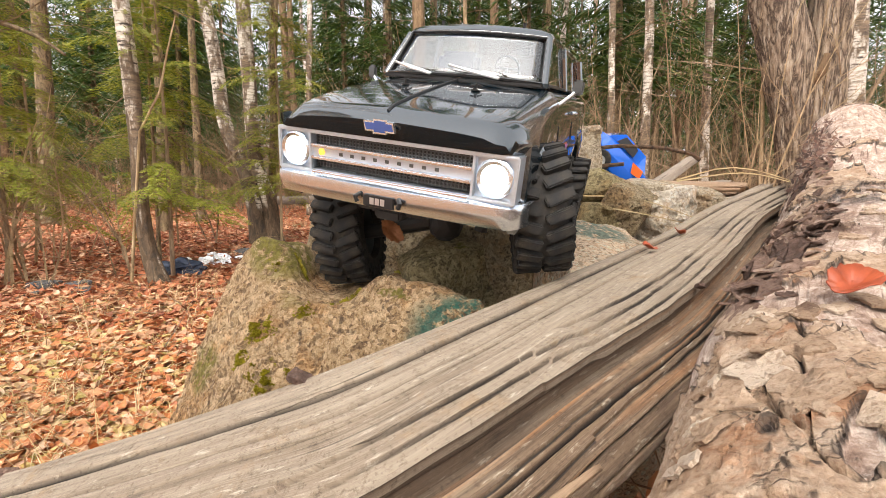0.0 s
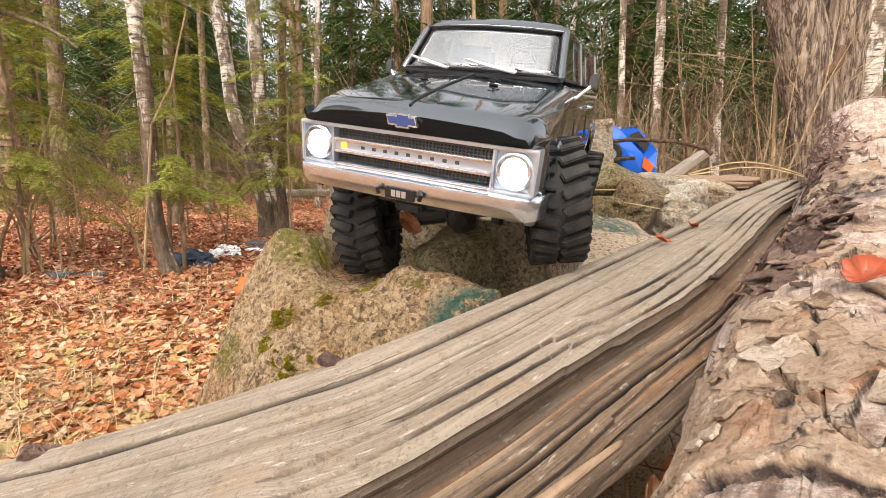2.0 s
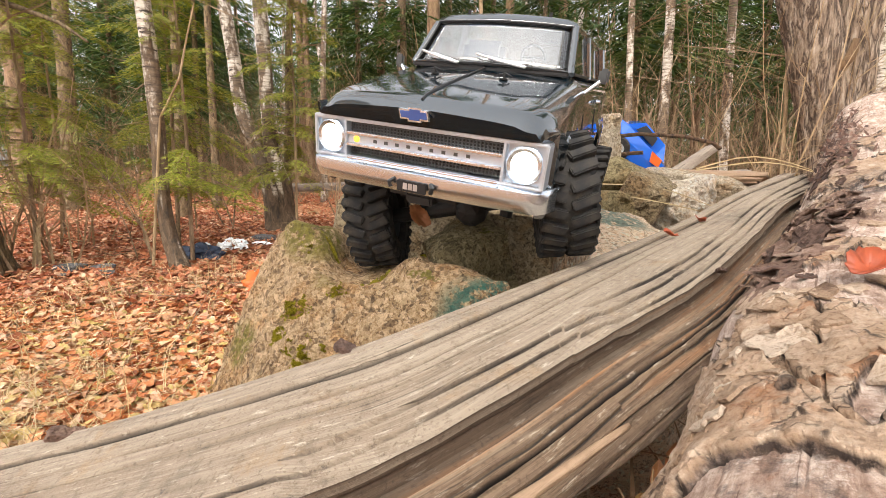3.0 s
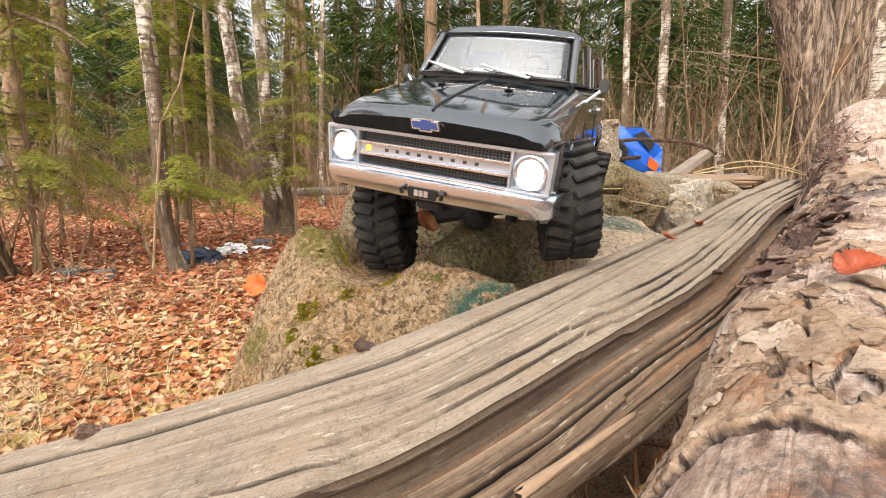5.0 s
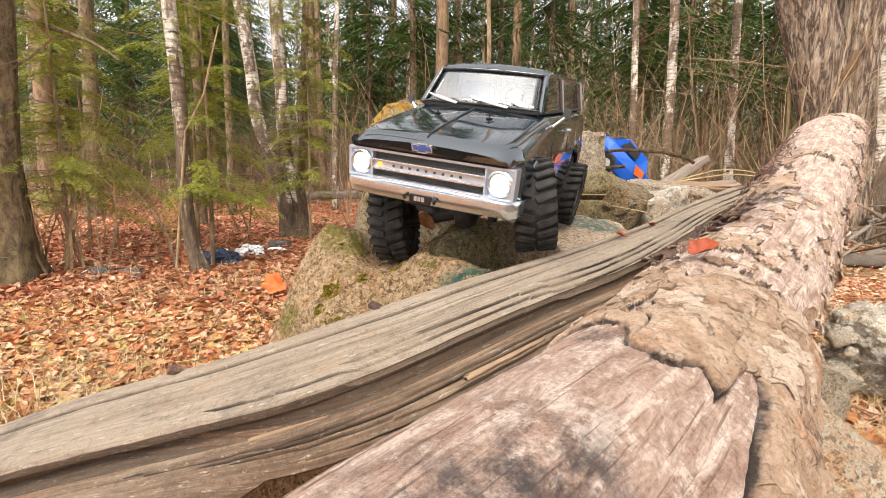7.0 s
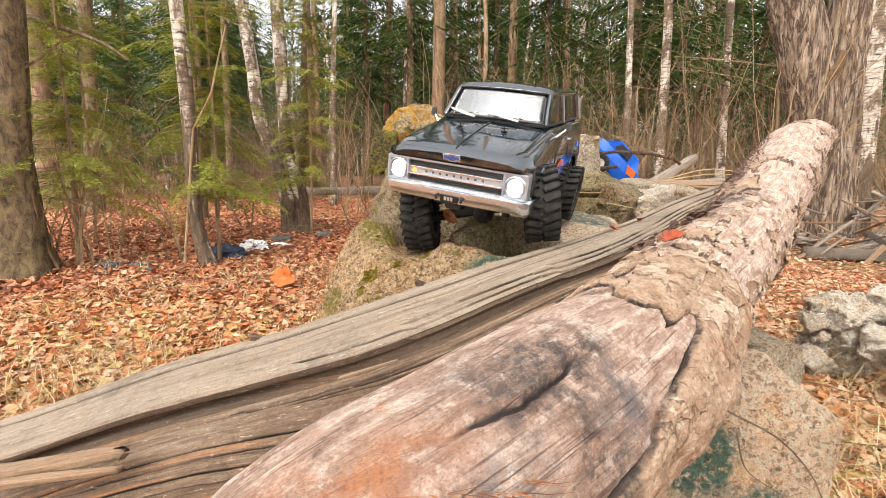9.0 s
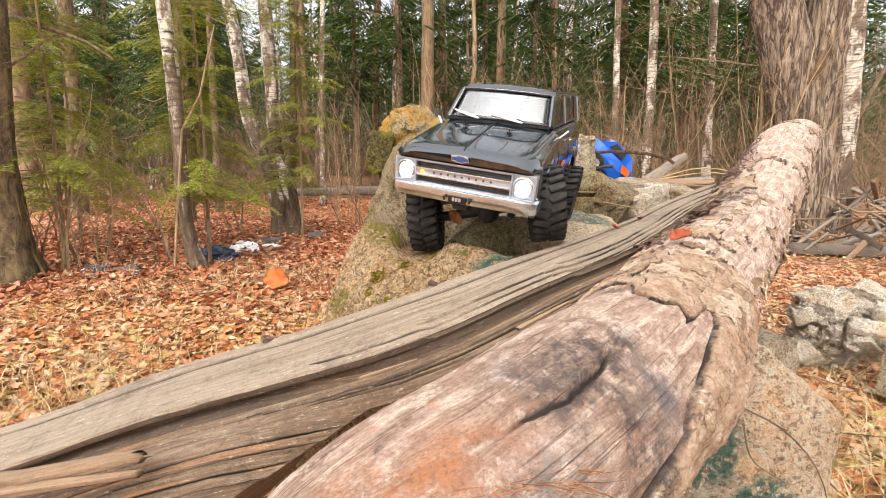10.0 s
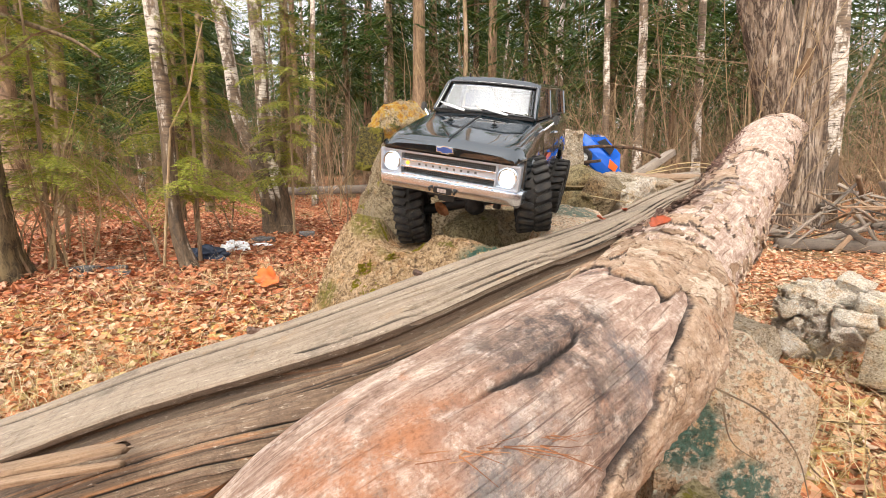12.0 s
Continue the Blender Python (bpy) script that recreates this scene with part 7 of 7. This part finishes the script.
# ---- woodpile on the far side ----
def woodpile():
    rnd = random.Random(51)
    for k in range(130):
        x, y = rnd.uniform(2.45, 4.7), rnd.uniform(3.3, 4.3)
        lay = rnd.random() ** 1.6
        z = ground_z(x, y) + 0.03 + 0.40 * lay * min(1, (x - 2.2) / 0.8)
        l = rnd.uniform(0.12, 0.6)
        a = rnd.gauss(0, 0.9)
        dz = rnd.gauss(0, 0.08)
        kind = k % 4
        plank("scrap_board" if kind else "log", (x - l / 2 * math.cos(a), y - l / 2 * math.sin(a), z - dz), (x + l / 2 * math.cos(a), y + l / 2 * math.sin(a), z + dz),
              rnd.uniform(0.016, 0.055), rnd.uniform(0.008, 0.018) if kind else rnd.uniform(0.03, 0.05), (M["greyboard"], M["darkboard"], M["greyboard"], M["darkboard"], M["splinter"])[k % 5],
              "weathered scrap board thrown on a woodpile" if kind else "short grey log thrown on a woodpile", 60 + k, "board" if kind else "log")
    plank("log", (2.35, 3.45, 0.05), (3.6, 3.3, 0.04), 0.11, 0.10, M["darkboard"], "dark wet log at the foot of a woodpile", 295, "log", 0.1)
    bm = bmesh.new()
    box(bm, 3.35, 3.2, 0.30, 3.85, 3.26, 0.32, 0.004)
    tagged(mesh_ob("white_batten", bm, M["plastic_white"]), "white painted batten on a woodpile", "batten")


woodpile()


# ---- litter under the birches ----
def crumple(name, x, y, size, mat, label, category, seed, flat=0.5):
    bm = bmesh.new()
    bmesh.ops.create_icosphere(bm, subdivisions=4, radius=1.0)
    for v in bm.verts:
        p = v.co.copy()
        k = 1 + 0.45 * fbm(p.x * 1.8 + seed, p.y * 1.8, p.z * 1.8, 4) - 0.18 * abs(noise.noise(p * 4 + Vector((seed, 0, 0))))
        v.co = Vector((p.x * size[0], p.y * size[1], max(p.z * size[2], -0.2 * size[2]))) * k
    ob = mesh_ob(name, bm, mat, None, True)
    ob.location = (x, y, ground_z(x, y) + size[2] * 0.15 + 0.03)
    return tagged(ob, label, category)


crumple("plastic_bag", -1.99, 2.62, (0.15, 0.10, 0.07), M["plastic_navy"], "crumpled dark blue bag among leaves", "bag", 1)
for k, (x, y, a, b, c) in enumerate(((-2.02, 2.92, 0.055, 0.03, 0.028), (-2.03, 3.12, 0.05, 0.03, 0.02), (-1.90, 2.95, 0.035, 0.03, 0.02), (-2.16, 3.2, 0.03, 0.02, 0.015), (-2.22, 3.0, 0.02, 0.02, 0.015), (-1.85, 3.15, 0.06, 0.03, 0.01))):
    crumple("plastic_scrap", x, y, (a * 1.3, b * 1.3, c * 1.6), M["plastic_white"], "scrap of torn white plastic on leaves", "rubbish", 3 + k)
for k, (x, y, s) in enumerate(((-2.52, 2.2, 0.075), (-2.2, 2.13, 0.05), (-2.35, 2.25, 0.06), (-2.42, 2.05, 0.04), (-1.98, 3.4, 0.09), (-1.72, 3.75, 0.08))):
    block("stone", (x, y, ground_z(x, y) + 0.01), (s * 2, s * 1.6, s * 1.1), (0, 0, 40 * k), M["stone_grey"], s * 0.14, s * 0.05, "dark grey stone among fallen leaves", 200 + k)


# ---- single leaves ----
def big_leaf(name, centre, size, turn, mat, label, lobes=5, curl=0.25, seed=0):
    """A curled leaf with a torn, uneven edge, folded along its midrib."""
    bm = bmesh.new()
    n = 54
    m = pose(*centre, *turn)
    mid = bm.verts.new(m @ Vector((0, 0, 0)))
    rings = []
    for f in (0.5, 1.0):
        ring = []
        for k in range(n):
            a = 2 * math.pi * k / n
            r = size * f * (0.42 + 0.05 * math.cos(lobes * a) + 0.05 * math.cos(a) + f * f * (0.07 * noise.noise((math.cos(a) * 3, math.sin(a) * 3, seed)) + 0.05 * noise.noise((math.cos(a) * 9, math.sin(a) * 9, seed))))
            x, y = r * math.cos(a), r * math.sin(a) * 0.75
            z = curl * (x * x + 1.5 * y * y) / size + 0.35 * abs(y) + 0.10 * size * noise.noise((x / size * 4, y / size * 4, seed + 5.5))
            ring.append(bm.verts.new(m @ Vector((x, y, z))))
        rings.append(ring)
    for k in range(n):
        bm.faces.new((mid, rings[0][k], rings[0][(k + 1) % n]))
        bm.faces.new((rings[0][k], rings[1][k], rings[1][(k + 1) % n], rings[0][(k + 1) % n]))
    ob = mesh_ob(name, bm, mat, None, True)
    ob.modifiers.new("thick", "SOLIDIFY").thickness = 0.0005
    return tagged(ob, label, "leaf")


big_leaf("dry_leaf", (0.184, 0.205, 0.4655), 0.022, (14, -16, 20), M["redleaf"], "curled red-brown dry leaf on the log", 0, 0.7, 3)
big_leaf("oak_leaf", (-1.14, 1.90, 0.02), 0.16, (62, 10, -10), M["orangeleaf"], "large orange leaf standing in the litter", 5, 0.5, 9)
big_leaf("dry_leaf", (0.185, 0.43, 0.456), 0.016, (10, 20, 0), M["redleaf"], "scrap of red leaf on the timber", 3, 0.5)
big_leaf("dry_leaf", (0.235, 0.485, 0.466), 0.016, (10, 20, 50), M["redleaf"], "scrap of red leaf on the timber", 3, 0.5)
plank("dead_log", (-3.6, 6.6, 0.42), (-0.9, 6.2, 0.50), 0.13, 0.12, M["darkboard"], "dark fallen trunk lying in the wood", 97, "log", 0.2)


# slivers standing off the timber
for k, (a, b, w, h) in enumerate((((-0.50, 0.106, 0.214), (-0.312, 0.102, 0.265), 0.030, 0.010), ((-0.46, 0.092, 0.221), (-0.30, 0.088, 0.259), 0.013, 0.006), ((-0.103, 0.112, 0.350), (-0.055, 0.120, 0.366), 0.005, 0.0015),
                                   ((0.03, 0.125, 0.396), (0.075, 0.155, 0.412), 0.005, 0.002))):
    plank("wood_sliver", a, b, w, h, M["splinter"], "orange-brown split sliver on the weathered timber", 120 + k, "wood sliver", 0.6)
# dark scraps stuck on the timber's edge, and a pale torn splinter
for k, (x, y, z, a) in enumerate(((-0.052, 0.214, 0.411, 0.013), (-0.245, 0.222, 0.338, 0.016), (0.182, 0.322, 0.443, 0.008))):
    block("bark_scrap", (x, y, z - 0.001), (a * 1.3, a * 0.7, a * 0.35), (8, 20, 40 * k), M["dark_plate"], 0.0009, 0.0008, "dark scrap of bark stuck on the timber", 510 + k, crag=0.001, cells=300.0)
# debris in the gap between timber and log
def gap_debris():
    rnd = random.Random(8)
    vs, fs = [], []
    for _ in range(280):
        t = rnd.random()
        x, y, z = 0.03 + 0.25 * t + rnd.gauss(0, 0.012), 0.06 + 0.32 * t + rnd.gauss(0, 0.012), 0.320 + 0.080 * t + rnd.gauss(0, 0.010)
        d = (0.6 + rnd.gauss(0, 0.35), 0.7 + rnd.gauss(0, 0.35), 0.12 + rnd.gauss(0, 0.14))
        twig_cloud(vs, fs, (x, y, z), d, rnd.uniform(0.03, 0.10), rnd.uniform(0.0006, 0.0018), 0, rnd)
    tagged(raw_mesh("bark_slivers", vs, fs, M["sliver"]), "loose splinters and straw between timber and log", "splinters", kind="stuff")


gap_debris()


def gap_leaves():
    rnd = random.Random(12)
    vs, fs = [], []
    for _ in range(90):
        t = rnd.random()
        c = Vector((-0.02 + 0.20 * t + rnd.gauss(0, 0.012), 0.05 + 0.22 * t + rnd.gauss(0, 0.012), 0.315 + 0.04 * t + rnd.gauss(0, 0.010)))
        s = rnd.uniform(0.006, 0.014)
        m = pose(*c, rnd.uniform(-60, 60), rnd.uniform(-60, 60), rnd.uniform(0, 360))
        b = len(vs)
        vs.extend(tuple(m @ Vector((x * s, y * s, z * s))) for x, y, z in ((-1, 0, 0), (-0.3, 0.5, 0.3), (0.5, 0.4, 0.2), (1, 0, 0.1), (0.4, -0.5, 0.3), (-0.3, -0.45, 0.25), (0, 0, 0)))
        fs.extend((b + 6, b + k, b + (k + 1) % 6) for k in range(6))
    tagged(raw_mesh("leaf_scraps", vs, fs, M["litter"]), "dark brown leaf scraps in the gap between timber and log", "leaves", kind="stuff")


gap_leaves()


# a leaf caught under the truck, a bare twig over the block, needles and straw on the log
big_leaf("dry_leaf", (-0.052, 0.405, 0.470), 0.026, (75, 50, 10), M["brownleaf"], "crumpled rusty leaf caught under the truck", 2, 1.2, 4)
stalks("bare_twig", [([(0.245, 0.20, 0.305), (0.30, 0.205, 0.275), (0.335, 0.205, 0.232), (0.345, 0.195, 0.185)], 0.0012), ([(0.25, 0.19, 0.29), (0.265, 0.195, 0.25), (0.30, 0.20, 0.225)], 0.0009)], M["twig"], "thin bare twig lying over a concrete block", "twig")


def log_straw():
    rnd = random.Random(4)
    vs, fs = [], []
    for _ in range(46):
        t = rnd.random()
        x, y = -0.012 + 0.058 * t + rnd.gauss(0, 0.004), -0.096 + 0.020 * t + rnd.gauss(0, 0.004)
        z = 0.4125 - 0.004 * t
        twig_cloud(vs, fs, (x, y, z), (rnd.gauss(0.9, 0.4), rnd.gauss(0.15, 0.35), rnd.gauss(-0.05, 0.1)), rnd.uniform(0.008, 0.026), rnd.uniform(0.0002, 0.0004), 0, rnd)
    tagged(raw_mesh("pine_straw", vs, fs, M["rust_straw"]), "reddish dry needles scattered on the log", "needles", kind="stuff")


log_straw()


# shreds of dark bark lifting off the log
def bark_shreds():
    rnd = random.Random(33)
    c = spline(LOG, 900)
    vs, fs = [], []
    # along the log from, to; angle round it, spread; how many
    for f0, f1, a0, da, count in ((0.52, 0.66, 128, 13, 170), (0.66, 0.76, 135, 14, 60)):
        for _ in range(count):
            i = int(900 * rnd.uniform(f0, f1))
            d = Vector(c[i + 2, :3] - c[i - 2, :3]).normalized()
            side = Vector((1.0, -0.6, 0.0))
            side = (side - d * side.dot(d)).normalized()
            up = side.cross(d)
            if up.z < 0:
                up = -up
            a = radians(rnd.gauss(a0, da))
            out = side * math.cos(a) + up * math.sin(a)
            tang = d.cross(out).normalized()
            p = Vector(c[i, :3]) + out * (c[i, 3] + 0.0035)
            l, w = rnd.uniform(0.004, 0.013), rnd.uniform(0.0007, 0.0022)
            turn = rnd.gauss(0, 0.5)
            e, g = d * math.cos(turn) + tang * math.sin(turn), tang * math.cos(turn) - d * math.sin(turn)
            lift = rnd.uniform(0.0, 0.004)
            b = len(vs)
            vs.extend(tuple(q) for q in (p - e * l, p - e * l * 0.3 + g * w + out * lift * 0.3, p + e * l * 0.6 + g * w * 0.7 + out * lift, p + e * l + out * lift * 1.2, p + e * l * 0.4 - g * w + out * lift * 0.6, p - e * l * 0.5 - g * w * 0.8))
            fs.append(tuple(range(b, b + 6)))
    tagged(raw_mesh("bark_shreds", vs, fs, M["flake"]), "curling shreds of dark bark on the log", "bark", kind="stuff")


bark_shreds()
